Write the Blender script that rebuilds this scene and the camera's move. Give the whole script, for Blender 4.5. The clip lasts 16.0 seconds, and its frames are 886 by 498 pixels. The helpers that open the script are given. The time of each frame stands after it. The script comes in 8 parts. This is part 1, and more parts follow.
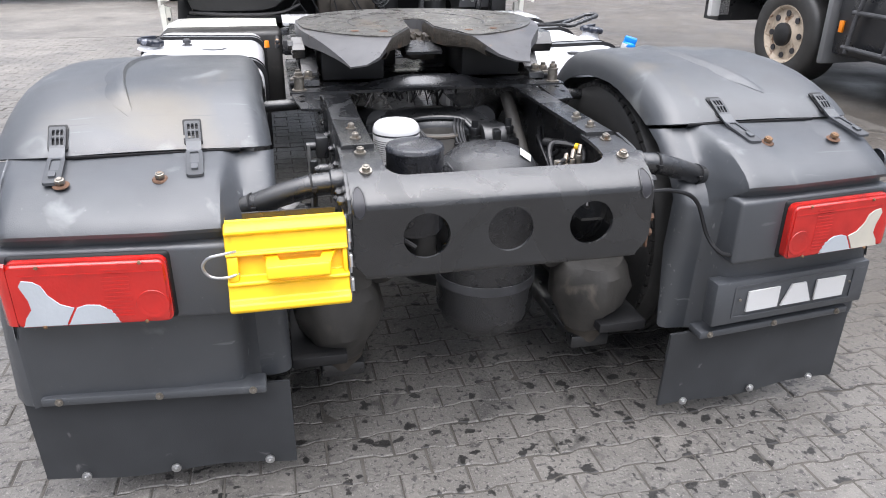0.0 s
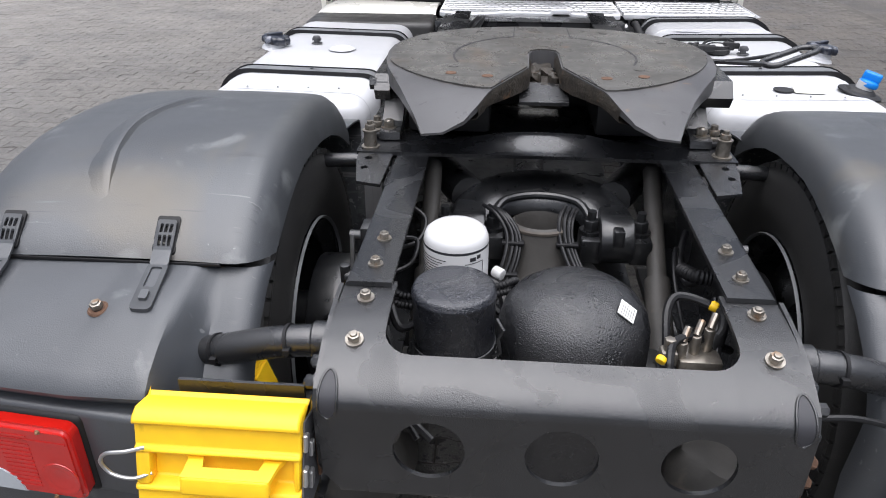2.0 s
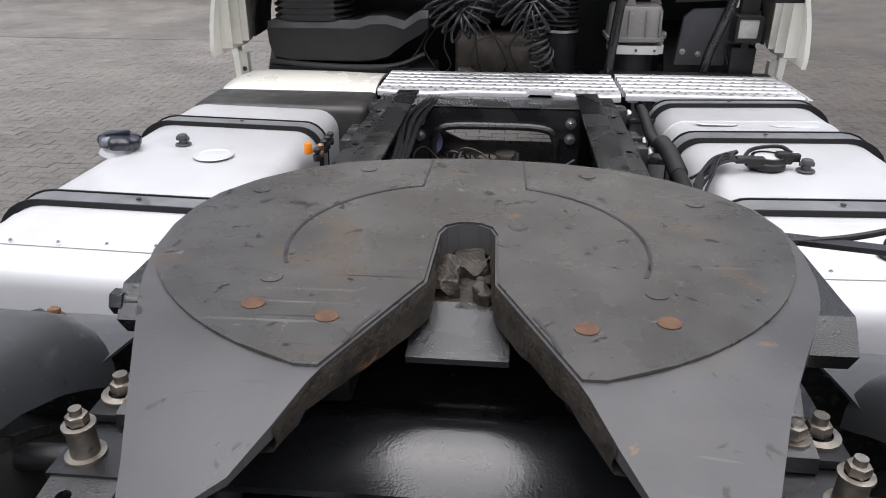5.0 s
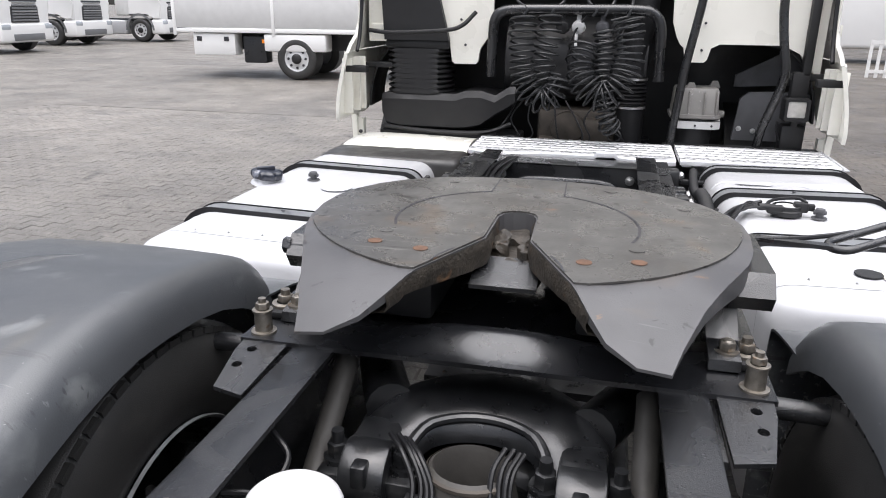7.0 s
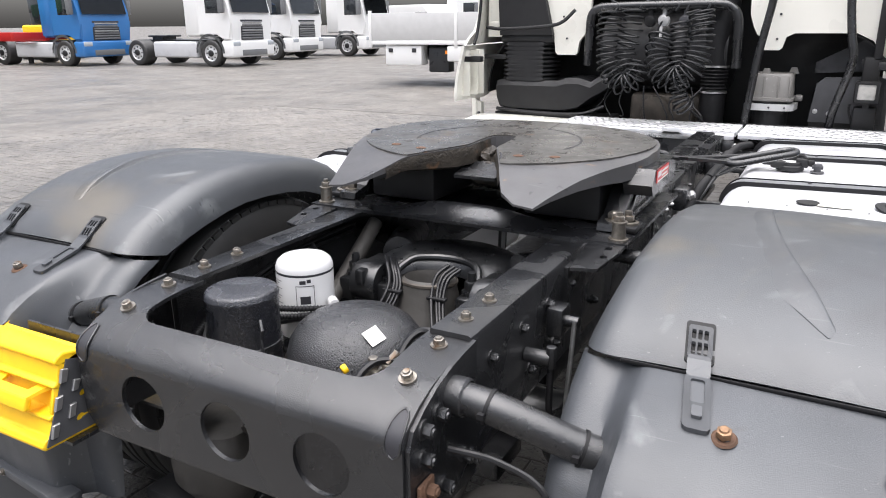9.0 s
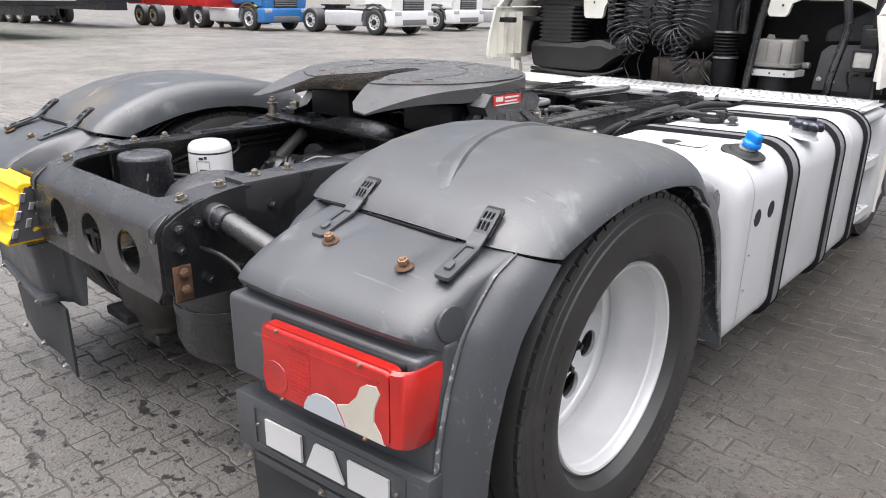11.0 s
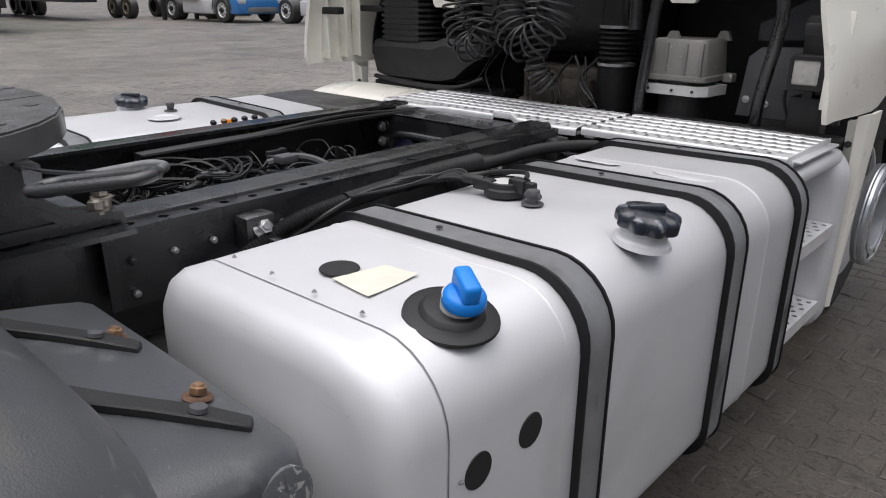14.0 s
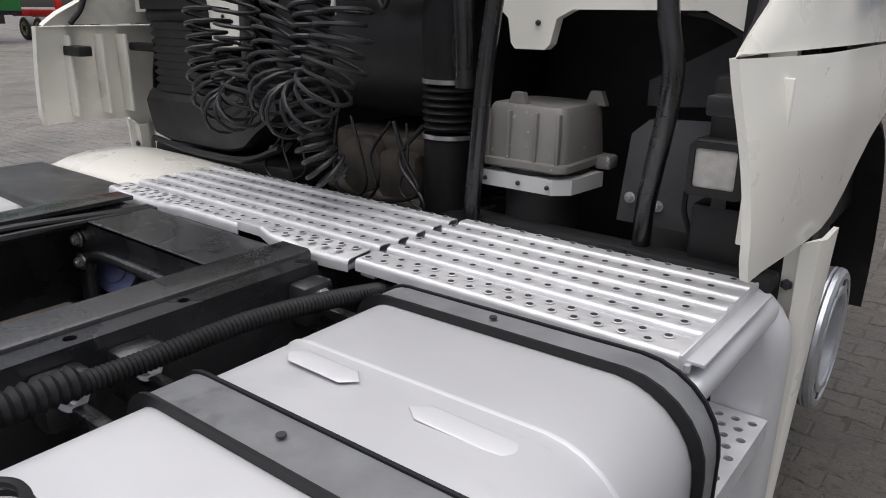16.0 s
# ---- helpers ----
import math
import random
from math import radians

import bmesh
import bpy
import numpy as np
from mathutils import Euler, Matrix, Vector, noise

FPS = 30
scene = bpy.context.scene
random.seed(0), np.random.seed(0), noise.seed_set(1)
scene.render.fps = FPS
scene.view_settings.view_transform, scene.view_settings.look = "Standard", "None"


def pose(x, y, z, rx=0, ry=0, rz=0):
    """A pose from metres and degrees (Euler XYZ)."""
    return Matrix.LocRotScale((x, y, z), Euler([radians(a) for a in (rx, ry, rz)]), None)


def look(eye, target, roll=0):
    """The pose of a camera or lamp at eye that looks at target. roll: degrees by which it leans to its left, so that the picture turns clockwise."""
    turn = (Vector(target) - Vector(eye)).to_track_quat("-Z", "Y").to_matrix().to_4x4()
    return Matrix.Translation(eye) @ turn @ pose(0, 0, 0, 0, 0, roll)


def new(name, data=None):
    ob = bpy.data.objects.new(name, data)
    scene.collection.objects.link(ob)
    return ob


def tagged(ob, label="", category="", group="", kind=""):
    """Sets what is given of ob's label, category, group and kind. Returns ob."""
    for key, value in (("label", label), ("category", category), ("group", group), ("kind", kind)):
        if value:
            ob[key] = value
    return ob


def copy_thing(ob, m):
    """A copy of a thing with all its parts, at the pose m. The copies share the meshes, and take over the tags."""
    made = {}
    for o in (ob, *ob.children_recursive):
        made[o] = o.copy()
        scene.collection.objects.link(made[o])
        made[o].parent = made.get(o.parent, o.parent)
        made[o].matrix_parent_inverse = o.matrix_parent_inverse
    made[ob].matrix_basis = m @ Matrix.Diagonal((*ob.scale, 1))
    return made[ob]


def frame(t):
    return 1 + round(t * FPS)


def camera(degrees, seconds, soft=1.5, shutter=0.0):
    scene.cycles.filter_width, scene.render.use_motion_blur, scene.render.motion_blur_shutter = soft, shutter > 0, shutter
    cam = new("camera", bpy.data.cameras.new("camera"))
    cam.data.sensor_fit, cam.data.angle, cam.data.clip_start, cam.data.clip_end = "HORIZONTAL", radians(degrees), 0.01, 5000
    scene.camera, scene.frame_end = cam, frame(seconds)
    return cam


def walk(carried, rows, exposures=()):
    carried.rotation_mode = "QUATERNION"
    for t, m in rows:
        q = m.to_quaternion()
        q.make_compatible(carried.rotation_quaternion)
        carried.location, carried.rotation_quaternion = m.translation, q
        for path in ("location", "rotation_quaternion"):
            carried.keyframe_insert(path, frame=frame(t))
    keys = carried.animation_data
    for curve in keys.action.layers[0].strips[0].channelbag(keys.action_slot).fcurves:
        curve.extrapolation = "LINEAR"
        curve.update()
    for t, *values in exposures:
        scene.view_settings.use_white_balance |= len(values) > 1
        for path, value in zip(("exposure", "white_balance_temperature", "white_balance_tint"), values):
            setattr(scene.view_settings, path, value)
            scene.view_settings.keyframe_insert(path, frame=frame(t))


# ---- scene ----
cam = camera(63.4, 16.0, soft=1.0)
PATH = [
    (0, (-0.550, -2.283, 1.511), (-0.137, -0.505, 0.694), 0.5),
    (0.5, (-0.318, -2.182, 1.539), (-0.025, -0.381, 0.719), 0.3),
    (1, (-0.142, -2.031, 1.626), (0.023, -0.219, 0.796), 0.4),
    (1.5, (-0.112, -1.785, 1.687), (-0.173, 0.023, 0.836), 1.1),
    (2, (-0.110, -1.551, 1.669), (-0.264, 0.206, 0.726), 0.0),
    (2.5, (-0.067, -1.263, 1.660), (-0.241, 0.408, 0.575), -0.3),
    (3, (-0.033, -0.986, 1.661), (-0.206, 0.653, 0.528), -0.3),
    (3.5, (-0.053, -0.756, 1.652), (-0.226, 0.886, 0.523), -0.1),
    (4, (-0.038, -0.555, 1.633), (-0.200, 1.103, 0.526), -0.1),
    (4.5, (0.020, -0.336, 1.624), (-0.144, 1.399, 0.643), -0.1),
    (7, (0.188, -0.917, 1.619), (-0.241, 0.929, 0.981), 0.7),
    (7.5, (0.338, -1.092, 1.606), (-0.266, 0.707, 0.973), 0.6),
    (8, (0.505, -1.315, 1.596), (-0.207, 0.445, 0.967), 0.2),
    (10.5, (1.756, -1.542, 1.434), (0.564, -0.056, 0.825), 0.2),
    (11, (2.02, -1.426, 1.441), (0.764, -0.017, 0.782), 0.8),
    (11.5, (2.108, -1.24, 1.43), (0.826, 0.107, 0.692), 0.7),
    (12, (2.102, -0.969, 1.444), (0.813, 0.361, 0.69), 0.7),
    (12.5, (2.07, -0.626, 1.427), (0.778, 0.697, 0.664), 0.7),
    (13, (2.005, -0.279, 1.416), (0.713, 1.046, 0.659), 0.9),
    (13.5, (1.893, 0.056, 1.406), (0.591, 1.401, 0.702), 0.9),
    (14, (1.809, 0.362, 1.415), (0.542, 1.751, 0.732), 0.4),
    (14.5, (1.729, 0.724, 1.439), (0.506, 2.15, 0.754), 0.3),
    (15, (1.625, 1.022, 1.431), (0.421, 2.472, 0.763), 0.6),
    (15.5, (1.537, 1.291, 1.439), (0.354, 2.759, 0.771), 0.6),
    (16, (1.503, 1.511, 1.458), (0.33, 3.002, 0.824), 0.5),
]
EXPOSURE = [(0, 2.22, 6260, 13), (1, 2.07, 6260, 13), (2, 1.58, 6260, 13), (2.5, 1.55, 6260, 13), (3, 1.9, 6260, 13), (3.5, 2.07, 6260, 13), (4, 1.82, 6320, 13), (4.5, 1.27, 6420, 13), (7, 1.77, 6400, 13), (8, 1.87, 6400, 13), (10.5, 2.05, 6520, 13), (12.5, 2.0, 6520, 13), (13.2, 1.61, 6520, 13), (14, 1.01, 6520, 13), (15, 0.84, 6520, 13), (16, 0.98, 6520, 13)]
walk(cam, [(t, look(eye, target, roll)) for t, eye, target, roll in PATH], EXPOSURE)
# ---- world and light: an overcast afternoon ----
world = bpy.data.worlds.new("overcast")
scene.world = world
world.use_nodes = True
wn, wl = world.node_tree.nodes, world.node_tree.links
bgn = wn["Background"]
sky = wn.new("ShaderNodeTexSky")
sky.sky_type, sky.sun_disc = "NISHITA", False
sky.sun_elevation, sky.sun_rotation = radians(78), radians(200)
sky.air_density, sky.dust_density, sky.ozone_density = 1.0, 4.0, 1.0
flat = wn.new("ShaderNodeHueSaturation")
flat.inputs["Saturation"].default_value = 0.42
wl.new(sky.outputs[0], flat.inputs["Color"])
wl.new(flat.outputs[0], bgn.inputs[0])
bgn.inputs[1].default_value = 0.047
sun_data = bpy.data.lights.new("sun", "SUN")
sun_data.energy, sun_data.angle, sun_data.color = 1.66, radians(95), (1.0, 0.995, 0.99)
sun = new("sun", sun_data)
sun.matrix_world = look((0, 0, 20), (-0.8, 2.0, 0))


# ---- materials ----
def mat(name, base, rough=0.5, metal=0.0, spots=(), bump=0.0, bump_scale=200.0, vary=0.0, vary_scale=6.0, rough_vary=0.0,
        coat=0.0, per_piece=0.0, drops=0.0, spec=0.5, wet=0.0, scratch=()):
    """A surface: its base colour, patches of wear and painted drop glints (colour, scale, threshold, softness), broad
    tone variation, fine relief and wet drops.
    """
    m = bpy.data.materials.new(name)
    m.use_nodes = True
    n, l = m.node_tree.nodes, m.node_tree.links
    b = n["Principled BSDF"]
    b.inputs["Roughness"].default_value, b.inputs["Metallic"].default_value = rough, metal
    b.inputs["Specular IOR Level"].default_value = spec
    b.inputs["Coat Weight"].default_value = coat
    b.inputs["Coat Roughness"].default_value = 0.08
    geo = n.new("ShaderNodeNewGeometry")
    pos = geo.outputs["Position"]

    def noise_at(scale, detail=4.0, dist=0.0):
        t = n.new("ShaderNodeTexNoise")
        t.inputs["Scale"].default_value, t.inputs["Detail"].default_value, t.inputs["Distortion"].default_value = scale, detail, dist
        l.new(pos, t.inputs["Vector"])
        return t.outputs["Fac"]

    def ramp(fac, lo, hi, a=0.0, c=1.0):
        t = n.new("ShaderNodeMapRange")
        t.inputs[1].default_value, t.inputs[2].default_value, t.inputs[3].default_value, t.inputs[4].default_value = lo, hi, a, c
        l.new(fac, t.inputs[0])
        return t.outputs[0]

    def mix(fac, a, c):
        t = n.new("ShaderNodeMix")
        t.data_type = "RGBA"
        if hasattr(fac, "links"):
            l.new(fac, t.inputs[0])
        else:
            t.inputs[0].default_value = fac
        for s, v in ((t.inputs[6], a), (t.inputs[7], c)):
            if hasattr(v, "links"):
                l.new(v, s)
            else:
                s.default_value = (*v, 1)
        return t.outputs[2]

    col = base
    if vary:
        dark, lite = tuple(v * (1 - vary) for v in base), tuple(min(1, v * (1 + vary)) for v in base)
        col = mix(ramp(noise_at(vary_scale, 6.0), 0.3, 0.7), dark, lite)
    if per_piece:
        info = n.new("ShaderNodeObjectInfo")
        col = mix(ramp(info.outputs["Random"], 0, 1, 0, per_piece), col, tuple(v * 0.5 for v in base))
        isl = ramp(geo.outputs["Random Per Island"], 0, 1, 0, per_piece)
        col = mix(isl, col, tuple(min(1, v * 1.5) for v in base))
    for colour, scale, lo, soft in spots:
        col = mix(ramp(noise_at(scale, 5.0, 0.6), lo, lo + soft), col, colour)
    for colour, turn, lo in scratch:        # fine drawn-out scratches
        mp = n.new("ShaderNodeMapping")
        mp.inputs["Rotation"].default_value = (0.3, 0.4, radians(turn))
        mp.inputs["Scale"].default_value = (3.0, 90.0, 40.0)
        l.new(pos, mp.inputs["Vector"])
        t = n.new("ShaderNodeTexNoise")
        t.inputs["Scale"].default_value, t.inputs["Detail"].default_value = 1.0, 4.0
        l.new(mp.outputs[0], t.inputs["Vector"])
        patch = n.new("ShaderNodeMath")
        patch.operation = "MULTIPLY"
        l.new(ramp(t.outputs["Fac"], lo, lo + 0.05), patch.inputs[0])
        l.new(ramp(noise_at(3.0, 3.0), 0.46, 0.62), patch.inputs[1])
        col = mix(patch.outputs[0], col, colour)
    if hasattr(col, "links"):
        l.new(col, b.inputs["Base Color"])
    else:
        b.inputs["Base Color"].default_value = (*col, 1)
    if rough_vary:
        l.new(ramp(noise_at(vary_scale * 1.7, 5.0), 0.3, 0.7, max(0.03, rough - rough_vary), min(1, rough + rough_vary)), b.inputs["Roughness"])
    if wet:         # water film in patches, dull between them
        rr = n.new("ShaderNodeMapRange")
        for k, v in enumerate((0.44, 0.56, min(0.7, rough + 0.12), 0.07)):
            rr.inputs[k + 1].default_value = v
        l.new(noise_at(wet, 6.0, 0.8), rr.inputs[0])
        l.new(rr.outputs[0], b.inputs["Roughness"])
    height = None
    if bump:
        height = noise_at(bump_scale, 3.0)
    if drops:
        v = n.new("ShaderNodeTexVoronoi")
        v.inputs["Scale"].default_value = 110
        l.new(pos, v.inputs["Vector"])
        d = ramp(v.outputs["Distance"], 0.12, 0.32, 1.0, 0.0)
        k = n.new("ShaderNodeMath")
        k.operation = "MULTIPLY"
        l.new(d, k.inputs[0])
        l.new(ramp(noise_at(14, 3.0), 0.52, 0.62), k.inputs[1])
        d2 = k.outputs[0]
        if height is not None:
            add = n.new("ShaderNodeMath")
            add.operation = "MULTIPLY_ADD"
            add.inputs[1].default_value = drops
            l.new(d2, add.inputs[0])
            l.new(height, add.inputs[2])
            height = add.outputs[0]
        else:
            height = d2
    if height is not None:
        bp = n.new("ShaderNodeBump")
        bp.inputs["Strength"].default_value, bp.inputs["Distance"].default_value = max(bump, 0.15 if drops else 0), 0.004
        l.new(height, bp.inputs["Height"])
        l.new(bp.outputs[0], b.inputs["Normal"])
    return m


GUARD = mat("grey_plastic", (0.048, 0.052, 0.058), 0.43, spec=0.8, vary=0.16, vary_scale=4, rough_vary=0.12, bump=0.08, bump_scale=420,
            spots=[((0.15, 0.158, 0.162), 7.0, 0.64, 0.14), ((0.045, 0.047, 0.05), 16.0, 0.68, 0.08), ((0.15, 0.155, 0.16), 140.0, 0.71, 0.04)], scratch=[((0.16, 0.165, 0.17), 20, 0.66), ((0.035, 0.036, 0.04), -35, 0.67)], drops=0.4)
COVER = mat("grey_cover_plastic", (0.053, 0.057, 0.062), 0.41, spec=0.85, vary=0.12, vary_scale=3, rough_vary=0.10, bump=0.06, bump_scale=380,
            spots=[((0.125, 0.132, 0.135), 9.0, 0.61, 0.13), ((0.048, 0.050, 0.054), 5.0, 0.58, 0.14), ((0.096, 0.084, 0.064), 2.2, 0.57, 0.14), ((0.15, 0.155, 0.16), 140.0, 0.70, 0.04)],
            scratch=[((0.12, 0.125, 0.13), 25, 0.675), ((0.030, 0.031, 0.035), -40, 0.645), ((0.12, 0.125, 0.13), 80, 0.69)], drops=0.45)
FLAP = mat("rubber_flap", (0.032, 0.034, 0.037), 0.62, vary=0.2, vary_scale=5, bump=0.15, bump_scale=300,
           spots=[((0.12, 0.12, 0.12), 22.0, 0.69, 0.08)])
# the finest pale spots are glints of water drops painted in
FRAME = mat("black_chassis_paint", (0.012, 0.0125, 0.0138), 0.30, vary=0.25, vary_scale=9, bump=0.28, bump_scale=520, spec=0.82, wet=6.0, coat=0.26,
            spots=[((0.035, 0.034, 0.033), 26.0, 0.68, 0.08), ((0.045, 0.046, 0.048), 240.0, 0.69, 0.04)], drops=1.0)
CAST = mat("damp_black_casting", (0.009, 0.0095, 0.0105), 0.36, vary=0.3, vary_scale=14, bump=0.10, bump_scale=240, spec=0.7, rough_vary=0.12, coat=0.3,
           spots=[((0.03, 0.028, 0.026), 30.0, 0.66, 0.08)])
GLOSS = mat("gloss_black_paint", (0.010, 0.0105, 0.012), 0.26, vary=0.2, bump=0.06, bump_scale=300, spec=0.8, rough_vary=0.12, coat=0.25, drops=0.4)
DUSTBLACK = mat("dusty_black_plastic", (0.035, 0.034, 0.033), 0.42, vary=0.3, vary_scale=7, bump=0.1, bump_scale=200, rough_vary=0.12,
                spots=[((0.07, 0.066, 0.06), 9.0, 0.58, 0.14)])
DARK = mat("dark_plastic", (0.011, 0.011, 0.012), 0.55, vary=0.3, vary_scale=12, bump=0.15, bump_scale=300)
CABIN = mat("black_engine_cover", (0.011, 0.011, 0.012), 0.5, vary=0.25, vary_scale=7, rough_vary=0.12,
            spots=[((0.03, 0.029, 0.028), 12.0, 0.66, 0.15)])
DUSTY = mat("dusty_dark_panel", (0.062, 0.063, 0.068), 0.6, vary=0.25, vary_scale=8, bump=0.1,
            spots=[((0.014, 0.014, 0.015), 5.0, 0.58, 0.14)])
WHEELTOP = mat("greased_steel", (0.062, 0.060, 0.057), 0.31, vary=0.25, vary_scale=9, rough_vary=0.14, bump=0.08, bump_scale=160,
               spots=[((0.050, 0.046, 0.042), 5.0, 0.56, 0.14), ((0.085, 0.066, 0.050), 7.0, 0.60, 0.14), ((0.13, 0.078, 0.050), 13.0, 0.69, 0.06), ((0.018, 0.017, 0.016), 30.0, 0.635, 0.04), ((0.13, 0.125, 0.115), 90.0, 0.67, 0.04)],
               scratch=[((0.11, 0.108, 0.10), 40, 0.64), ((0.02, 0.019, 0.018), -20, 0.66)])
SKID = mat("grey_cast_plate", (0.072, 0.071, 0.073), 0.38, vary=0.22, vary_scale=5, rough_vary=0.12, bump=0.08, bump_scale=260,
           spots=[((0.10, 0.082, 0.066), 4.0, 0.60, 0.12), ((0.115, 0.074, 0.052), 7.0, 0.62, 0.12), ((0.17, 0.105, 0.065), 18.0, 0.69, 0.05), ((0.035, 0.034, 0.034), 30.0, 0.66, 0.05)],
           scratch=[((0.10, 0.10, 0.10), 70, 0.69), ((0.045, 0.043, 0.041), 10, 0.69)])
RUST = mat("rusty_steel", (0.105, 0.055, 0.032), 0.8, vary=0.35, vary_scale=40, bump=0.4, bump_scale=300)
GREASE = mat("dirty_grease", (0.035, 0.029, 0.022), 0.55, vary=0.5, vary_scale=30, bump=0.9, bump_scale=120,
             spots=[((0.13, 0.075, 0.04), 18.0, 0.62, 0.1)])
ZINC = mat("zinc_plated_steel", (0.30, 0.275, 0.24), 0.38, 0.85, vary=0.25, vary_scale=60, rough_vary=0.1, spots=[((0.22, 0.15, 0.10), 30.0, 0.60, 0.1)])
STEEL = mat("plain_steel", (0.5, 0.5, 0.5), 0.36, 0.9, vary=0.2, vary_scale=40)
TYRE = mat("tyre_rubber", (0.022, 0.0215, 0.021), 0.50, spec=0.75, vary=0.25, vary_scale=10, bump=0.25, bump_scale=420,
           spots=[((0.040, 0.038, 0.035), 8.0, 0.63, 0.15)])
RIM = mat("silver_rim_paint", (0.66, 0.665, 0.67), 0.38, 0.25, vary=0.06, vary_scale=9, rough_vary=0.08,
          spots=[((0.36, 0.35, 0.33), 15.0, 0.70, 0.12)])
TANK = mat("pearl_white_tank_paint", (0.595, 0.60, 0.618), 0.42, 0.22, vary=0.03, vary_scale=5, rough_vary=0.06, coat=0.12, bump=0.02, bump_scale=60,
           spots=[((0.45, 0.44, 0.42), 60.0, 0.78, 0.05), ((0.50, 0.51, 0.525), 2.5, 0.58, 0.14)], scratch=[((0.5, 0.5, 0.5), 15, 0.70)])
ALUM = mat("aluminium_trim", (0.55, 0.57, 0.60), 0.3, 0.7, vary=0.08, vary_scale=20)
CLIP = mat("dark_clip_plastic", (0.045, 0.048, 0.053), 0.5, vary=0.15, vary_scale=20, bump=0.1, bump_scale=300)
STRAP = mat("grey_strap_steel", (0.17, 0.176, 0.183), 0.40, 0.0, vary=0.2, vary_scale=12, rough_vary=0.1, bump=0.1,
            spots=[((0.05, 0.05, 0.052), 5.0, 0.60, 0.12)], scratch=[((0.17, 0.17, 0.175), 30, 0.66)])
RUBBER = mat("black_rubber", (0.008, 0.008, 0.009), 0.55, spec=0.35, vary=0.25, vary_scale=30)
DECK = mat("aluminium_tread", (0.70, 0.705, 0.715), 0.40, 0.45, vary=0.1, vary_scale=14, rough_vary=0.1,
           spots=[((0.42, 0.41, 0.40), 22.0, 0.70, 0.1)])
CABW = mat("cream_white_cab_paint", (0.80, 0.785, 0.715), 0.3, vary=0.03, vary_scale=4, coat=0.35, rough_vary=0.06,
           spots=[((0.56, 0.54, 0.47), 7.0, 0.73, 0.12)])
FILTERW = mat("white_filter_paint", (0.64, 0.64, 0.64), 0.3, vary=0.03, coat=0.4)
# canister and air tank: fine pale speckles paint the glint of wet drops
CANISTER = mat("navy_black_canister", (0.011, 0.0125, 0.018), 0.30, vary=0.3, vary_scale=20, bump=0.7, bump_scale=330, spec=0.8, wet=9.0, coat=0.25, drops=1.2,
               spots=[((0.05, 0.052, 0.060), 260.0, 0.52, 0.12), ((0.16, 0.16, 0.165), 300.0, 0.66, 0.05)])
TANKBLK = mat("wet_black_air_tank", (0.013, 0.0135, 0.0155), 0.30, vary=0.3, vary_scale=14, bump=0.8, bump_scale=300, spec=0.8, wet=6.0, coat=0.2, drops=1.2,
              spots=[((0.035, 0.036, 0.040), 240.0, 0.52, 0.12), ((0.10, 0.10, 0.105), 280.0, 0.69, 0.05)])
YELLOW = mat("yellow_plastic", (0.93, 0.57, 0.012), 0.42, vary=0.05, vary_scale=20, bump=0.05,
             spots=[((0.7, 0.42, 0.01), 14.0, 0.70, 0.1)])
REDLENS = mat("red_lens", (0.46, 0.010, 0.006), 0.14, vary=0.12, vary_scale=14, coat=0.8, bump=0.15, bump_scale=130)
DIMRED = mat("weathered_red_lens", (0.42, 0.016, 0.012), 0.24, vary=0.16, vary_scale=14, coat=0.5, bump=0.15, bump_scale=130)
CLEAR = mat("clear_lens", (0.42, 0.45, 0.48), 0.12, vary=0.08, coat=0.8, bump=0.15, bump_scale=90)
CREAM = mat("yellowed_lens", (0.50, 0.47, 0.40), 0.2, vary=0.1, coat=0.6)
BLUE = mat("blue_plastic", (0.0, 0.20, 0.68), 0.38, vary=0.06, bump=0.04)
PURPLE = mat("violet_rubber", (0.42, 0.47, 0.90), 0.4, vary=0.2)
HOSE = mat("black_hose", (0.009, 0.009, 0.010), 0.36, spec=0.4, vary=0.2, vary_scale=30, rough_vary=0.1)
COIL = mat("coil_hose", (0.020, 0.021, 0.0225), 0.42, vary=0.2, vary_scale=20)
BATTERY = mat("dusty_translucent_plastic", (0.19, 0.183, 0.172), 0.45, vary=0.12, vary_scale=9, bump=0.1,
              spots=[((0.5, 0.49, 0.47), 40.0, 0.66, 0.06)])
WHITEPL = mat("white_plastic", (0.55, 0.55, 0.545), 0.4, vary=0.04)
LABEL = mat("label_paper", (0.74, 0.74, 0.70), 0.5, vary=0.05, vary_scale=30)
TAG = mat("aged_sticker", (0.66, 0.65, 0.56), 0.45, vary=0.06, vary_scale=30)
REDTAG = mat("red_sticker", (0.55, 0.02, 0.02), 0.35, vary=0.1, vary_scale=30)
# near-black for print, and for the shade of openings drawn as flat shapes
INK_SHADE = mat("dark_print_and_shade", (0.03, 0.03, 0.035), 0.5)
ORANGE = mat("amber_plastic", (0.85, 0.25, 0.01), 0.3, vary=0.1)
ENGINE = mat("grimy_engine_metal", (0.07, 0.06, 0.05), 0.6, 0.3, vary=0.4, vary_scale=14, bump=0.4, bump_scale=60)
BELLOW = mat("dirty_rubber_bellows", (0.045, 0.042, 0.038), 0.6, vary=0.35, vary_scale=8, bump=0.5, bump_scale=30,
             spots=[((0.12, 0.105, 0.085), 9.0, 0.62, 0.12)])
LAMPGLASS = mat("ribbed_lamp_glass", (0.5, 0.49, 0.46), 0.15, vary=0.15, vary_scale=40, coat=0.7, bump=0.3, bump_scale=120)
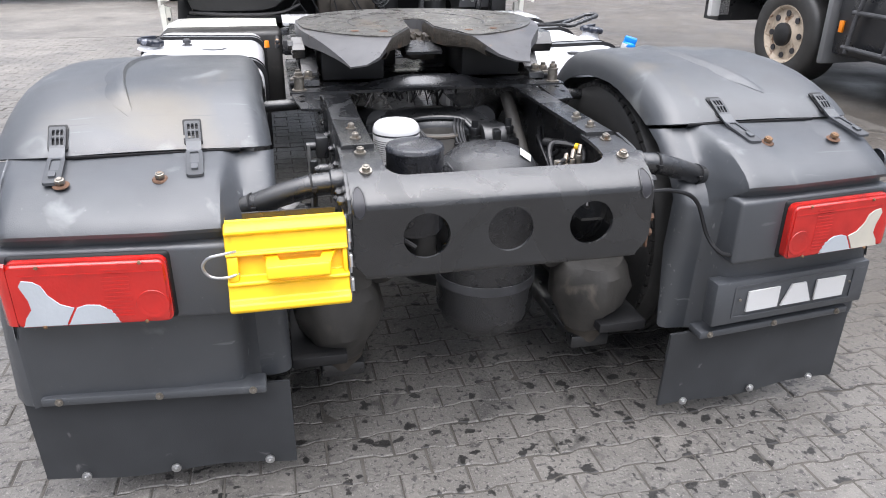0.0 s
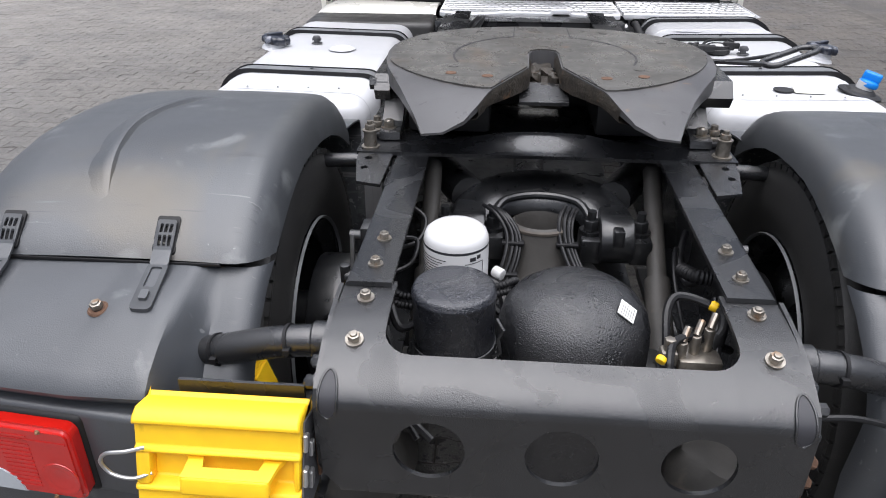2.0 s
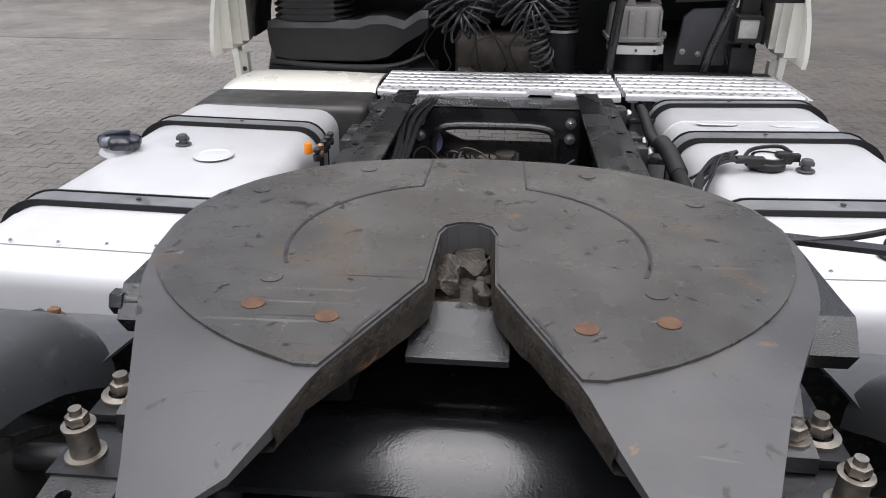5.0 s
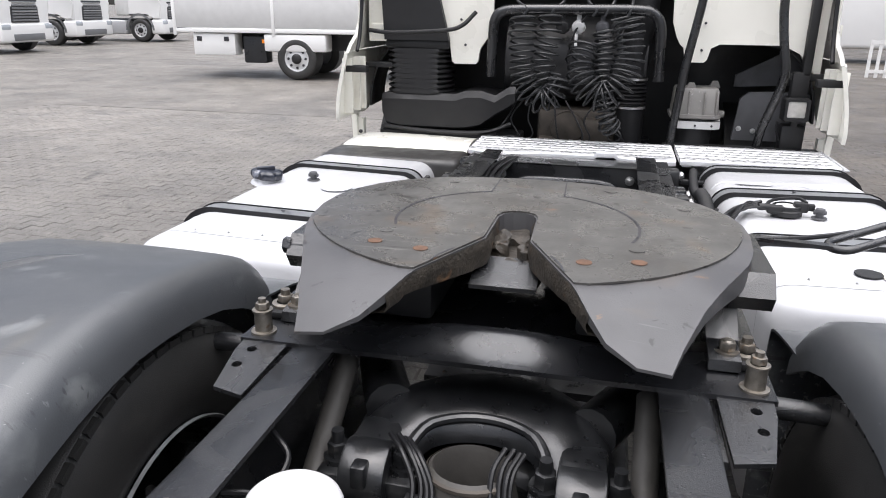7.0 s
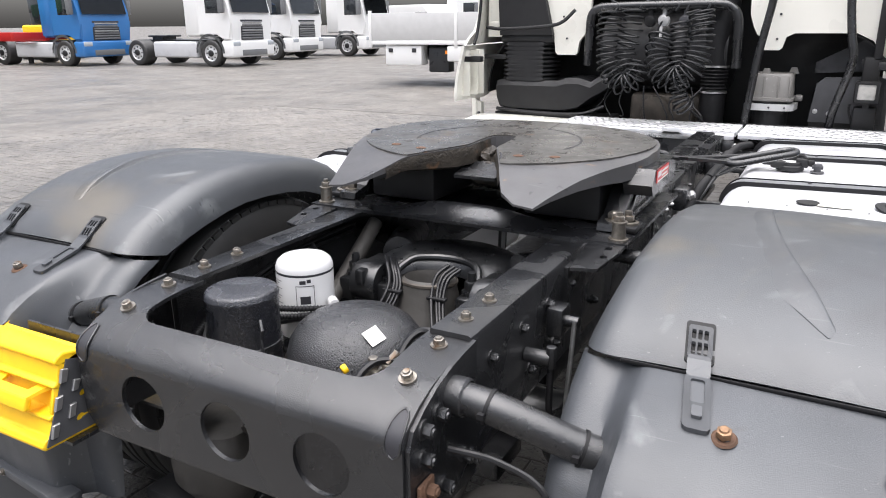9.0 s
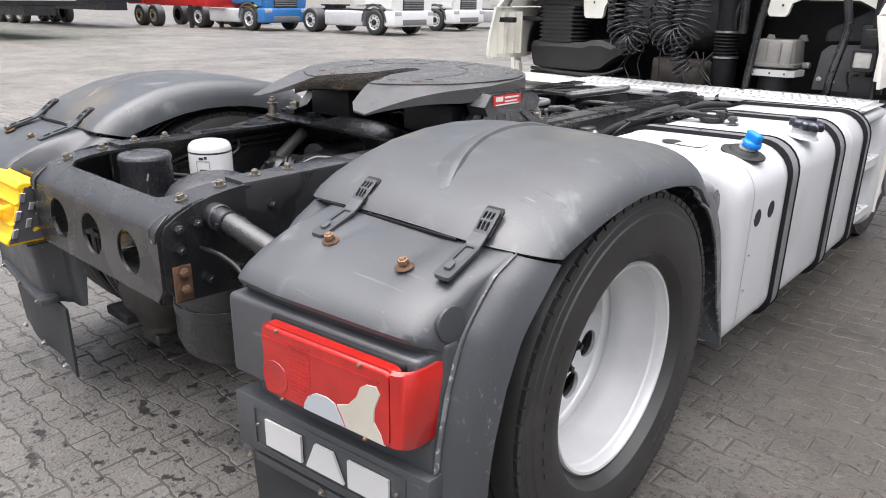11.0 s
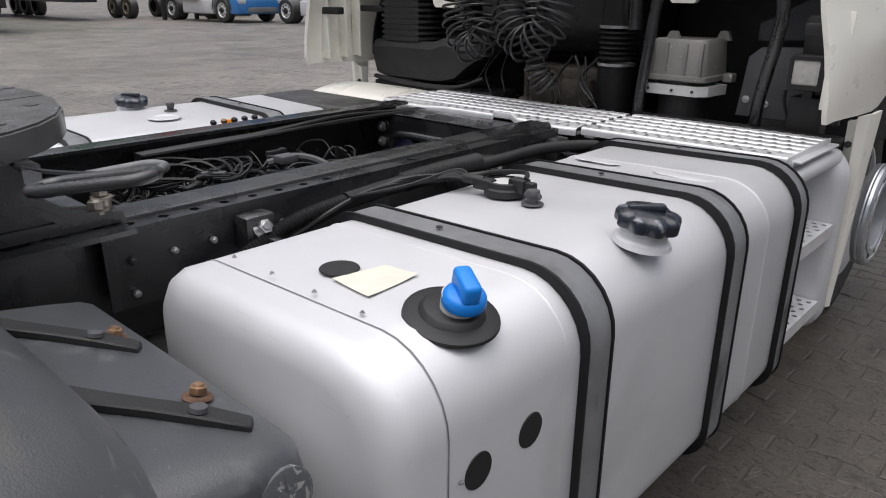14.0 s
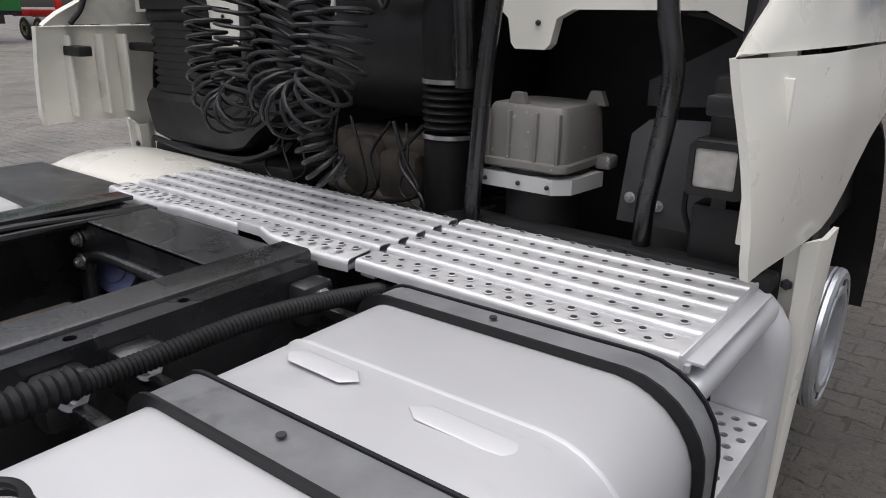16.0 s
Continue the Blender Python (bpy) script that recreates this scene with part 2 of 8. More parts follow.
TRUCKW = mat("white_truck_paint", (0.78, 0.78, 0.77), 0.3, vary=0.04, vary_scale=0.8, coat=0.3)
TRUCKBLUE = mat("blue_truck_paint", (0.03, 0.16, 0.42), 0.3, vary=0.08, vary_scale=0.8, coat=0.3)
TRUCKRED = mat("red_truck_paint", (0.45, 0.02, 0.02), 0.35, vary=0.1, vary_scale=0.8)
TRUCKGREEN = mat("green_tarpaulin", (0.03, 0.20, 0.05), 0.5, vary=0.15, vary_scale=0.9, bump=0.2, bump_scale=6)
TRUCKGREY = mat("grey_truck_plastic", (0.16, 0.165, 0.17), 0.5, vary=0.1, vary_scale=1)
TRUCKBLACK = mat("black_truck_paint", (0.018, 0.019, 0.022), 0.35, vary=0.25, vary_scale=4, rough_vary=0.12,
                 spots=[((0.09, 0.085, 0.08), 6.0, 0.66, 0.12)])
WINDOW = mat("dark_window_glass", (0.02, 0.024, 0.028), 0.06, coat=0.6)
OLDRIM = mat("rusty_cream_rim", (0.5, 0.42, 0.33), 0.6, vary=0.25, vary_scale=14, spots=[((0.14, 0.07, 0.035), 9.0, 0.56, 0.1)])


def ground_mat(name, joints):
    """Worn damp concrete paving; joints: whether fine paver joints are drawn in relief for the far sheet."""
    m = mat(name, (0.118, 0.111, 0.102), 0.50, vary=0.28, vary_scale=0.9, rough_vary=0.16, bump=1.0, bump_scale=90, per_piece=0.0 if joints else 0.34,
            spots=[((0.072, 0.070, 0.068), 0.35, 0.54, 0.2), ((0.21, 0.20, 0.19), 30.0, 0.64, 0.1), ((0.06, 0.058, 0.056), 2.2, 0.60, 0.12), ((0.046, 0.044, 0.042), 55.0, 0.57, 0.06), ((0.20, 0.19, 0.175), 120.0, 0.60, 0.05), ((0.17, 0.16, 0.145), 4.0, 0.62, 0.14), ((0.165, 0.156, 0.142), 16.0, 0.62, 0.09), ((0.060, 0.057, 0.053), 11.0, 0.62, 0.08)])
    n, l = m.node_tree.nodes, m.node_tree.links
    b = n["Principled BSDF"]
    geo = n.new("ShaderNodeNewGeometry")
    src = b.inputs["Base Color"].links[0].from_socket

    def chain(kind, op, a, c):
        t = n.new(kind)
        t.operation = op
        for s, v in ((t.inputs[0], a), (t.inputs[1], c)):
            if hasattr(v, "links"):
                l.new(v, s)
            else:
                s.default_value = v
        return t
    # oil drips that gathered behind the axle
    sp = n.new("ShaderNodeTexNoise")
    sp.inputs["Scale"].default_value, sp.inputs["Detail"].default_value = 15.0, 5.0
    l.new(geo.outputs["Position"], sp.inputs["Vector"])
    th = n.new("ShaderNodeMapRange")
    th.inputs[1].default_value, th.inputs[2].default_value = 0.60, 0.625
    l.new(sp.outputs["Fac"], th.inputs[0])
    dist = chain("ShaderNodeVectorMath", "DISTANCE", geo.outputs["Position"], (0.1, -0.45, 0.0))
    near = n.new("ShaderNodeMapRange")
    near.inputs[1].default_value, near.inputs[2].default_value, near.inputs[3].default_value, near.inputs[4].default_value = 1.0, 1.9, 1.0, 0.0
    l.new(dist.outputs["Value"], near.inputs[0])
    fac = chain("ShaderNodeMath", "MULTIPLY", th.outputs[0], near.outputs[0])
    mx = n.new("ShaderNodeMix")
    mx.data_type = "RGBA"
    l.new(fac.outputs[0], mx.inputs[0])
    l.new(src, mx.inputs[6])
    mx.inputs[7].default_value = (0.018, 0.017, 0.016, 1)
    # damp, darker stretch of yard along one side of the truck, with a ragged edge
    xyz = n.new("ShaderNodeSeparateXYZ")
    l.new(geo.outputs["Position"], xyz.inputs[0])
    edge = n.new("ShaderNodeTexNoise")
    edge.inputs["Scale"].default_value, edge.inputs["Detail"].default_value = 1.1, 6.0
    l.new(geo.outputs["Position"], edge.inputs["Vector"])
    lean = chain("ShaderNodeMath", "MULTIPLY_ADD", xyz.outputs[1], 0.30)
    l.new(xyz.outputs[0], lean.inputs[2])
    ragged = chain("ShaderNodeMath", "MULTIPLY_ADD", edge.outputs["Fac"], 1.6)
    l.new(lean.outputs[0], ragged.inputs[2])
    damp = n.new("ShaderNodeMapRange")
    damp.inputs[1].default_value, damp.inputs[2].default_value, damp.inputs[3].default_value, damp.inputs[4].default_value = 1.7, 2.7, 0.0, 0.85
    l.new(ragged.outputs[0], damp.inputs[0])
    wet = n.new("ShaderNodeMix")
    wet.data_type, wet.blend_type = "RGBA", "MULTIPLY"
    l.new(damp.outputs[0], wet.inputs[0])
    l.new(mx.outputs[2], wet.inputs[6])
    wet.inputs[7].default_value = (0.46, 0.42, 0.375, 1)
    # paler yard further off: the sky's grazing sheen put into the colour
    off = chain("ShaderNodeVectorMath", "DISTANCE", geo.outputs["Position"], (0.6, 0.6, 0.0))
    far_sheen = n.new("ShaderNodeMapRange")
    far_sheen.inputs[1].default_value, far_sheen.inputs[2].default_value = 3.0, 11.0
    l.new(off.outputs["Value"], far_sheen.inputs[0])
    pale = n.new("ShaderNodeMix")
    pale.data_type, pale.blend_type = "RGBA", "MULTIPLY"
    l.new(far_sheen.outputs[0], pale.inputs[0])
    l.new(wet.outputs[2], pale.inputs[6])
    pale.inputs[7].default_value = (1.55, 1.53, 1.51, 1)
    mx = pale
    l.new(mx.outputs[2], b.inputs["Base Color"])
    if joints:
        br = n.new("ShaderNodeTexBrick")
        br.inputs["Scale"].default_value = 1.0
        br.inputs["Brick Width"].default_value, br.inputs["Row Height"].default_value = 0.205, 0.105
        br.inputs["Mortar Size"].default_value = 0.008
        br.inputs["Color1"].default_value, br.inputs["Color2"].default_value = (1, 1, 1, 1), (0.82, 0.82, 0.82, 1)
        br.inputs["Mortar"].default_value = (0.72, 0.70, 0.67, 1)
        l.new(geo.outputs["Position"], br.inputs["Vector"])
        mul = n.new("ShaderNodeMix")
        mul.data_type, mul.blend_type = "RGBA", "MULTIPLY"
        mul.inputs[0].default_value = 1.0
        l.new(mx.outputs[2], mul.inputs[6])
        l.new(br.outputs["Color"], mul.inputs[7])
        l.new(mul.outputs[2], b.inputs["Base Color"])
    return m


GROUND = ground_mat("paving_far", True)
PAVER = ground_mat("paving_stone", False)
JOINT = mat("joint_sand", (0.072, 0.066, 0.058), 0.9, vary=0.3, vary_scale=6, bump=0.4, bump_scale=120)


# ---- mesh helpers ----
def part(name, bm, material, parent=None, label="", smooth=35):
    """Links a bmesh as one mesh object under a thing or part."""
    bmesh.ops.recalc_face_normals(bm, faces=bm.faces)
    me = bpy.data.meshes.new(name)
    bm.to_mesh(me)
    bm.free()
    me.materials.append(material)
    if smooth:
        me.shade_smooth()
        me.set_sharp_from_angle(angle=radians(smooth))
    ob = new(name, me)
    ob.parent = parent
    return tagged(ob, label) if label else ob


def thing(name, label, category, at=(0, 0, 0), group=""):
    ob = new(name)
    ob.location = at
    ob.empty_display_size = 0.1
    return tagged(ob, label, category, group)


def B():
    return bmesh.new()


def box(bm, x0, x1, y0, y1, z0, z1, bev=0.0, seg=2, m=None):
    r = bmesh.ops.create_cube(bm, size=1)
    vs = r["verts"]
    for v in vs:
        v.co = Vector(((x0 + x1) / 2 + v.co.x * (x1 - x0), (y0 + y1) / 2 + v.co.y * (y1 - y0), (z0 + z1) / 2 + v.co.z * (z1 - z0)))
    if m is not None:
        bmesh.ops.transform(bm, matrix=m, verts=vs)
    if bev:
        es = list({e for v in vs for e in v.link_edges})
        bmesh.ops.bevel(bm, geom=es, offset=bev, segments=seg, profile=0.5, affect="EDGES")
    return bm


def cyl(bm, p0, p1, r0, r1=None, seg=20, bev=0.0):
    p0, p1 = Vector(p0), Vector(p1)
    d = p1 - p0
    q = Vector((0, 0, 1)).rotation_difference(d.normalized()).to_matrix().to_4x4()
    r = bmesh.ops.create_cone(bm, cap_ends=True, segments=seg, radius1=r0, radius2=r0 if r1 is None else r1, depth=d.length,
                              matrix=Matrix.Translation((p0 + p1) / 2) @ q)
    if bev:
        es = [e for e in {e for v in r["verts"] for e in v.link_edges} if any(len(f.verts) > 4 for f in e.link_faces)]
        bmesh.ops.bevel(bm, geom=es, offset=bev, segments=2, profile=0.5, affect="EDGES")
    return bm


def lathe(bm, prof, origin, axis, seg=40, spin=0.0):
    """Turns a profile of (radius, along) round an axis through origin."""
    q = Vector((0, 0, 1)).rotation_difference(Vector(axis).normalized()).to_matrix()
    rings = []
    for r, h in prof:
        rings.append([bm.verts.new(Vector(origin) + q @ Vector((r * math.cos(spin + 2 * math.pi * i / seg), r * math.sin(spin + 2 * math.pi * i / seg), h)))
                      for i in range(seg)] if r > 1e-6 else [bm.verts.new(Vector(origin) + q @ Vector((0, 0, h)))])
    for a, b in zip(rings, rings[1:]):
        for i in range(seg):
            j = (i + 1) % seg
            vs = [a[i % len(a)], a[j % len(a)], b[j % len(b)], b[i % len(b)]]
            vs = list(dict.fromkeys(vs))
            if len(vs) > 2:
                bm.faces.new(vs)
    return bm


def smooth_path(pts, per=6):
    """Catmull-Rom points through pts."""
    p = [Vector(v) for v in pts]
    p = [2 * p[0] - p[1]] + p + [2 * p[-1] - p[-2]]
    out = []
    for i in range(1, len(p) - 2):
        for k in range(per):
            t = k / per
            a, b, c, d = p[i - 1], p[i], p[i + 1], p[i + 2]
            out.append(0.5 * ((2 * b) + (c - a) * t + (2 * a - 5 * b + 4 * c - d) * t * t + (3 * b - a - 3 * c + d) * t ** 3))
    out.append(p[-2])
    return out


def tube(bm, pts, r, seg=8, ribs=None):
    """Sweeps a circle along pts; ribs: (count, depth) makes it corrugated."""
    pts = [Vector(p) for p in pts]
    n = len(pts)
    tang = [(pts[min(i + 1, n - 1)] - pts[max(i - 1, 0)]).normalized() for i in range(n)]
    u = tang[0].orthogonal().normalized()
    rings = []
    for i in range(n):
        if i:
            u = (u - tang[i] * u.dot(tang[i]))
            u = u.normalized() if u.length > 1e-6 else tang[i].orthogonal().normalized()
        w = tang[i].cross(u)
        rr = r(i / (n - 1)) if callable(r) else r
        if ribs:
            rr += ribs * (1 if i % 2 else -1)
        rings.append([bm.verts.new(pts[i] + rr * (math.cos(2 * math.pi * k / seg) * u + math.sin(2 * math.pi * k / seg) * w)) for k in range(seg)])
    for a, b in zip(rings, rings[1:]):
        for k in range(seg):
            bm.faces.new((a[k], a[(k + 1) % seg], b[(k + 1) % seg], b[k]))
    bm.faces.new(rings[0][::-1])
    bm.faces.new(rings[-1])
    return bm


def resample(pts, step):
    pts = [Vector(p) for p in pts]
    out, left = [pts[0]], step
    for a, b in zip(pts, pts[1:]):
        d, pos = (b - a).length, 0.0
        while d - pos >= left:
            pos += left
            out.append(a.lerp(b, pos / d))
            left = step
        left -= d - pos
    return out


def grid(bm, rows, close=False):
    """A sheet through rows of points."""
    vs = [[bm.verts.new(p) for p in row] for row in rows]
    for a, b in zip(vs, vs[1:]):
        for k in range(len(a) - (0 if close else 1)):
            j = (k + 1) % len(a)
            bm.faces.new((a[k], a[j], b[j], b[k]))
    return vs


def shell(bm, rows, t):
    """A sheet through rows of points, given thickness t inwards along its own normals."""
    grid(bm, rows)
    bmesh.ops.recalc_face_normals(bm, faces=bm.faces)
    bmesh.ops.solidify(bm, geom=list(bm.faces), thickness=t)
    return bm


def plate(bm, outer, holes, place, t):
    """A flat plate with holes: loops of (u, v) put into space by place(u, v, w); w runs 0 to t."""
    edges = []
    for loop in (outer, *holes):
        vs = [bm.verts.new(place(u, v, 0)) for u, v in loop]
        edges += [bm.edges.new((vs[i], vs[(i + 1) % len(vs)])) for i in range(len(vs))]
    r = bmesh.ops.triangle_fill(bm, use_beauty=True, use_dissolve=False, edges=edges)
    faces = [g for g in r["geom"] if isinstance(g, bmesh.types.BMFace)]
    ex = bmesh.ops.extrude_face_region(bm, geom=faces)
    move = Vector(place(0, 0, t)) - Vector(place(0, 0, 0))
    bmesh.ops.translate(bm, vec=move, verts=[g for g in ex["geom"] if isinstance(g, bmesh.types.BMVert)])
    return bm


def ring_loop(cx, cy, r, n=20, r2=None):
    return [(cx + r * math.cos(2 * math.pi * i / n), cy + (r2 or r) * math.sin(2 * math.pi * i / n)) for i in range(n)]


def round_rect(x0, x1, y0, y1, r, n=5):
    out = []
    for cx, cy, a0 in ((x1 - r, y1 - r, 0), (x0 + r, y1 - r, 90), (x0 + r, y0 + r, 180), (x1 - r, y0 + r, 270)):
        out += [(cx + r * math.cos(radians(a0 + 90 * k / n)), cy + r * math.sin(radians(a0 + 90 * k / n))) for k in range(n + 1)]
    return out


def interp(table, x):
    for (x0, *a), (x1, *b) in zip(table, table[1:]):
        if x <= x1:
            k = max(0.0, (x - x0) / (x1 - x0))
            return [p + (q - p) * k for p, q in zip(a, b)]
    return list(table[-1][1:])


def bolt(parent, p, axis, r=0.011, h=0.012, material=None, washer=True, name="bolt", label=""):
    """A hexagon bolt head on a round washer."""
    a, bm = Vector(axis).normalized(), B()
    p = Vector(p)
    if washer:
        cyl(bm, p - a * 0.002, p + a * 0.003, r * 1.48, seg=18)
    cyl(bm, p + a * 0.003, p + a * (0.003 + h), r, seg=6, bev=r * 0.12)
    cyl(bm, p + a * (0.003 + h), p + a * (0.006 + h), r * 0.62, r * 0.5, seg=12)
    return part(name, bm, material or ZINC, parent, label)


# ---- the tractor truck ----
truck = thing("tractor_truck", "white two-axle tractor truck with dark grey rear mudguards parked on paving", "truck")
AX, WZ, TR = 0.180, 0.500, 0.500      # rear axle: place along the truck, height, tyre radius


def side_box(bm, s, x0, x1, *rest, **kw):
    return box(bm, min(s * x0, s * x1), max(s * x0, s * x1), *rest, **kw)


# -- chassis rails: C-section, top flange inwards
for s in (-1, 1):
    bm = B()
    sec = [(0.3975, 0.966), (0.3945, 0.973), (0.388, 0.976), (0.308, 0.976), (0.308, 0.966), (0.380, 0.966), (0.380, 0.709), (0.318, 0.709), (0.318, 0.70), (0.388, 0.70), (0.3965, 0.71), (0.3975, 0.72)]
    ys = [-0.402, -0.2, 0.4, 1.0, 1.8, 2.2, 2.465]
    grid(bm, [[(s * x, y, z) for x, z in sec] for y in ys], close=True)
    for row in (ys[0], ys[-1]):
        vs = [v for v in bm.verts if abs(v.co.y - row) < 1e-6]
        bm.faces.new(vs)
    rail = part("chassis_rail", bm, FRAME, truck, "black painted steel chassis rail, damp on top")
    for y in (-0.334, -0.225):
        bolt(rail, (s * 0.35, y, 0.976), (0, 0, 1), r=0.0105)
    for i in range(5):
        for z in (0.90, 0.78):
            bolt(rail, (s * 0.3975, -0.32 + i * 0.16 + (0.05 if z < 0.8 else 0), z), (s, 0, 0), r=0.010, material=FRAME)
    bm = B()
    side_box(bm, s, 0.318, 0.398, 2.465, 3.4, 0.70, 0.925, bev=0.004)
    part("front_rail", bm, FRAME, rail)
    # angle flange with punched holes beside the fifth wheel
    bm = B()
    holes = [ring_loop(0.418, 0.95 + 0.072 * k, 0.011, 12) for k in range(8)] + [ring_loop(0.418, 1.75 + 0.2 * k, 0.011, 12) for k in range(3)]
    plate(bm, [(0.39, 0.88), (0.446, 0.88), (0.446, 2.44), (0.39, 2.44)], holes, lambda u, v, w: (s * u, v, 0.958 + w), 0.008)
    side_box(bm, s, 0.440, 0.446, 0.88, 2.44, 0.80, 0.958)
    part("punched_angle", bm, FRAME, rail, smooth=0)
    for k in range(14):
        bolt(rail, (s * 0.446, 0.93 + 0.09 * (k % 7), 0.90 if k < 7 else 0.83), (s, 0, 0), r=0.008, material=STEEL if k % 3 else FRAME, washer=False)

# -- rear end member: top plate, face with three round openings, side plates
TOPZ = [(-0.656, 0.880), (-0.654, 0.892), (-0.647, 0.902), (-0.634, 0.914), (-0.60, 0.934), (-0.555, 0.950), (-0.50, 0.960), (-0.45, 0.9645), (-0.38, 0.9655)]


def member_z(y):
    return interp(TOPZ, y)[0]


MW = 0.3985     # half width of the end plate


bm = B()
for s in (-1, 1):
    rows = []
    for y in (-0.38, -0.425, -0.45, -0.475, -0.50, -0.528, -0.545, -0.558, -0.568, -0.575, -0.578):
        xi = 0.300 if y >= -0.528 else 0.250 + 0.05 * math.sqrt(max(0.0, 1 - ((-0.528 - y) / 0.05) ** 2))
        rows.append([(s * (xi + (MW - xi) * k / 3), y, member_z(y)) for k in range(4)])
    grid(bm, rows)
rows = []
for y in (-0.578, -0.60, -0.617, -0.634, -0.641, -0.647, -0.651, -0.654, -0.656):
    rows.append([(MW * (k / 4 - 1), y, member_z(y)) for k in range(9)])
grid(bm, rows)
bm.normal_update()
for face in bm.faces:
    if face.normal.z - face.normal.y < 0:
        face.normal_flip()
bmesh.ops.solidify(bm, geom=list(bm.faces), thickness=0.009)
member = part("rear_crossmember", bm, FRAME, truck, "dark painted steel end plate of the chassis with three round openings", smooth=40)
bm = B()
plate(bm, [(-0.398, 0.881), (-0.398, 0.74), (-0.37, 0.705), (0.37, 0.705), (0.398, 0.74), (0.398, 0.881)],
      [ring_loop(cx, 0.803, 0.061, 36) for cx in (-0.213, 0.008, 0.231)], lambda u, v, w: (u, -0.656 + w, v), 0.009)
part("holed_face", bm, FRAME, member, "dark steel face with three round openings", smooth=0)
bm = B()
rows = []
for k in range(7):
    a = radians(90 * k / 6)
    rows.append([(x, -0.638 - 0.018 * math.cos(a), 0.706 - 0.018 * math.sin(a)) for x in (-0.37, 0.0, 0.37)])
shell(bm, rows, 0.008)
part("lower_bend", bm, FRAME, member)
for s in (-1, 1):
    bm = B()
    plate(bm, [(-0.404, 0.972), (-0.45, 0.968), (-0.50, 0.961), (-0.555, 0.947), (-0.60, 0.926), (-0.634, 0.905), (-0.648, 0.875), (-0.648, 0.75), (-0.62, 0.70), (-0.40, 0.69)],
          [ring_loop(-0.46 - 0.06 * (k % 2), 0.77 + 0.05 * k, 0.006, 8) for k in range(3)], lambda u, v, w: (s * (0.399 + w), u, v), 0.008)
    side = part("side_plate", bm, FRAME, member, smooth=0)
    for y, z in ((-0.605, 0.895), (-0.555, 0.90), (-0.51, 0.905), (-0.605, 0.84), (-0.535, 0.745), (-0.455, 0.76), (-0.425, 0.88), (-0.425, 0.74)):
        bolt(side, (s * 0.408, y, z), (s, 0, 0), r=0.012, h=0.016, material=FRAME)
    bm = B()
    side_box(bm, s, 0.408, 0.416, -0.632, -0.582, 0.705, 0.80, bev=0.003)
    br = part("rusty_bracket", bm, RUST, side, "small rusty steel bracket")
    for y, tip in ((-0.443, -0.12), (-0.555, -0.33)):
        bolt(member, (s * 0.35, y, member_z(y) + 0.001), (0, tip, 1), r=0.011, h=0.012)
    for z in (0.785, 0.74):
        bolt(side, (s * 0.416, -0.607, z), (s, 0, 0), r=0.012, h=0.015, material=RUST)
    # oval opening over the bend at each corner: a dark sheet for its shade, with a rounded lip
    bend = [(-0.6575, 0.862), (-0.6575, 0.870), (-0.6575, 0.880), (-0.6555, 0.8925), (-0.6485, 0.9035), (-0.6350, 0.9155), (-0.620, 0.9245), (-0.612, 0.929)]
    half = [0.2, 0.72, 0.96, 1.0, 1.0, 0.9, 0.6, 0.2]
    bm = B()
    grid(bm, [[(s * (0.380 + 0.0155 * h * k), y, z) for k in (-1, -0.5, 0, 0.5, 1)] for (y, z), h in zip(bend, half)])
    part("corner_opening", bm, INK_SHADE, member)
    bm = B()
    lip = [(s * (0.380 + 0.0155 * h), y, z) for (y, z), h in zip(bend, half)] + [(s * (0.380 - 0.0155 * h), y, z) for (y, z), h in reversed(list(zip(bend, half)))]
    tube(bm, smooth_path(lip + lip[:1], 4), 0.0022, 8)
    part("corner_lip", bm, FRAME, member)

# -- cross struts and the stay tubes that hold the mudguards
for s in (-1, 1):
    bm = B()
    pts = smooth_path([(s * 0.40, -0.50, 0.908), (s * 0.48, -0.503, 0.904), (s * 0.56, -0.49, 0.880), (s * 0.65, -0.465, 0.845), (s * 0.74, -0.44, 0.825)], 6)
    tube(bm, pts, 0.030, 20)
    stay = part("stay_tube", bm, FRAME, truck, "dark painted steel stay tube between chassis and mudguard")
    bm = B()
    lathe(bm, [(0.035, 0.0), (0.035, 0.03), (0.031, 0.034), (0.031, 0.0)], (s * 0.405, -0.50, 0.908), (s, 0, 0), 24)
    part("tube_collar", bm, FRAME, stay)
    for k in (0.72, 0.25):
        i = int(k * (len(pts) - 1))
        bm = B()
        d = (pts[i + 1] - pts[i]).normalized()
        cyl(bm, pts[i] - d * 0.003, pts[i] + d * 0.003, 0.0325, seg=20)
        box(bm, pts[i].x - 0.006, pts[i].x + 0.006, pts[i].y - 0.04, pts[i].y - 0.03, pts[i].z - 0.005, pts[i].z + 0.005)
        part("cable_tie", bm, RUBBER, stay)
    bm = B()
    lathe(bm, [(0.040, -0.01), (0.040, 0.010), (0.033, 0.012), (0.033, -0.01)], (s * 0.73, -0.445, 0.828), (-s, -0.3, 0), 24)
    part("rubber_grommet", bm, RUBBER, stay)
bm = B()
tube(bm, smooth_path([(0.43, -0.56, 0.84), (0.52, -0.55, 0.835), (0.60, -0.55, 0.80), (0.635, -0.58, 0.70), (0.66, -0.62, 0.66), (0.705, -0.64, 0.655)], 8), 0.006, 8)
part("lamp_cable", bm, HOSE, truck)


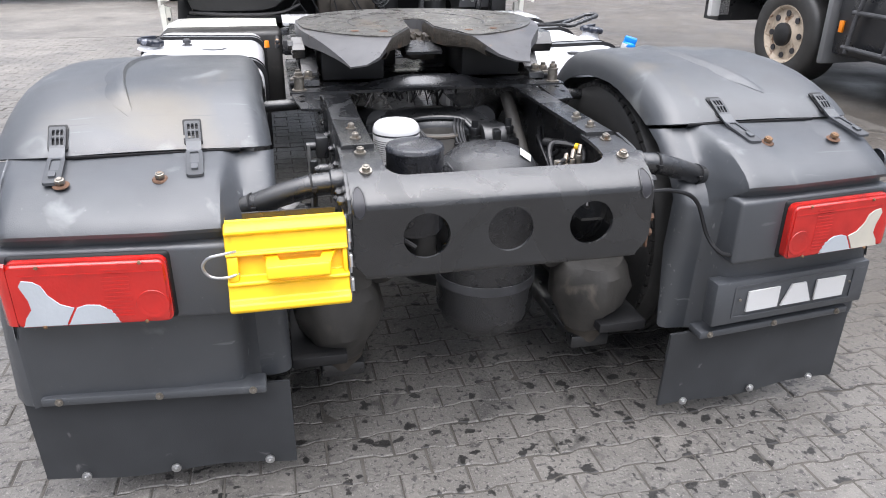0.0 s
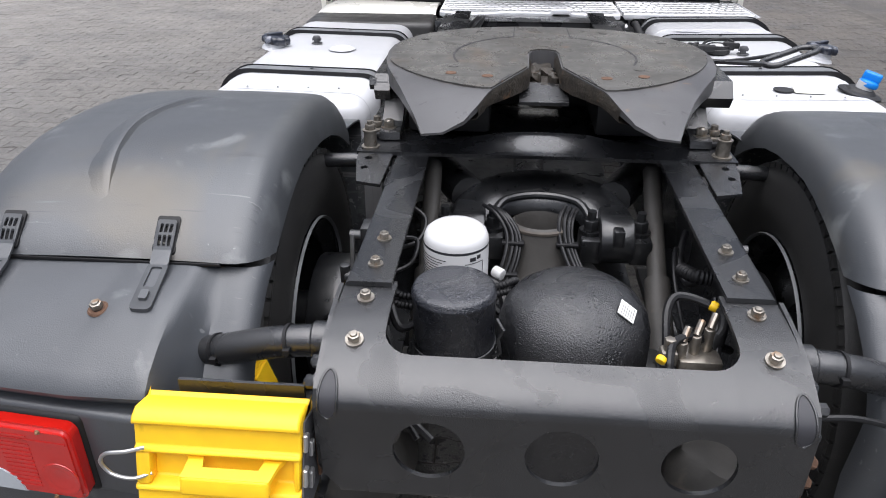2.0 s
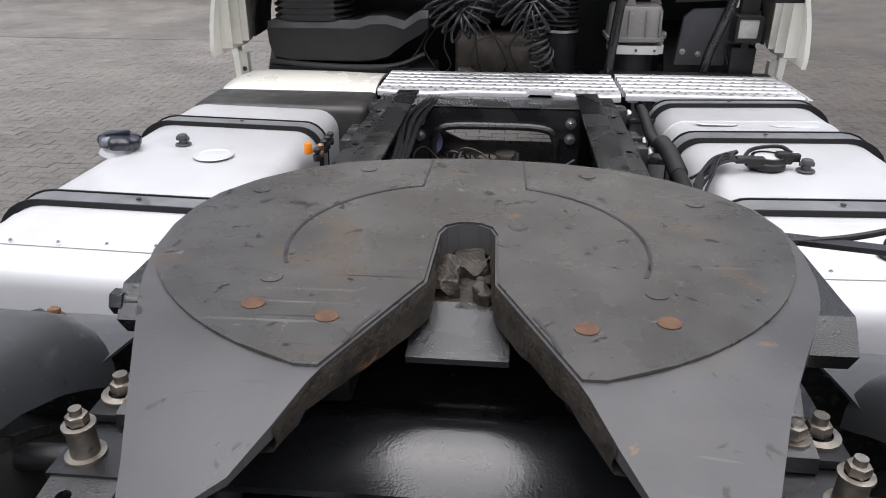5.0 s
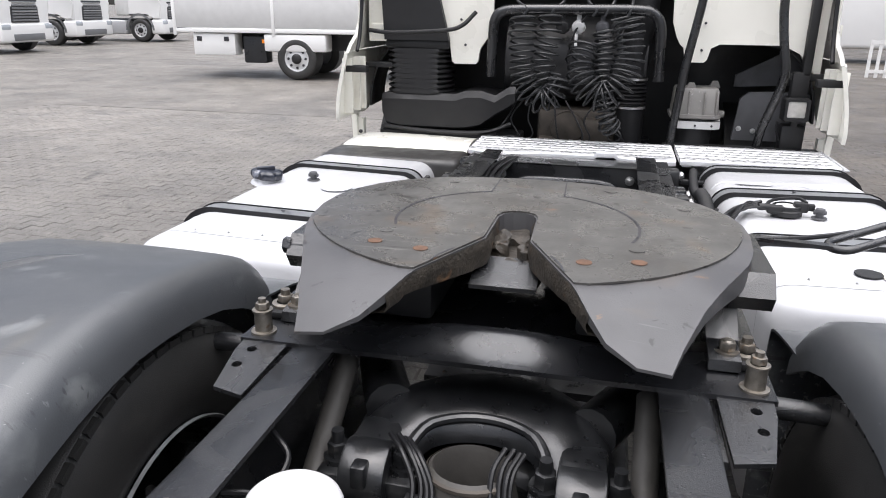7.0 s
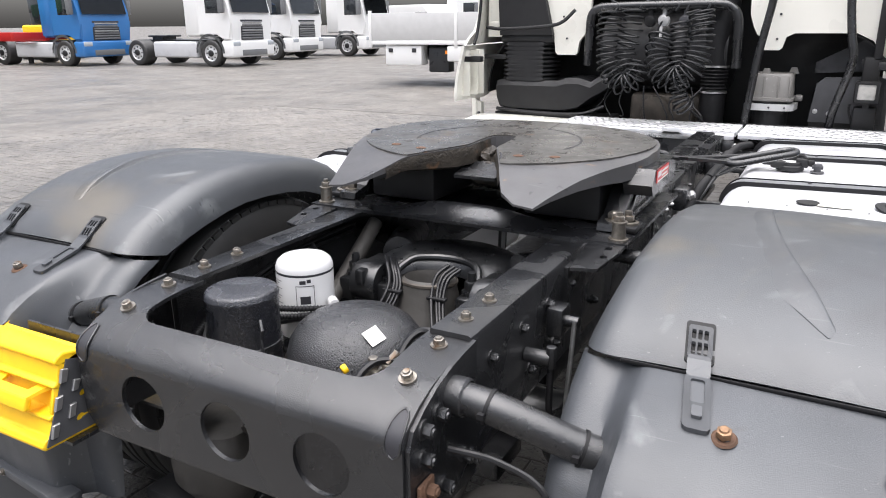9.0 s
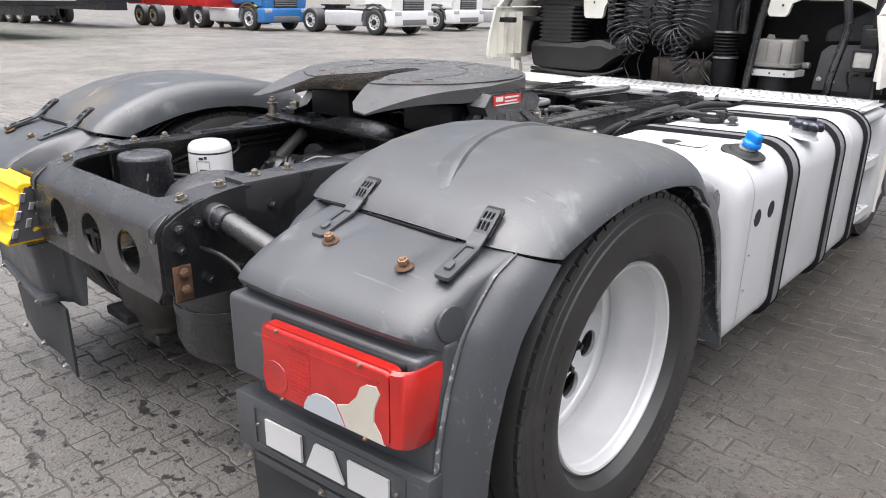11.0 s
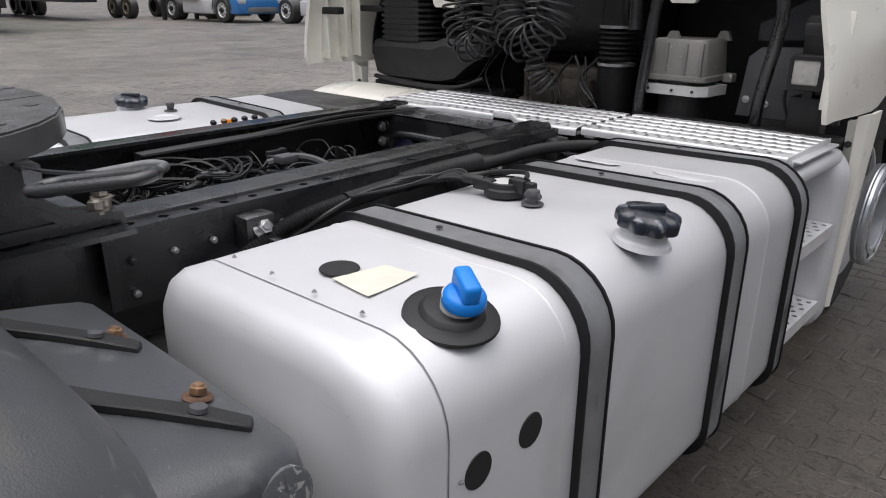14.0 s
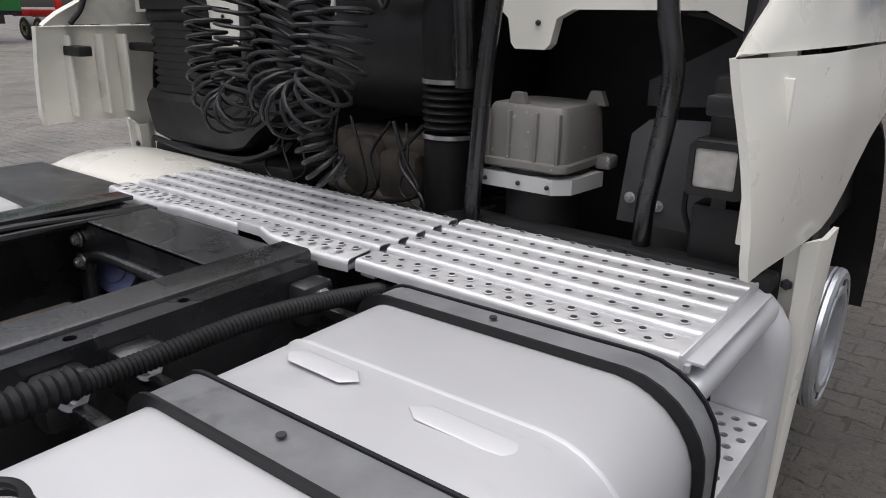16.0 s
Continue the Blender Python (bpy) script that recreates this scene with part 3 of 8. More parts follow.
# -- mudguards
def mudguard(s):
    xo, xi = 1.295, 0.575
    ST = [  # raised part, recessed inner part, crease of the side, edge round the tyre: (y, z) each
        (-0.345, 0.968, -0.335, 0.955, -0.330, 0.962, -0.252, 0.936), (-0.42, 0.957, -0.40, 0.915, -0.390, 0.936, -0.285, 0.906),
        (-0.46, 0.948, -0.425, 0.89, -0.41, 0.918, -0.297, 0.893), (-0.50, 0.937, -0.45, 0.87, -0.43, 0.90, -0.310, 0.881),
        (-0.56, 0.913, -0.485, 0.83, -0.455, 0.872, -0.335, 0.857), (-0.605, 0.889, -0.505, 0.81, -0.475, 0.848, -0.355, 0.836),
        (-0.628, 0.869, -0.515, 0.795, -0.485, 0.833, -0.368, 0.822), (-0.635, 0.858, -0.52, 0.785, -0.49, 0.823, -0.375, 0.812),
        (-0.631, 0.848, -0.525, 0.775, -0.495, 0.812, -0.381, 0.802), (-0.608, 0.842, -0.53, 0.765, -0.50, 0.802, -0.386, 0.792),
        (-0.600, 0.74, -0.525, 0.70, -0.525, 0.73, -0.420, 0.72), (-0.597, 0.62, -0.515, 0.61, -0.548, 0.62, -0.450, 0.62),
        (-0.595, 0.57, -0.51, 0.57, -0.553, 0.57, -0.460, 0.57), (-0.575, 0.36, -0.50, 0.345, -0.553, 0.36, -0.482, 0.355)]
    rows = []
    for q, (by, bz, ry, rz, cy, cz, ly, lz) in enumerate(ST):
        row = []
        base, rec, fold, lip = Vector((0, by, bz)), Vector((0, ry, rz)), Vector((0, cy, cz)), Vector((0, ly, lz))
        d = lip - rec
        for k in range(5):      # inner rounded edge
            a = radians(90 * (1 - k / 4))
            row.append(rec + d * min(1, 0.06 / d.length) * (1 - math.cos(a)) + Vector((xi + 0.05 - 0.05 * math.sin(a), 0, 0)))
        for x in (0.645, 0.660, 0.672, 0.684, 0.696, 0.708, 0.722, 0.74, 0.80, 0.83, 0.85, 0.87, 0.95, 1.05, 1.07, 1.09, 1.12):
            k = min(1, max(0, (x - 0.655) / 0.06))
            k = k * k * (3 - 2 * k)
            dish = 0.005 if 0.84 < x < 1.08 and q in (1, 2, 3) else 0.0     # shallow tray round the two bolts
            row.append(rec.lerp(base, k) + Vector((x, 0.10 * max(0, x - 0.85), -dish)))
        base = base + Vector((0, 0.033, 0))
        d = fold - base
        for k in range(1, 6):   # outer rounded corner
            a = radians(90 * k / 5)
            row.append(base + d * min(0.7, 0.065 / d.length) * (1 - math.cos(a)) + Vector((1.160 + 0.066 * math.sin(a), 0, 0)))
        row += [base.lerp(fold, 0.9) + Vector((1.228, 0, 0)), fold + Vector((1.234, 0, 0)), fold.lerp(lip, 0.12) + Vector((1.232, 0, 0))]
        row += [fold.lerp(lip, k) + Vector((1.234 + (xo - 1.234) * k ** 0.7, 0, 0)) for k in (0.3, 0.6, 0.85)]
        row += [lip + Vector((xo, 0, 0)), lip + (lip - fold).normalized() * 0.004 + Vector((xo - 0.012, 0, 0))]
        rows.append([Vector((s * p.x, p.y, p.z)) for p in row])
    bm = B()
    shell(bm, rows, 0.006)
    guard = part("mudguard", bm, GUARD, truck, "dark grey plastic rear mudguard with scuffed edge and wet drops", smooth=42)
    # removable top cover
    CT = [(-0.352, 0.972, -0.247, 0.946), (-0.33, 0.995, -0.215, 0.957), (-0.28, 1.022, -0.165, 0.971), (-0.19, 1.050, -0.09, 0.989), (-0.09, 1.070, 0.0, 1.006),
          (0.03, 1.084, 0.08, 1.014), (0.15, 1.088, 0.17, 1.014), (0.27, 1.081, 0.27, 1.007), (0.38, 1.066, 0.37, 0.989), (0.48, 1.044, 0.455, 0.958),
          (0.545, 1.016, 0.51, 0.928), (0.585, 0.988, 0.555, 0.900), (0.605, 0.962, 0.59, 0.880)]
    up = 0.018 if s > 0 else 0.034
    CT = [(cy, cz + up * min(1.0, (cy + 0.352) / 0.3), ly, lz) for cy, cz, ly, lz in CT]
    rows = []
    for cy, cz, ly, lz in CT:
        crown, lip = Vector((0, cy, cz)), Vector((0, ly, lz))
        d, row = lip - crown, []
        xin = interp([(-0.36, 0.578), (-0.20, 0.588), (0.0, 0.598), (0.35, 0.600), (0.61, 0.596)], cy)[0]
        xlip = xo - 0.035 * max(0.0, min(1.0, (cy - 0.42) / 0.18))
        for k in range(6):
            a = radians(90 * (1 - k / 5))
            row.append(crown + d * 0.98 * (1 - math.cos(a)) ** 1.15 + Vector((xin + 0.07 - 0.07 * math.sin(a), 0, 0)))
        for x in (0.72, 0.80, 0.90, 1.0, 1.06):
            row.append(crown + Vector((x, 0, 0.004 * math.sin(math.pi * (x - 0.65) / 0.45))))
        for k in range(1, 10):
            a = radians(90 * k / 9)
            row.append(crown + d * (1 - math.cos(a)) + Vector((1.09 + (xlip - 1.09) * math.sin(a), 0, 0)))
        row.append(lip + (lip - crown).normalized() * 0.005 + Vector((xlip - 0.010, 0, 0)))
        rows.append([Vector((s * p.x, p.y, p.z)) for p in row])
    bm = B()
    shell(bm, rows, 0.007)
    cover = part("cover", bm, COVER, guard, "dark grey plastic mudguard cover, scuffed and damp")

    def on_cover(x, y, up=0.0):
        cz = interp([(c[0], c[1]) for c in CT], y)[0]
        return Vector((s * x, y, cz + up))
    bm = B()
    pts = smooth_path([on_cover(x, y, -0.001) for x, y in (((0.985, -0.255), (0.950, -0.18), (0.915, -0.10), (0.880, 0.0), (0.852, 0.125), (0.834, 0.28), (0.852, 0.43)) if s > 0
                                                                else ((0.93, -0.245), (0.955, -0.17), (0.975, -0.08), (0.985, 0.03), (0.97, 0.14), (0.93, 0.24), (0.87, 0.32)))], 5)
    rows = []
    for i, p in enumerate(pts):     # a step pressed into the cover: sharp on one side, running out on the other
        d = (pts[min(i + 1, len(pts) - 1)] - pts[max(i - 1, 0)]).normalized()
        w = Vector((-d.y, d.x, 0))
        k = min(1.0, 5 * i / (len(pts) - 1), 5 * (1 - i / (len(pts) - 1)) + 0.15)
        rows.append([p + w * (e * (0.35 + 0.65 * k)) + Vector((0, 0, h * k + 0.0025)) for e, h in ((-0.014, -0.005), (-0.008, 0.000), (-0.002, 0.010), (0.004, 0.012), (0.022, 0.007), (0.055, -0.004))])
    shell(bm, rows, 0.003)
    part("moulded_rib", bm, COVER, cover)
    bm = B()
    box(bm, min(s * 0.66, s * 1.10), max(s * 0.66, s * 1.10), -0.355, -0.349, 0.964, 0.9715, bev=0.002)
    part("seam_strip", bm, RUBBER, cover)
    # front of the guard: flat panel ahead of the cover, then the blade down to the sill
    FR = [(0.545, 0.946, 0.505, 0.905, 1.235), (0.60, 0.940, 0.548, 0.886, 1.225), (0.66, 0.931, 0.585, 0.853, 1.222), (0.72, 0.920, 0.615, 0.815, 1.220), (0.77, 0.909, 0.635, 0.785, 1.215),
          (0.79, 0.898, 0.650, 0.762, 1.212), (0.797, 0.87, 0.665, 0.738, 1.212)]
    BL = [(0.797, 0.87, 0.665, 0.738, 1.212), (0.800, 0.78, 0.685, 0.69, 1.238), (0.800, 0.68, 0.712, 0.62, 1.256), (0.797, 0.56, 0.738, 0.53, 1.270), (0.790, 0.44, 0.765, 0.43, 1.282), (0.787, 0.372, 0.778, 0.368, 1.286)]
    for name, STN, material, lab in (("front_panel", FR, COVER, "damp grey plastic front panel of the mudguard"), ("front_blade", BL, SCUFF, "scuffed grey plastic front blade of the mudguard")):
        rows = []
        for cy, cz, ly, lz, xc in STN:
            crown, lip = Vector((0, cy, cz)), Vector((0, ly, lz))
            d, row = lip - crown, []
            for x in (0.60, 0.8, 1.0, 1.1, 1.15):
                row.append(crown + Vector((x, 0, 0)))
            for k in range(1, 7):
                a = radians(90 * k / 6)
                row.append(crown + d * min(0.6, 0.05 / d.length) * (1 - math.cos(a)) + Vector((1.16 + (xc - 1.16) * math.sin(a), 0, 0)))
            row.append(lip + (crown - lip) * 0.15 + Vector((max(xc, 1.262), 0, 0)))
            row.append(lip + Vector((max(xc, 1.268), 0, 0)))
            rows.append([Vector((s * p.x, p.y, p.z)) for p in row])
        bm = B()
        shell(bm, rows, 0.006)
        part(name, bm, material, guard, lab)
    for x in (0.797, 1.036):
        bm = B()
        lathe(bm, [(0.018, 0.0), (0.020, 0.003), (0.017, 0.006), (0.010, 0.006)], (s * x, 0.742, 0.9165), (0, 0.2, 1), 20)
        w = part("rusty_washer", bm, RUST, guard, "rusty washer with bolt")
        bolt(w, (s * x, 0.743, 0.9215), (0, 0.2, 1), r=0.012, h=0.010, material=RUSTBOLT, washer=False)
    for x in (0.95, 0.66):
        bm = B()
        rows = []
        for y, z, w in ((0.585, 0.962, 0.013), (0.61, 0.955, 0.014), (0.64, 0.949, 0.012), (0.68, 0.942, 0.011), (0.72, 0.934, 0.012), (0.757, 0.922, 0.010)):
            xm = x + (y - 0.60) * 1.2
            rows.append([(s * (xm - w), y + w * 0.8, z - 0.014), (s * (xm - w), y + w * 0.8, z), (s * (xm + w), y - w * 0.8, z), (s * (xm + w), y - w * 0.8, z - 0.014)])
        vs = grid(bm, rows, close=True)
        bm.faces.new(vs[0])
        bm.faces.new(vs[-1])
        bmesh.ops.bevel(bm, geom=list(bm.edges), offset=0.0025, segments=1, affect="EDGES")
        clip = part("rubber_clip", bm, DARK, guard, "black rubber fastening clip")
        bm = B()
        lathe(bm, [(0.012, 0.0), (0.011, 0.006), (0.0, 0.008)], (s * (x + 0.14), 0.715, 0.935), (0, 0.2, 1), 14)
        part("clip_button", bm, DUSTY, clip)
    bm = B()
    lathe(bm, [(0.040, -0.006), (0.040, 0.0035), (0.035, 0.005), (0, 0.005)], (s * 1.2145, 0.745, 0.855), (s, 0.1, 0.12), 28)
    part("round_cap", bm, SCUFF, guard)
    # clips over the seam: slotted comb in a pocket of the cover, flat buckle on the guard
    def on_guard(y):
        return interp([(-0.50, 0.934), (-0.42, 0.956), (-0.352, 0.972)] + [(c[0], c[1]) for c in CT[1:5]], y)[0]
    for x in (0.78, 1.150 if s > 0 else 1.11):
        lean = 0.16 if s > 0 else -0.07

        def at(u, v, w):
            return Vector((s * (x + u + lean * (-0.30 - v)), v, on_guard(v) + w))
        bm = B()
        plate(bm, round_rect(-0.021, 0.021, -0.490, -0.372, 0.010, 3), [round_rect(-0.011, 0.011, -0.435, -0.382, 0.004, 2)], lambda u, v, w: at(u, v, 0.004 + w), 0.007)
        clip = part("seam_clip", bm, CLIP, guard, "dark grey plastic fastening clip", smooth=0)
        bm = B()
        plate(bm, round_rect(-0.012, 0.012, -0.437, -0.380, 0.004, 2), [], lambda u, v, w: at(u, v, 0.003 + w), 0.004)
        part("buckle_inset", bm, GUARD, clip, smooth=0)
        bm = B()
        plate(bm, round_rect(-0.008, 0.008, -0.470, -0.448, 0.003, 2), [], lambda u, v, w: at(u, v, 0.010 + w), 0.007)
        part("clip_button", bm, GUARD, clip, smooth=0)
        bm = B()
        plate(bm, round_rect(-0.019, 0.019, -0.376, -0.343, 0.004, 2), [], lambda u, v, w: at(u, v, 0.005 + w + 0.006 * (v + 0.376) / 0.03), 0.006)
        part("clip_neck", bm, GUARD, clip, smooth=0)
        slots = [round_rect(-0.0145 + 0.010 * c, -0.0075 + 0.010 * c, -0.340 + 0.022 * r, -0.323 + 0.022 * r, 0.002, 2) for r in range(2) for c in range(3)]
        bm = B()
        plate(bm, round_rect(-0.020, 0.020, -0.345, -0.293, 0.005, 3), slots, lambda u, v, w: at(u, v, 0.009 + w), 0.005)
        part("slotted_comb", bm, CLIP, clip, smooth=0)
        bm = B()
        plate(bm, round_rect(-0.024, 0.024, -0.345, -0.280, 0.005, 3), [], lambda u, v, w: at(u, v, 0.002 + w), 0.005)
        part("clip_pocket", bm, RUBBER, clip, smooth=0)
    for x in (0.85, 1.077):
        bm = B()
        lathe(bm, [(0.018, 0.0), (0.020, 0.003), (0.017, 0.006), (0.010, 0.006)], (s * x, -0.482, 0.936), (0, -0.28, 1), 20)
        w = part("rusty_washer", bm, RUST, guard, "rusty washer with bolt")
        bolt(w, (s * x, -0.4835, 0.941), (0, -0.28, 1), r=0.012, h=0.012, material=ZINC if s < 0 else RUSTBOLT, washer=False)
    bm = B()
    lathe(bm, [(0.035, -0.004), (0.035, 0.003), (0.031, 0.0042), (0, 0.0042)], (s * 1.2275, -0.512, 0.872), (s, -0.06, 0.02), 28)
    part("round_cap", bm, GUARD, guard)
    fold = [(c[4], c[5]) for c in ST]
    bm = B()
    rows = []
    for k, (y, z) in enumerate(fold[:-1]):      # rubbed ridge along the crease
        rows.append([(s * (1.2335 + h), y + dy, z + 0.4 * dy) for dy, h in ((-0.008, -0.001), (-0.003, 0.0022), (0.004, 0.0026), (0.010, -0.001))])
    grid(bm, rows)
    part("scuffed_crease", bm, SCUFF, guard)
    return guard


SCUFF = mat("scuffed_grey_plastic", (0.10, 0.106, 0.115), 0.55, vary=0.2, vary_scale=6, bump=0.3, bump_scale=200,
            spots=[((0.17, 0.175, 0.178), 14.0, 0.54, 0.10), ((0.32, 0.32, 0.315), 70.0, 0.61, 0.05), ((0.055, 0.057, 0.06), 11.0, 0.62, 0.08)], scratch=[((0.30, 0.30, 0.295), 75, 0.62), ((0.05, 0.05, 0.055), 60, 0.64)])
RUSTBOLT = mat("bronze_rusty_bolt", (0.25, 0.15, 0.085), 0.5, 0.5, vary=0.4, vary_scale=80)


def slant(ob, s):
    """Lets the rear faces sweep forward a little towards the outside."""
    m = Matrix.Identity(4)
    m[1][0], m[1][3] = 0.10 * s, -0.085
    for o in (ob, *ob.children_recursive):
        o.data.transform(m)


def tail_lamp(s):
    red = DIMRED if s > 0 else REDLENS
    bm = B()
    side_box(bm, s, 0.685, 1.222, -0.632, -0.50, 0.626, 0.822, bev=0.014, seg=3)
    side_box(bm, s, 1.15, 1.232, -0.570, -0.49, 0.612, 0.835, bev=0.012, seg=3)
    house = part("lamp_housing", bm, GUARD, truck, "grey plastic tail lamp housing")
    bm = B()
    side_box(bm, s, 0.830, 1.200, -0.640, -0.60, 0.632, 0.814, bev=0.014, seg=3)
    part("lamp_gasket", bm, RUBBER, house)

    def lens(name, outline, depth, material, out=0.0, label=""):
        bm = B()
        plate(bm, outline, [], lambda u, v, w: (s * u, -0.640 - out - w, v), depth)
        es = [e for e in bm.edges if all(v.co.y < -0.640 - out - depth + 1e-5 for v in e.verts) and len(e.link_faces) == 2 and e.calc_face_angle(0) > 0.5]
        bmesh.ops.bevel(bm, geom=es, offset=min(0.008, depth * 0.6), segments=3, affect="EDGES")
        return part(name, bm, material, house, label)
    lens("red_lens", round_rect(0.838, 1.196, 0.640, 0.806, 0.020), 0.030, red, 0, "ribbed red tail lamp lens")
    # clear reversing window with a wavy edge, its outer half yellowed
    wave = [(0.960, 0.645), (0.963, 0.660), (0.975, 0.682), (1.000, 0.697), (1.030, 0.699), (1.052, 0.692)]
    lens("clear_lens", wave + [(1.066, 0.668), (1.078, 0.645)], 0.004, CLEAR, 0.0282, "clear reversing lamp lens")
    lens("yellowed_lens", [(1.054, 0.692), (1.085, 0.703), (1.108, 0.728), (1.118, 0.752), (1.135, 0.764), (1.160, 0.768), (1.170, 0.752), (1.156, 0.715), (1.154, 0.690), (1.170, 0.668), (1.178, 0.645), (1.080, 0.645), (1.068, 0.668)],
         0.004, CREAM if s > 0 else CLEAR, 0.0282, "yellowed lens beside the red one")
    bm = B()
    lathe(bm, [(0.038, 0.0), (0.037, 0.002), (0.031, 0.002), (0.026, 0.0), (0, 0.004)], (s * 0.880, -0.6695, 0.690), (0, -1, 0), 28)
    part("lens_disc", bm, red, house)
    bm = B()
    for k in range(13):
        box(bm, *sorted((s * 0.925, s * 0.985)), -0.6715, -0.6685, 0.662 + 0.010 * k, 0.666 + 0.010 * k)
    part("lens_ribs", bm, red, house)
    bm = B()
    box(bm, *sorted((s * 0.85, s * 1.165)), -0.6715, -0.6685, 0.774, 0.778)
    part("lens_seam", bm, red, house)
    for x, z in ((0.895, 0.801), (1.12, 0.798), (0.90, 0.646), (1.13, 0.644)):
        bolt(house, (s * x, -0.668, z), (0, -1, 0), r=0.005, h=0.003, material=RUSTBOLT, washer=False, name="lens_screw")
    # side marker: turns round the outer corner of the guard
    bm = B()
    rows = []
    for k in range(7):
        a = radians(90 * k / 6)
        cx, cy = s * (1.190 + 0.036 * math.sin(a)), -0.630 - 0.038 * math.cos(a)
        rows.append([(cx, cy, z) for z in (0.640, 0.646, 0.80, 0.806)])
    rows.append([(s * 1.226, -0.545, z) for z in (0.640, 0.646, 0.80, 0.806)])
    for r in rows:
        r[0], r[-1] = tuple(Vector(r[0]).lerp(Vector((s * 1.19, -0.60, 0.640)), 0.12)), tuple(Vector(r[-1]).lerp(Vector((s * 1.19, -0.60, 0.806)), 0.12))
    shell(bm, rows, 0.006)
    part("side_marker", bm, red, house, "red side marker at the lamp end", smooth=50)
    slant(house, s)


def flap(s):
    z0, z1 = 0.078, 0.356
    bm = B()
    rows = []
    for i in range(9):
        z = z0 + (z1 - z0) * i / 8
        rows.append([(s * (0.585 + 0.69 * j / 16), -0.560 + 0.05 * j / 16 + 0.010 * math.sin(j * 0.55 + s) * (1 - i / 8) + 0.008 * (1 - i / 8), z) for j in range(17)])
    shell(bm, rows, 0.010)
    fl = part("mud_flap", bm, FLAP, truck, "dark rubber mud flap with screws along its lower edge")
    for x in (0.66, 0.92, 1.16):
        bolt(fl, (s * x, -0.571 + 0.0725 * (x - 0.585), 0.102), (0, -1, 0), r=0.009, h=0.006, material=STEEL, name="flap_screw")
    bm = B()
    side_box(bm, s, 0.645, 1.215, -0.598, -0.53, 0.366, 0.390, bev=0.006)
    st = part("flap_strip", bm, GUARD, fl)
    for x in (0.68, 0.92, 1.17):
        bolt(st, (s * x, -0.598, 0.379), (0, -1, 0), r=0.007, h=0.005, material=ZINC, name="strip_screw")
    slant(st, s)


for s in (-1, 1):
    g = mudguard(s)
    tail_lamp(s)
    flap(s)

# name plate on one mudguard: plain light blocks where a maker's name stands
bm = B()
box(bm, 0.640, 1.215, -0.616, -0.56, 0.428, 0.572, bev=0.006)
name_plate = part("name_plate", bm, GUARD, truck, "grey plastic plate with three pale raised blocks")
bm = B()
plate(bm, round_rect(0.705, 1.16, 0.448, 0.556, 0.006), [round_rect(0.711, 1.154, 0.454, 0.550, 0.004)], lambda u, v, w: (u, -0.616 - w, v), 0.003)
part("plate_rim", bm, GUARD, name_plate, smooth=0)
for x0, x1, cut_to in ((0.752, 0.868, 0.02), (0.882, 0.995, 0.036), (1.008, 1.12, 0.02)):
    bm = B()
    plate(bm, [(x0, 0.468), (x1, 0.468), (x1 - (0.03 if cut_to > 0.03 else 0), 0.536), (x0 + (0.03 if cut_to > 0.03 else 0), 0.536)], [],
          lambda u, v, w: (u, -0.6185 - w, v), 0.006)
    part("pale_block", bm, WHITEPL, name_plate, smooth=0)
for x in (0.725, 1.14):
    bolt(name_plate, (x, -0.618, 0.512), (0, -1, 0), r=0.005, h=0.003, washer=False, name="rivet")
slant(name_plate, 1)
for o in (name_plate, *name_plate.children):
    o.data.transform(Matrix.Translation((0.022, 0, -0.010)))


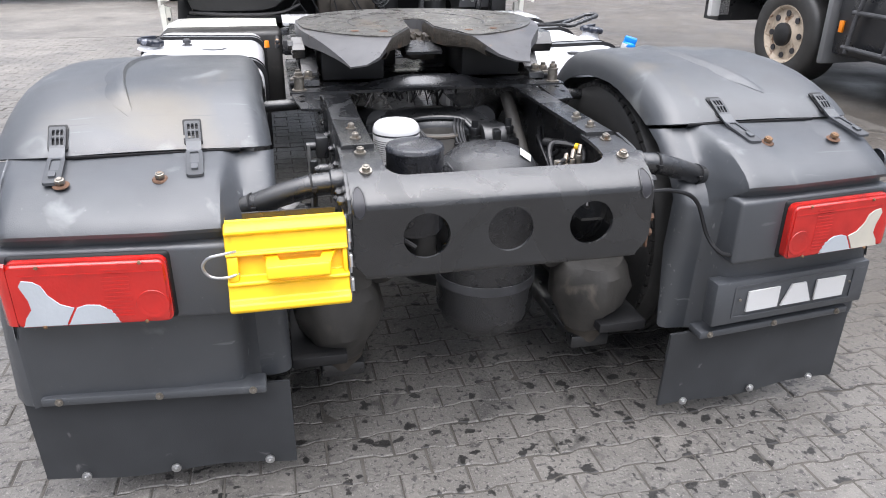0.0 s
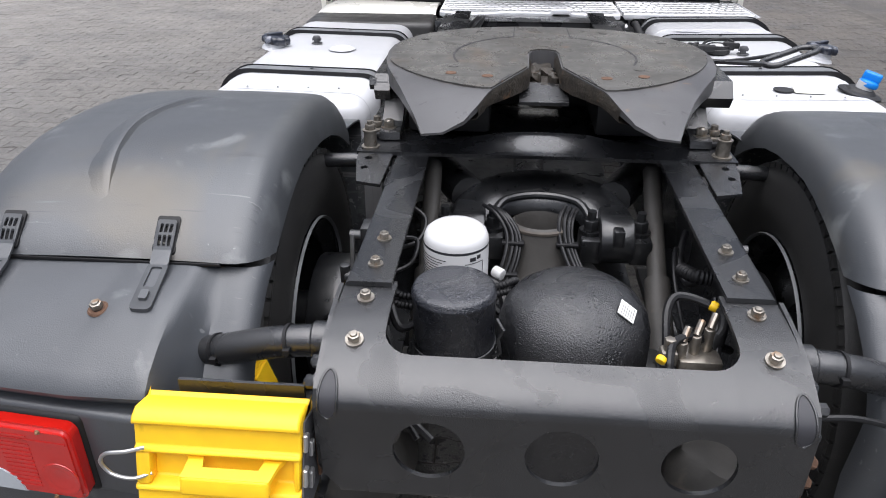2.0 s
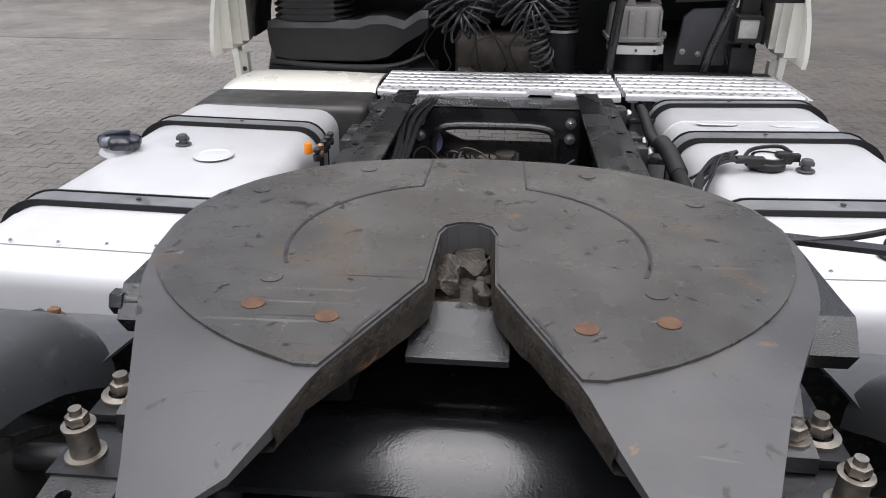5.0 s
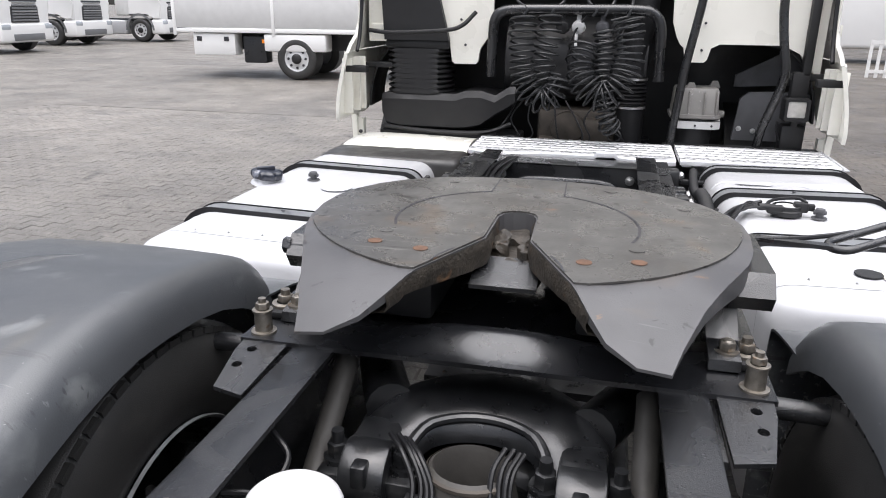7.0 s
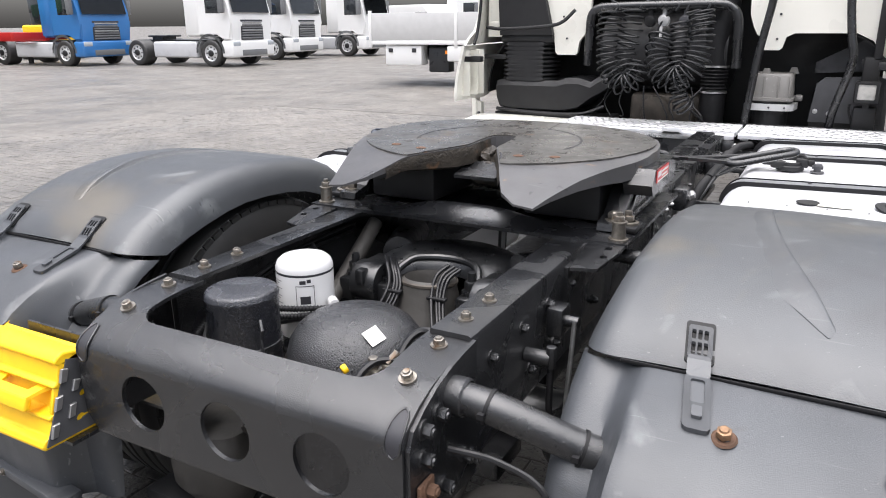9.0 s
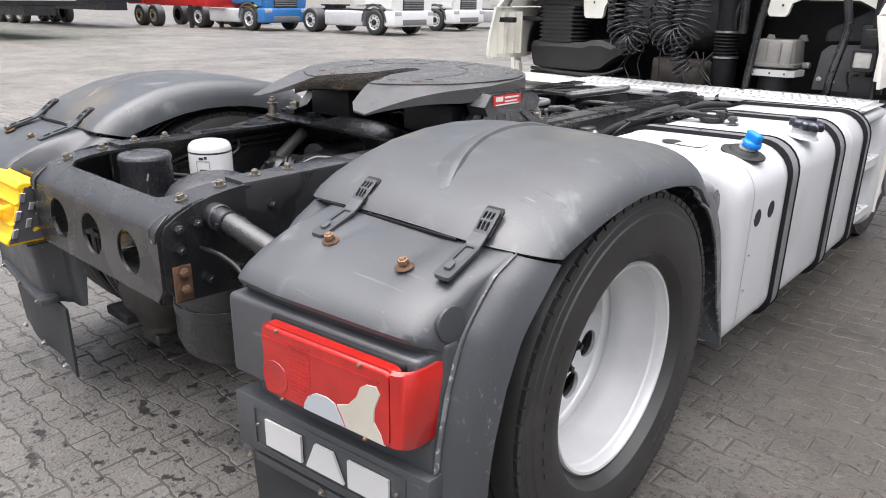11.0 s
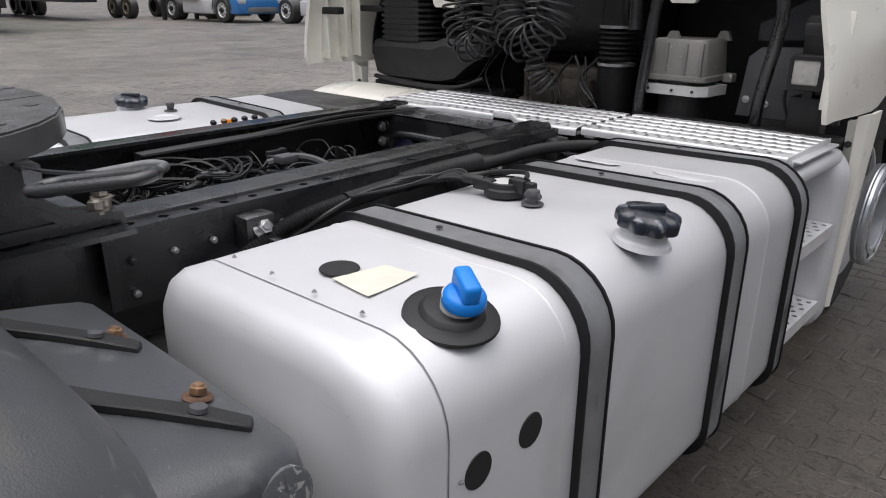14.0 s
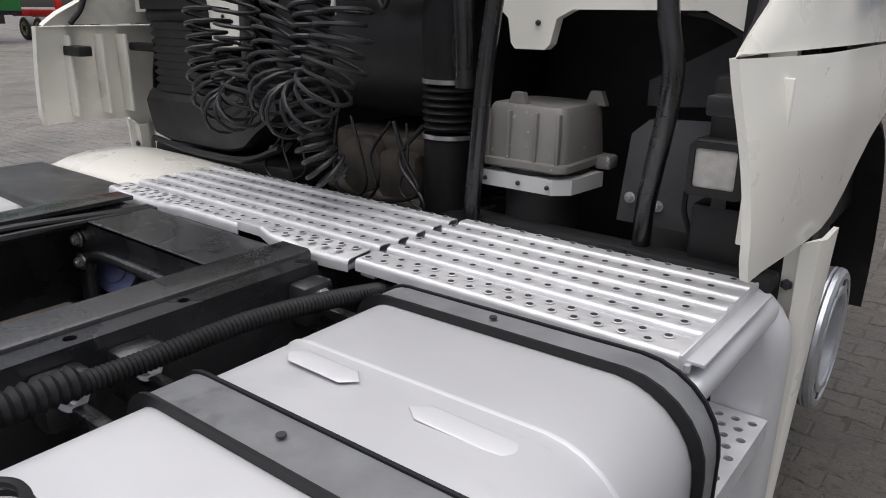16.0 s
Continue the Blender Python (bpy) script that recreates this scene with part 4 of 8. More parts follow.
# -- wheels: twin tyres on the rear axle, single in front
def wheel(s, x_in, x_out, cy, dished, rad=TR, bright=True):
    """One wheel: rim as the body, with its tyre, hub and nuts. dished: the disc lies deep inside."""
    w, mid = x_out - x_in, (x_in + x_out) / 2
    c = (0, cy, WZ + (rad - TR))
    rr = 0.296
    xr = x_out - (0.032 if dished else -0.012)
    face = x_out - 0.244 if dished else x_out - 0.05

    def ring(bm, prof, seg=72):
        return lathe(bm, [(r, s * x) for r, x in prof], c, (1, 0, 0), seg)
    bm = B()
    ring(bm, [(rr - 0.004, xr - 0.024), (rr + 0.006, xr - 0.012), (rr + 0.006, xr - 0.006), (rr + 0.001, xr), (rr - 0.006, xr - 0.002), (rr - 0.010, xr - 0.014), (rr - 0.011, xr - 0.030),
              (rr - 0.016, xr - 0.036), (rr - 0.017, min(xr - 0.075, face + 0.10)), (rr - 0.024, min(xr - 0.085, face + 0.085)), (rr - 0.026, face + 0.035), (rr - 0.020, face + 0.026), (rr - 0.021, face + 0.012), (rr - 0.027, face + 0.004), (rr - 0.033, face + 0.005),
              (rr - 0.034, face - 0.008), (rr - 0.012, face - 0.012), (rr - 0.03, x_in + 0.06), (rr, x_in + 0.025), (rr + 0.002, x_in + 0.015)])
    rim = part("wheel", bm, RIM if bright else GLOSS, truck, "silver painted steel wheel with a black tyre")
    bm = B()
    plate(bm, ring_loop(0, 0, rr - 0.032, 60), [ring_loop(0.203 * math.cos(2 * math.pi * (k + 0.55) / 9), 0.203 * math.sin(2 * math.pi * (k + 0.55) / 9), 0.044, 24) for k in range(9)] +
          [ring_loop(0, 0, 0.095, 40)], lambda u, v, t: (s * (face - 0.006 + t), cy + u, c[2] + v), 0.012)
    part("wheel_disc", bm, RIM if bright else GLOSS, rim, smooth=0)
    bm = B()
    t = rad
    prof = [(rr - 0.004, x_in + 0.02), (rr + 0.035, x_in + 0.004), (rr + 0.09, x_in - 0.004), (t - 0.035, x_in + 0.008), (t - 0.010, x_in + 0.022), (t, x_in + 0.045)]
    prof += [(t + 0.0, x_in + 0.08), (t - 0.010, x_in + 0.083), (t - 0.010, x_in + 0.093), (t, x_in + 0.096), (t + 0.002, mid - 0.035), (t - 0.010, mid - 0.032), (t - 0.010, mid - 0.022), (t + 0.002, mid - 0.019)]
    prof += [(r, 2 * mid - x) for r, x in reversed(prof)]
    k = len(prof) // 2
    out = prof[k:]
    # shoulder rings on the outer sidewall
    out = out[:-3] + [(t - 0.036, x_out - 0.008), (t - 0.040, x_out - 0.005), (t - 0.048, x_out - 0.005), (t - 0.052, x_out - 0.0035), (t - 0.058, x_out - 0.003), (t - 0.062, x_out + 0.001),
                      (rr + 0.095, x_out + 0.004), (rr + 0.06, x_out + 0.002), (rr + 0.035, x_out - 0.007), (rr + 0.016, min(x_out - 0.018, xr - 0.004)), (rr + 0.004, xr - 0.008)]
    ring(bm, prof[:k] + out, 96)
    part("tyre", bm, TYRE, rim, "worn black truck tyre")
    if not bright:
        bm = B()
        ring(bm, [(rr - 0.008, x_in + 0.012), (rr - 0.004, x_in + 0.006), (rr - 0.001, x_in + 0.004), (rr + 0.001, x_in + 0.012)], 72)
        part("inner_flange", bm, STRAP, rim)
    bm = B()
    for q in range(72):     # shoulder lugs of the tread
        a = 2 * math.pi * q / 72
        for sx, e in ((x_out - 0.022, 1), (x_in + 0.022, -1)):
            m = Matrix.Translation(c) @ Matrix.Rotation(a, 4, "X") @ Matrix.Translation((s * sx, 0, t - 0.013))
            box(bm, -0.012, 0.012, -0.017, 0.017, -0.012, 0.0020, m=m)
    tagged(part("tread_rubber", bm, TYRE, rim, smooth=0), kind="stuff")
    bm = B()
    for a0, a1, n in ((60, 112, 8), (215, 262, 8)):     # raised blocks where sidewall lettering stands
        for q in range(n):
            a = radians(a0 + (a1 - a0) * q / n)
            m = Matrix.Translation(c) @ Matrix.Rotation(a, 4, "X") @ Matrix.Translation((s * (x_out + 0.0035), 0, rr + 0.095))
            box(bm, -0.0015, 0.0015, -0.011, 0.011, -0.017, 0.017, m=m)
    tagged(part("sidewall_lettering", bm, TYRE, rim, smooth=0), kind="stuff")
    bm = B()
    hub_x = face + (0.022 if dished else 0.03)
    rim_of_hub = [(0.134, face + 0.0065), (0.134, face + 0.009), (0.131, face + 0.012)] if dished else [(0.099, face - 0.01), (0.099, face + 0.006)]
    ring(bm, rim_of_hub + [(0.094, face + 0.010), (0.092, hub_x - 0.010), (0.088, hub_x - 0.004), (0.055, hub_x), (0.05, hub_x + 0.006), (0, hub_x + 0.008)], 40)
    hub = part("hub", bm, DARK if dished else ENGINE, rim, "black greasy wheel hub")
    for q in range(10):
        a = 2 * math.pi * (q + 0.5) / 10
        bm = B()
        p = Vector((0, cy + (0.116 if dished else 0.122) * math.cos(a), c[2] + (0.116 if dished else 0.122) * math.sin(a)))
        cyl(bm, p + Vector((s * face, 0, 0)), p + Vector((s * (face + 0.014), 0, 0)), 0.0175, 0.0165, seg=14)
        cyl(bm, p + Vector((s * (face + 0.008), 0, 0)), p + Vector((s * (face + 0.024), 0, 0)), 0.0150, seg=6, bev=0.002)
        cyl(bm, p + Vector((s * (face + 0.024), 0, 0)), p + Vector((s * (face + 0.034), 0, 0)), 0.009, seg=10)
        part("wheel_nut", bm, RUSTBOLT if q == 1 else DARK, rim)
    if dished:
        for q in range(8):
            a = 2 * math.pi * q / 8
            bolt(hub, (s * (hub_x - 0.002), cy + 0.073 * math.cos(a), c[2] + 0.073 * math.sin(a)), (s, 0, 0), r=0.009, h=0.008, material=GLOSS, washer=False)
    return rim


for s in (-1, 1):
    wheel(s, 0.955, 1.262, AX, True)
    wheel(s, 0.612, 0.918, AX, False, bright=False)
    front = wheel(s, 0.80, 1.085, 3.84, False, 0.50)
    bm = B()
    lathe(bm, [(r, s * x) for r, x in ((0.14, 1.150), (0.14, 1.196), (0.148, 1.203), (0.168, 1.203), (0.172, 1.198), (0.19, 1.198), (0.194, 1.203), (0.212, 1.202), (0.222, 1.194), (0.225, 1.182), (0.222, 1.176), (0.225, 1.170), (0.222, 1.164), (0.222, 1.150))], (0, 3.84, 0.50), (1, 0, 0), 60)
    trim = part("trim_ring", bm, ALUM, front, "bright ridged wheel trim ring")
    bm = B()
    # openings not cut: dark discs carry the shade inside them
    for q in range(10):
        a = 2 * math.pi * q / 10
        cyl(bm, (s * 1.19, 3.84 + 0.181 * math.cos(a), 0.50 + 0.181 * math.sin(a)), (s * 1.2005, 3.84 + 0.181 * math.cos(a), 0.50 + 0.181 * math.sin(a)), 0.016, seg=14)
    part("ring_openings", bm, INK_SHADE, trim, smooth=0)

# -- axle, banjo housing and suspension
bm = B()
cyl(bm, (-1.0, AX, WZ), (1.0, AX, WZ), 0.075, seg=28)
cyl(bm, (-0.62, AX, WZ), (-0.50, AX, WZ), 0.19, seg=32, bev=0.01)
cyl(bm, (0.50, AX, WZ), (0.62, AX, WZ), 0.19, seg=32, bev=0.01)
lathe(bm, [(0, -0.24), (0.10, -0.235), (0.18, -0.19), (0.225, -0.10), (0.235, 0.0), (0.225, 0.10), (0.16, 0.22), (0.09, 0.36), (0.085, 0.42), (0, 0.42)], (0, AX, WZ), (0, 1, 0.05), 40)
axle = part("drive_axle", bm, CAST, truck, "wet black drive axle housing")
bm = B()
lathe(bm, [(0.16, -0.2), (0.125, -0.12), (0.115, 0.0), (0.120, 0.045), (0.108, 0.06), (0.086, 0.15), (0.078, 0.185), (0.076, 0.200), (0.068, 0.206), (0.064, 0.190), (0.060, 0.10), (0, 0.09)], (0.0, 0.165, 0.535), (0, 0.08, 1), 36)
neck = part("axle_neck", bm, BELLOW, axle, "damp black cast neck of the axle")
bm = B()
lathe(bm, [(0.077, 0.0), (0.081, 0.004), (0.081, 0.010), (0.077, 0.014)], (0.0, 0.181, 0.722), (0, 0.08, 1), 30)
ring = part("neck_ring", bm, ENGINE, axle)
bm = B()
rows = []
for k in range(25):
    q = radians(-98 + 196 * k / 24)
    si, co = math.sin(q), math.cos(q)
    low = 0.045 * max(0.0, abs(q) - 0.9) / 0.8
    rows.append([(0.125 * si, 0.150 + 0.110 * co, 0.80 - low), (0.128 * si, 0.150 + 0.118 * co, 0.842 - low), (0.150 * si, 0.150 + 0.150 * co, 0.858 - low), (0.185 * si, 0.155 + 0.20 * co, 0.866 - low),
                 (0.225 * si, 0.165 + 0.26 * co, 0.860 - low), (0.25 * si, 0.17 + 0.305 * co, 0.838 - low), (0.26 * si, 0.17 + 0.33 * co, 0.77 - low)])
shell(bm, rows, 0.02)
arm = part("suspension_arm", bm, CAST, truck, "glossy black cast A-shaped suspension arm", smooth=60)
bm = B()
tube(bm, [(0.132 * math.sin(radians(q)), 0.150 + 0.122 * math.cos(radians(q)), 0.848 - 0.045 * max(0.0, abs(radians(q)) - 0.9) / 0.8) for q in range(-96, 97, 8)], 0.011, 10)
part("arm_edge", bm, CAST, arm)
for s in (-1, 1):
    bm = B()
    tube(bm, smooth_path([(s * 0.20, 0.30, 0.83), (s * 0.27, 0.46, 0.82), (s * 0.33, 0.62, 0.80)], 6), 0.05, 14)
    part("arm_leg", bm, CAST, arm)
for s in (-1, 1):
    bm = B()
    cyl(bm, (s * 0.147, 0.135, 0.79), (s * 0.233, 0.135, 0.79), 0.062, seg=28, bev=0.006)
    box(bm, min(s * 0.147, s * 0.233), max(s * 0.147, s * 0.233), 0.135, 0.24, 0.745, 0.846, bev=0.012)
    eye = part("arm_eye", bm, CAST, arm)
    bm = B()
    box(bm, s * 0.19 - 0.014, s * 0.19 + 0.014, 0.066, 0.10, 0.80, 0.845, bev=0.006)
    part("eye_boss", bm, CAST, eye)
    for dx in (-0.063, 0.063):
        x = s * 0.19 + dx
        bm = B()
        box(bm, x - 0.028, x + 0.028, 0.095, 0.185, 0.735, 0.802, bev=0.006)
        part("clamp_block", bm, CAST, eye)
        bm = B()
        cyl(bm, (x, 0.145, 0.80), (x, 0.145, 0.812), 0.028, seg=20)
        cyl(bm, (x, 0.145, 0.812), (x, 0.145, 0.840), 0.020, seg=6, bev=0.002)
        cyl(bm, (x, 0.145, 0.840), (x, 0.145, 0.864), 0.0115, seg=12)
        part("clamp_nut", bm, CAST, eye)
    # air spring bellows under the frame end
    bm = B()
    lathe(bm, [(0, 0.0), (0.07, 0.0), (0.085, 0.02), (0.10, 0.06), (0.125, 0.10), (0.135, 0.16), (0.128, 0.215), (0.105, 0.245), (0.08, 0.25), (0, 0.25)], (s * 0.42, -0.28, 0.27), (0, 0, 1), 36)
    for v in bm.verts:
        n3 = noise.noise(v.co * 16.0)
        v.co += Vector((v.co.x - s * 0.42, v.co.y + 0.28, 0)) * 0.16 * n3
    bellows = part("air_bellows", bm, BELLOW, truck, "dirty creased rubber air spring")
    bm = B()
    cyl(bm, (s * 0.42, -0.28, 0.22), (s * 0.42, -0.28, 0.28), 0.06, 0.075, seg=24)
    part("bellows_foot", bm, ENGINE, bellows)
    bm = B()
    box(bm, s * 0.42 - 0.07, s * 0.42 + 0.07, -0.34, 0.30, 0.20, 0.25, bev=0.012)
    part("spring_beam", bm, CAST, axle)
    bm = B()
    cyl(bm, (s * 0.30, 0.33, 0.93), (s * 0.29, -0.02, 0.70), 0.024, seg=18)
    cyl(bm, (s * 0.292, 0.05, 0.745), (s * 0.285, -0.30, 0.52), 0.032, seg=18)
    part("shock_absorber", bm, BELLOW, truck, "black shock absorber")

bm = B()
box(bm, -0.30, 0.30, 0.28, 0.95, 0.48, 0.56, bev=0.03)
cyl(bm, (-0.16, 0.45, 0.62), (0.16, 0.45, 0.62), 0.15, seg=32, bev=0.02)
part("axle_carrier", bm, CAST, axle)
bm = B()
cyl(bm, (0.0, 0.55, 0.55), (0.0, 2.4, 0.62), 0.06, seg=20)
part("drive_shaft", bm, FRAME, truck, "black drive shaft under the chassis")

# -- the open bay: filter, canister, air tank, valves and hoses
bm = B()
lathe(bm, [(0.064, -0.02), (0.0725, -0.014), (0.0725, 0.156), (0.0715, 0.166), (0.067, 0.177), (0.057, 0.1855), (0.038, 0.190), (0, 0.1915)], (-0.206, -0.101, 0.757), (0, 0, 1), 44)
filt = part("air_dryer_filter", bm, FILTERW, truck, "white painted air dryer cartridge with dark print")
bm = B()
lathe(bm, [(0.0725, 0.0), (0.0728, 0.001), (0.0728, 0.005), (0.0725, 0.006)], (-0.206, -0.101, 0.907), (0, 0, 1), 44)
part("print_line", bm, INK_SHADE, filt)


def wrapped(bm, cx, cy, r, a0, a1, z0, z1, n=6, t=0.0006):
    rows = [[(cx + (r + t) * math.cos(radians(a0 + (a1 - a0) * k / n)), cy + (r + t) * math.sin(radians(a0 + (a1 - a0) * k / n)), z) for k in range(n + 1)] for z in (z0, z1)]
    shell(bm, rows, 0.0005)


bars = [(-62, -50, 0.890, 0.899), (-48, -40, 0.893, 0.902), (-70, -34, 0.884, 0.8855), (-70, -34, 0.815, 0.8165), (-70, -69, 0.815, 0.885), (-35, -34, 0.815, 0.885), (-62, -42, 0.838, 0.858)]
bars += [(-168, -104 - 7 * (k % 3), 0.892 - 0.0065 * k, 0.8936 - 0.0065 * k) for k in range(10)]
for a0, a1, z0, z1 in bars:
    bm = B()
    wrapped(bm, -0.206, -0.101, 0.0725, a0, a1, z0, z1)
    part("print_bar", bm, INK_SHADE, filt)
bm = B()
lathe(bm, [(0.074, 0.0), (0.0805, 0.01), (0.0805, 0.236), (0.0825, 0.239), (0.0825, 0.243), (0.0805, 0.246), (0.080, 0.2495), (0.0775, 0.2535), (0.073, 0.2555), (0.05, 0.257), (0, 0.258)], (-0.191, -0.357, 0.68), (0, 0, 1), 44)
canister = part("canister", bm, CANISTER, truck, "glossy blue-black canister with wet drops")
bm = B()
lathe(bm, [(0, -0.16), (0.09, -0.15), (0.135, -0.11), (0.156, -0.06), (0.157, 0.352), (0.155, 0.375), (0.147, 0.402), (0.130, 0.427), (0.106, 0.445), (0.075, 0.4575), (0.04, 0.464), (0, 0.466)], (0.052, -0.317, 0.485), (0, 0, 1), 52)
air = part("air_tank", bm, TANKBLK, truck, "wet black upright air tank with a paper label")
bm = B()
lathe(bm, [(0.1575, 0.0), (0.159, 0.001), (0.159, 0.03), (0.1575, 0.031)], (0.052, -0.317, 0.515), (0, 0, 1), 52)
part("steel_band", bm, DUSTY, air)
bm = B()
m = Matrix.Translation((0.144, -0.382, 0.9290)) @ Vector((0.50, -0.34, 0.80)).to_track_quat("Z", "Y").to_matrix().to_4x4()
m = m @ Matrix.Rotation(radians(20), 4, "Z")
box(bm, -0.019, 0.019, -0.019, 0.019, 0.0, 0.002, m=m)
paper = part("paper_label", bm, LABEL, air, smooth=0)
for k in range(6):
    bm = B()
    box(bm, -0.015, 0.015 - 0.004 * (k % 3), -0.0145 + 0.0052 * k, -0.0132 + 0.0052 * k, 0.0019, 0.0023, m=m)
    part("print_bar", bm, STRAP, paper, smooth=0)
for k in range(4):      # two bundles of air hoses that hug the neck
    d = 0.0125 * (k - 1.5)
    for run in ([(-0.135, 0.155, 0.885), (-0.100, 0.110, 0.880), (-0.072, 0.075, 0.842), (-0.076, 0.035, 0.795), (-0.100, -0.005, 0.745), (-0.135, -0.06, 0.70), (-0.17, -0.16, 0.67)],
                [(0.075, 0.150, 0.890), (0.060, 0.108, 0.872), (0.062, 0.075, 0.832), (0.086, 0.030, 0.782), (0.118, -0.02, 0.745), (0.16, -0.09, 0.70), (0.19, -0.18, 0.66)]):
        bm = B()
        tube(bm, smooth_path([(x + d * (1.0 - 0.25 * (k % 2)), y + 0.004 * (k % 2), z - 0.25 * d) for x, y, z in run], 6), 0.0052, 8)
        part("hose", bm, HOSE, truck)
for pts, r in (
               ([(-0.33, -0.3, 0.86), (-0.30, -0.34, 0.83), (-0.24, -0.25, 0.82), (-0.15, -0.2, 0.83), (-0.10, -0.22, 0.80)], 0.009),
               ([(-0.34, -0.35, 0.85), (-0.30, -0.42, 0.80), (-0.28, -0.5, 0.76), (-0.22, -0.54, 0.72)], 0.007),
               ([(-0.345, -0.30, 0.82), (-0.31, -0.38, 0.78), (-0.29, -0.47, 0.74), (-0.25, -0.52, 0.70)], 0.007),
               ([(-0.17, -0.06, 0.77), (-0.12, -0.06, 0.78), (-0.09, -0.10, 0.76), (-0.08, -0.16, 0.70)], 0.014),
               ([(0.20, -0.52, 0.80), (0.20, -0.50, 0.88), (0.215, -0.45, 0.905), (0.26, -0.42, 0.902), (0.275, -0.415, 0.89)], 0.008),
               ([(0.35, 0.1, 0.80), (0.31, 0.0, 0.86), (0.29, -0.12, 0.84), (0.31, -0.22, 0.74)], 0.005),
               ([(0.33, -0.30, 0.90), (0.31, -0.40, 0.87), (0.29, -0.48, 0.84), (0.27, -0.54, 0.80)], 0.007),
               ([(0.34, -0.25, 0.88), (0.32, -0.36, 0.84), (0.27, -0.44, 0.83), (0.22, -0.52, 0.80)], 0.006)):
    bm = B()
    tube(bm, smooth_path(pts, 6), r, 8)
    part("hose", bm, HOSE, truck)
for x, y, z in ((-0.074, 0.065, 0.828), (-0.088, 0.012, 0.766), (0.062, 0.070, 0.826), (0.101, 0.005, 0.762)):
    bm = B()
    box(bm, x - 0.028, x + 0.028, y - 0.010, y + 0.010, z - 0.004, z + 0.004, bev=0.002)
    part("hose_tie", bm, RUBBER, truck)
for pts, r in (([(-0.075, -0.165, 0.83), (-0.07, -0.19, 0.868), (-0.10, -0.225, 0.875), (-0.16, -0.25, 0.872), (-0.24, -0.262, 0.865), (-0.31, -0.262, 0.86), (-0.352, -0.225, 0.868)], 0.0072),
               ([(-0.08, -0.19, 0.83), (-0.09, -0.225, 0.86), (-0.16, -0.268, 0.858), (-0.24, -0.28, 0.848), (-0.31, -0.275, 0.845), (-0.35, -0.245, 0.845)], 0.0072),
               ([(-0.352, -0.20, 0.86), (-0.355, -0.30, 0.845), (-0.335, -0.38, 0.835), (-0.305, -0.46, 0.80), (-0.29, -0.52, 0.74)], 0.010),
               ([(0.30, -0.10, 0.865), (0.325, -0.14, 0.87), (0.36, -0.15, 0.868)], 0.016)):
    bm = B()
    tube(bm, resample(smooth_path(pts, 8), 0.0042), r, 10, ribs=0.0014)
    part("corrugated_hose", bm, RUBBER, truck, "black corrugated hose in the frame bay")
bm = B()
cyl(bm, (-0.098, -0.165, 0.865), (-0.118, -0.15, 0.868), 0.013, seg=12, bev=0.002)
part("white_connector", bm, WHITEPL, truck, "small white plug at the air dryer")
for pts in ([(0.222, -0.43, 0.78), (0.218, -0.39, 0.86), (0.222, -0.345, 0.905), (0.24, -0.318, 0.922), (0.27, -0.318, 0.922), (0.306, -0.335, 0.917)],
            [(0.30, -0.42, 0.86), (0.33, -0.36, 0.87), (0.345, -0.30, 0.85)], [(0.24, -0.40, 0.83), (0.28, -0.40, 0.85), (0.32, -0.38, 0.85), (0.35, -0.36, 0.83)],
            [(-0.36, 0.30, 0.93), (-0.352, 0.0, 0.925), (-0.35, -0.15, 0.90), (-0.352, -0.28, 0.86), (-0.33, -0.40, 0.82), (-0.32, -0.50, 0.76)],
            [(-0.372, 0.30, 0.90), (-0.365, 0.0, 0.90), (-0.365, -0.18, 0.87), (-0.345, -0.32, 0.84), (-0.315, -0.42, 0.81), (-0.30, -0.52, 0.74)],
            [(-0.345, -0.10, 0.915), (-0.30, -0.08, 0.90), (-0.305, -0.14, 0.875), (-0.35, -0.18, 0.865)],
            [(-0.33, 0.05, 0.93), (-0.29, 0.02, 0.905), (-0.30, -0.04, 0.88), (-0.345, -0.07, 0.87)],
            [(0.355, 0.10, 0.86), (0.33, 0.02, 0.83), (0.335, -0.05, 0.80), (0.36, -0.09, 0.83)]):
    bm = B()
    tube(bm, smooth_path(pts, 6), 0.0055 if pts[0][0] < 0 else 0.0085, 8)
    part("cable", bm, HOSE, truck)
for x, y, z in ((-0.345, -0.33, 0.845), (-0.318, -0.44, 0.80)):
    bm = B()
    box(bm, x - 0.028, x + 0.018, y - 0.004, y + 0.004, z - 0.014, z + 0.014, bev=0.002)
    part("cable_tie", bm, RUBBER, truck)
bm = B()
lathe(bm, [(0.081, 0.0), (0.0835, 0.001), (0.0835, 0.022), (0.081, 0.023)], (-0.191, -0.357, 0.79), (0, 0, 1), 44)
tube(bm, [(-0.112, -0.395, 0.80), (-0.098, -0.402, 0.815), (-0.104, -0.400, 0.845), (-0.094, -0.404, 0.868), (-0.108, -0.392, 0.885)], 0.0035, 8)
strap = part("canister_strap", bm, FRAME, truck, "black steel strap round the canister")
for base, dv in ((filt, (0.002, -0.042, 0.028)), (canister, (0, -0.024, 0.03)), (strap, (0, -0.024, 0.03)), (air, (0, 0.030, -0.025)), (arm, (0, 0.003, 0.022)), (neck, (-0.004, -0.035, 0.115)), (ring, (-0.004, -0.035, 0.115))):
    for o in (base, *base.children_recursive):
        o.data.transform(Matrix.Translation(dv))
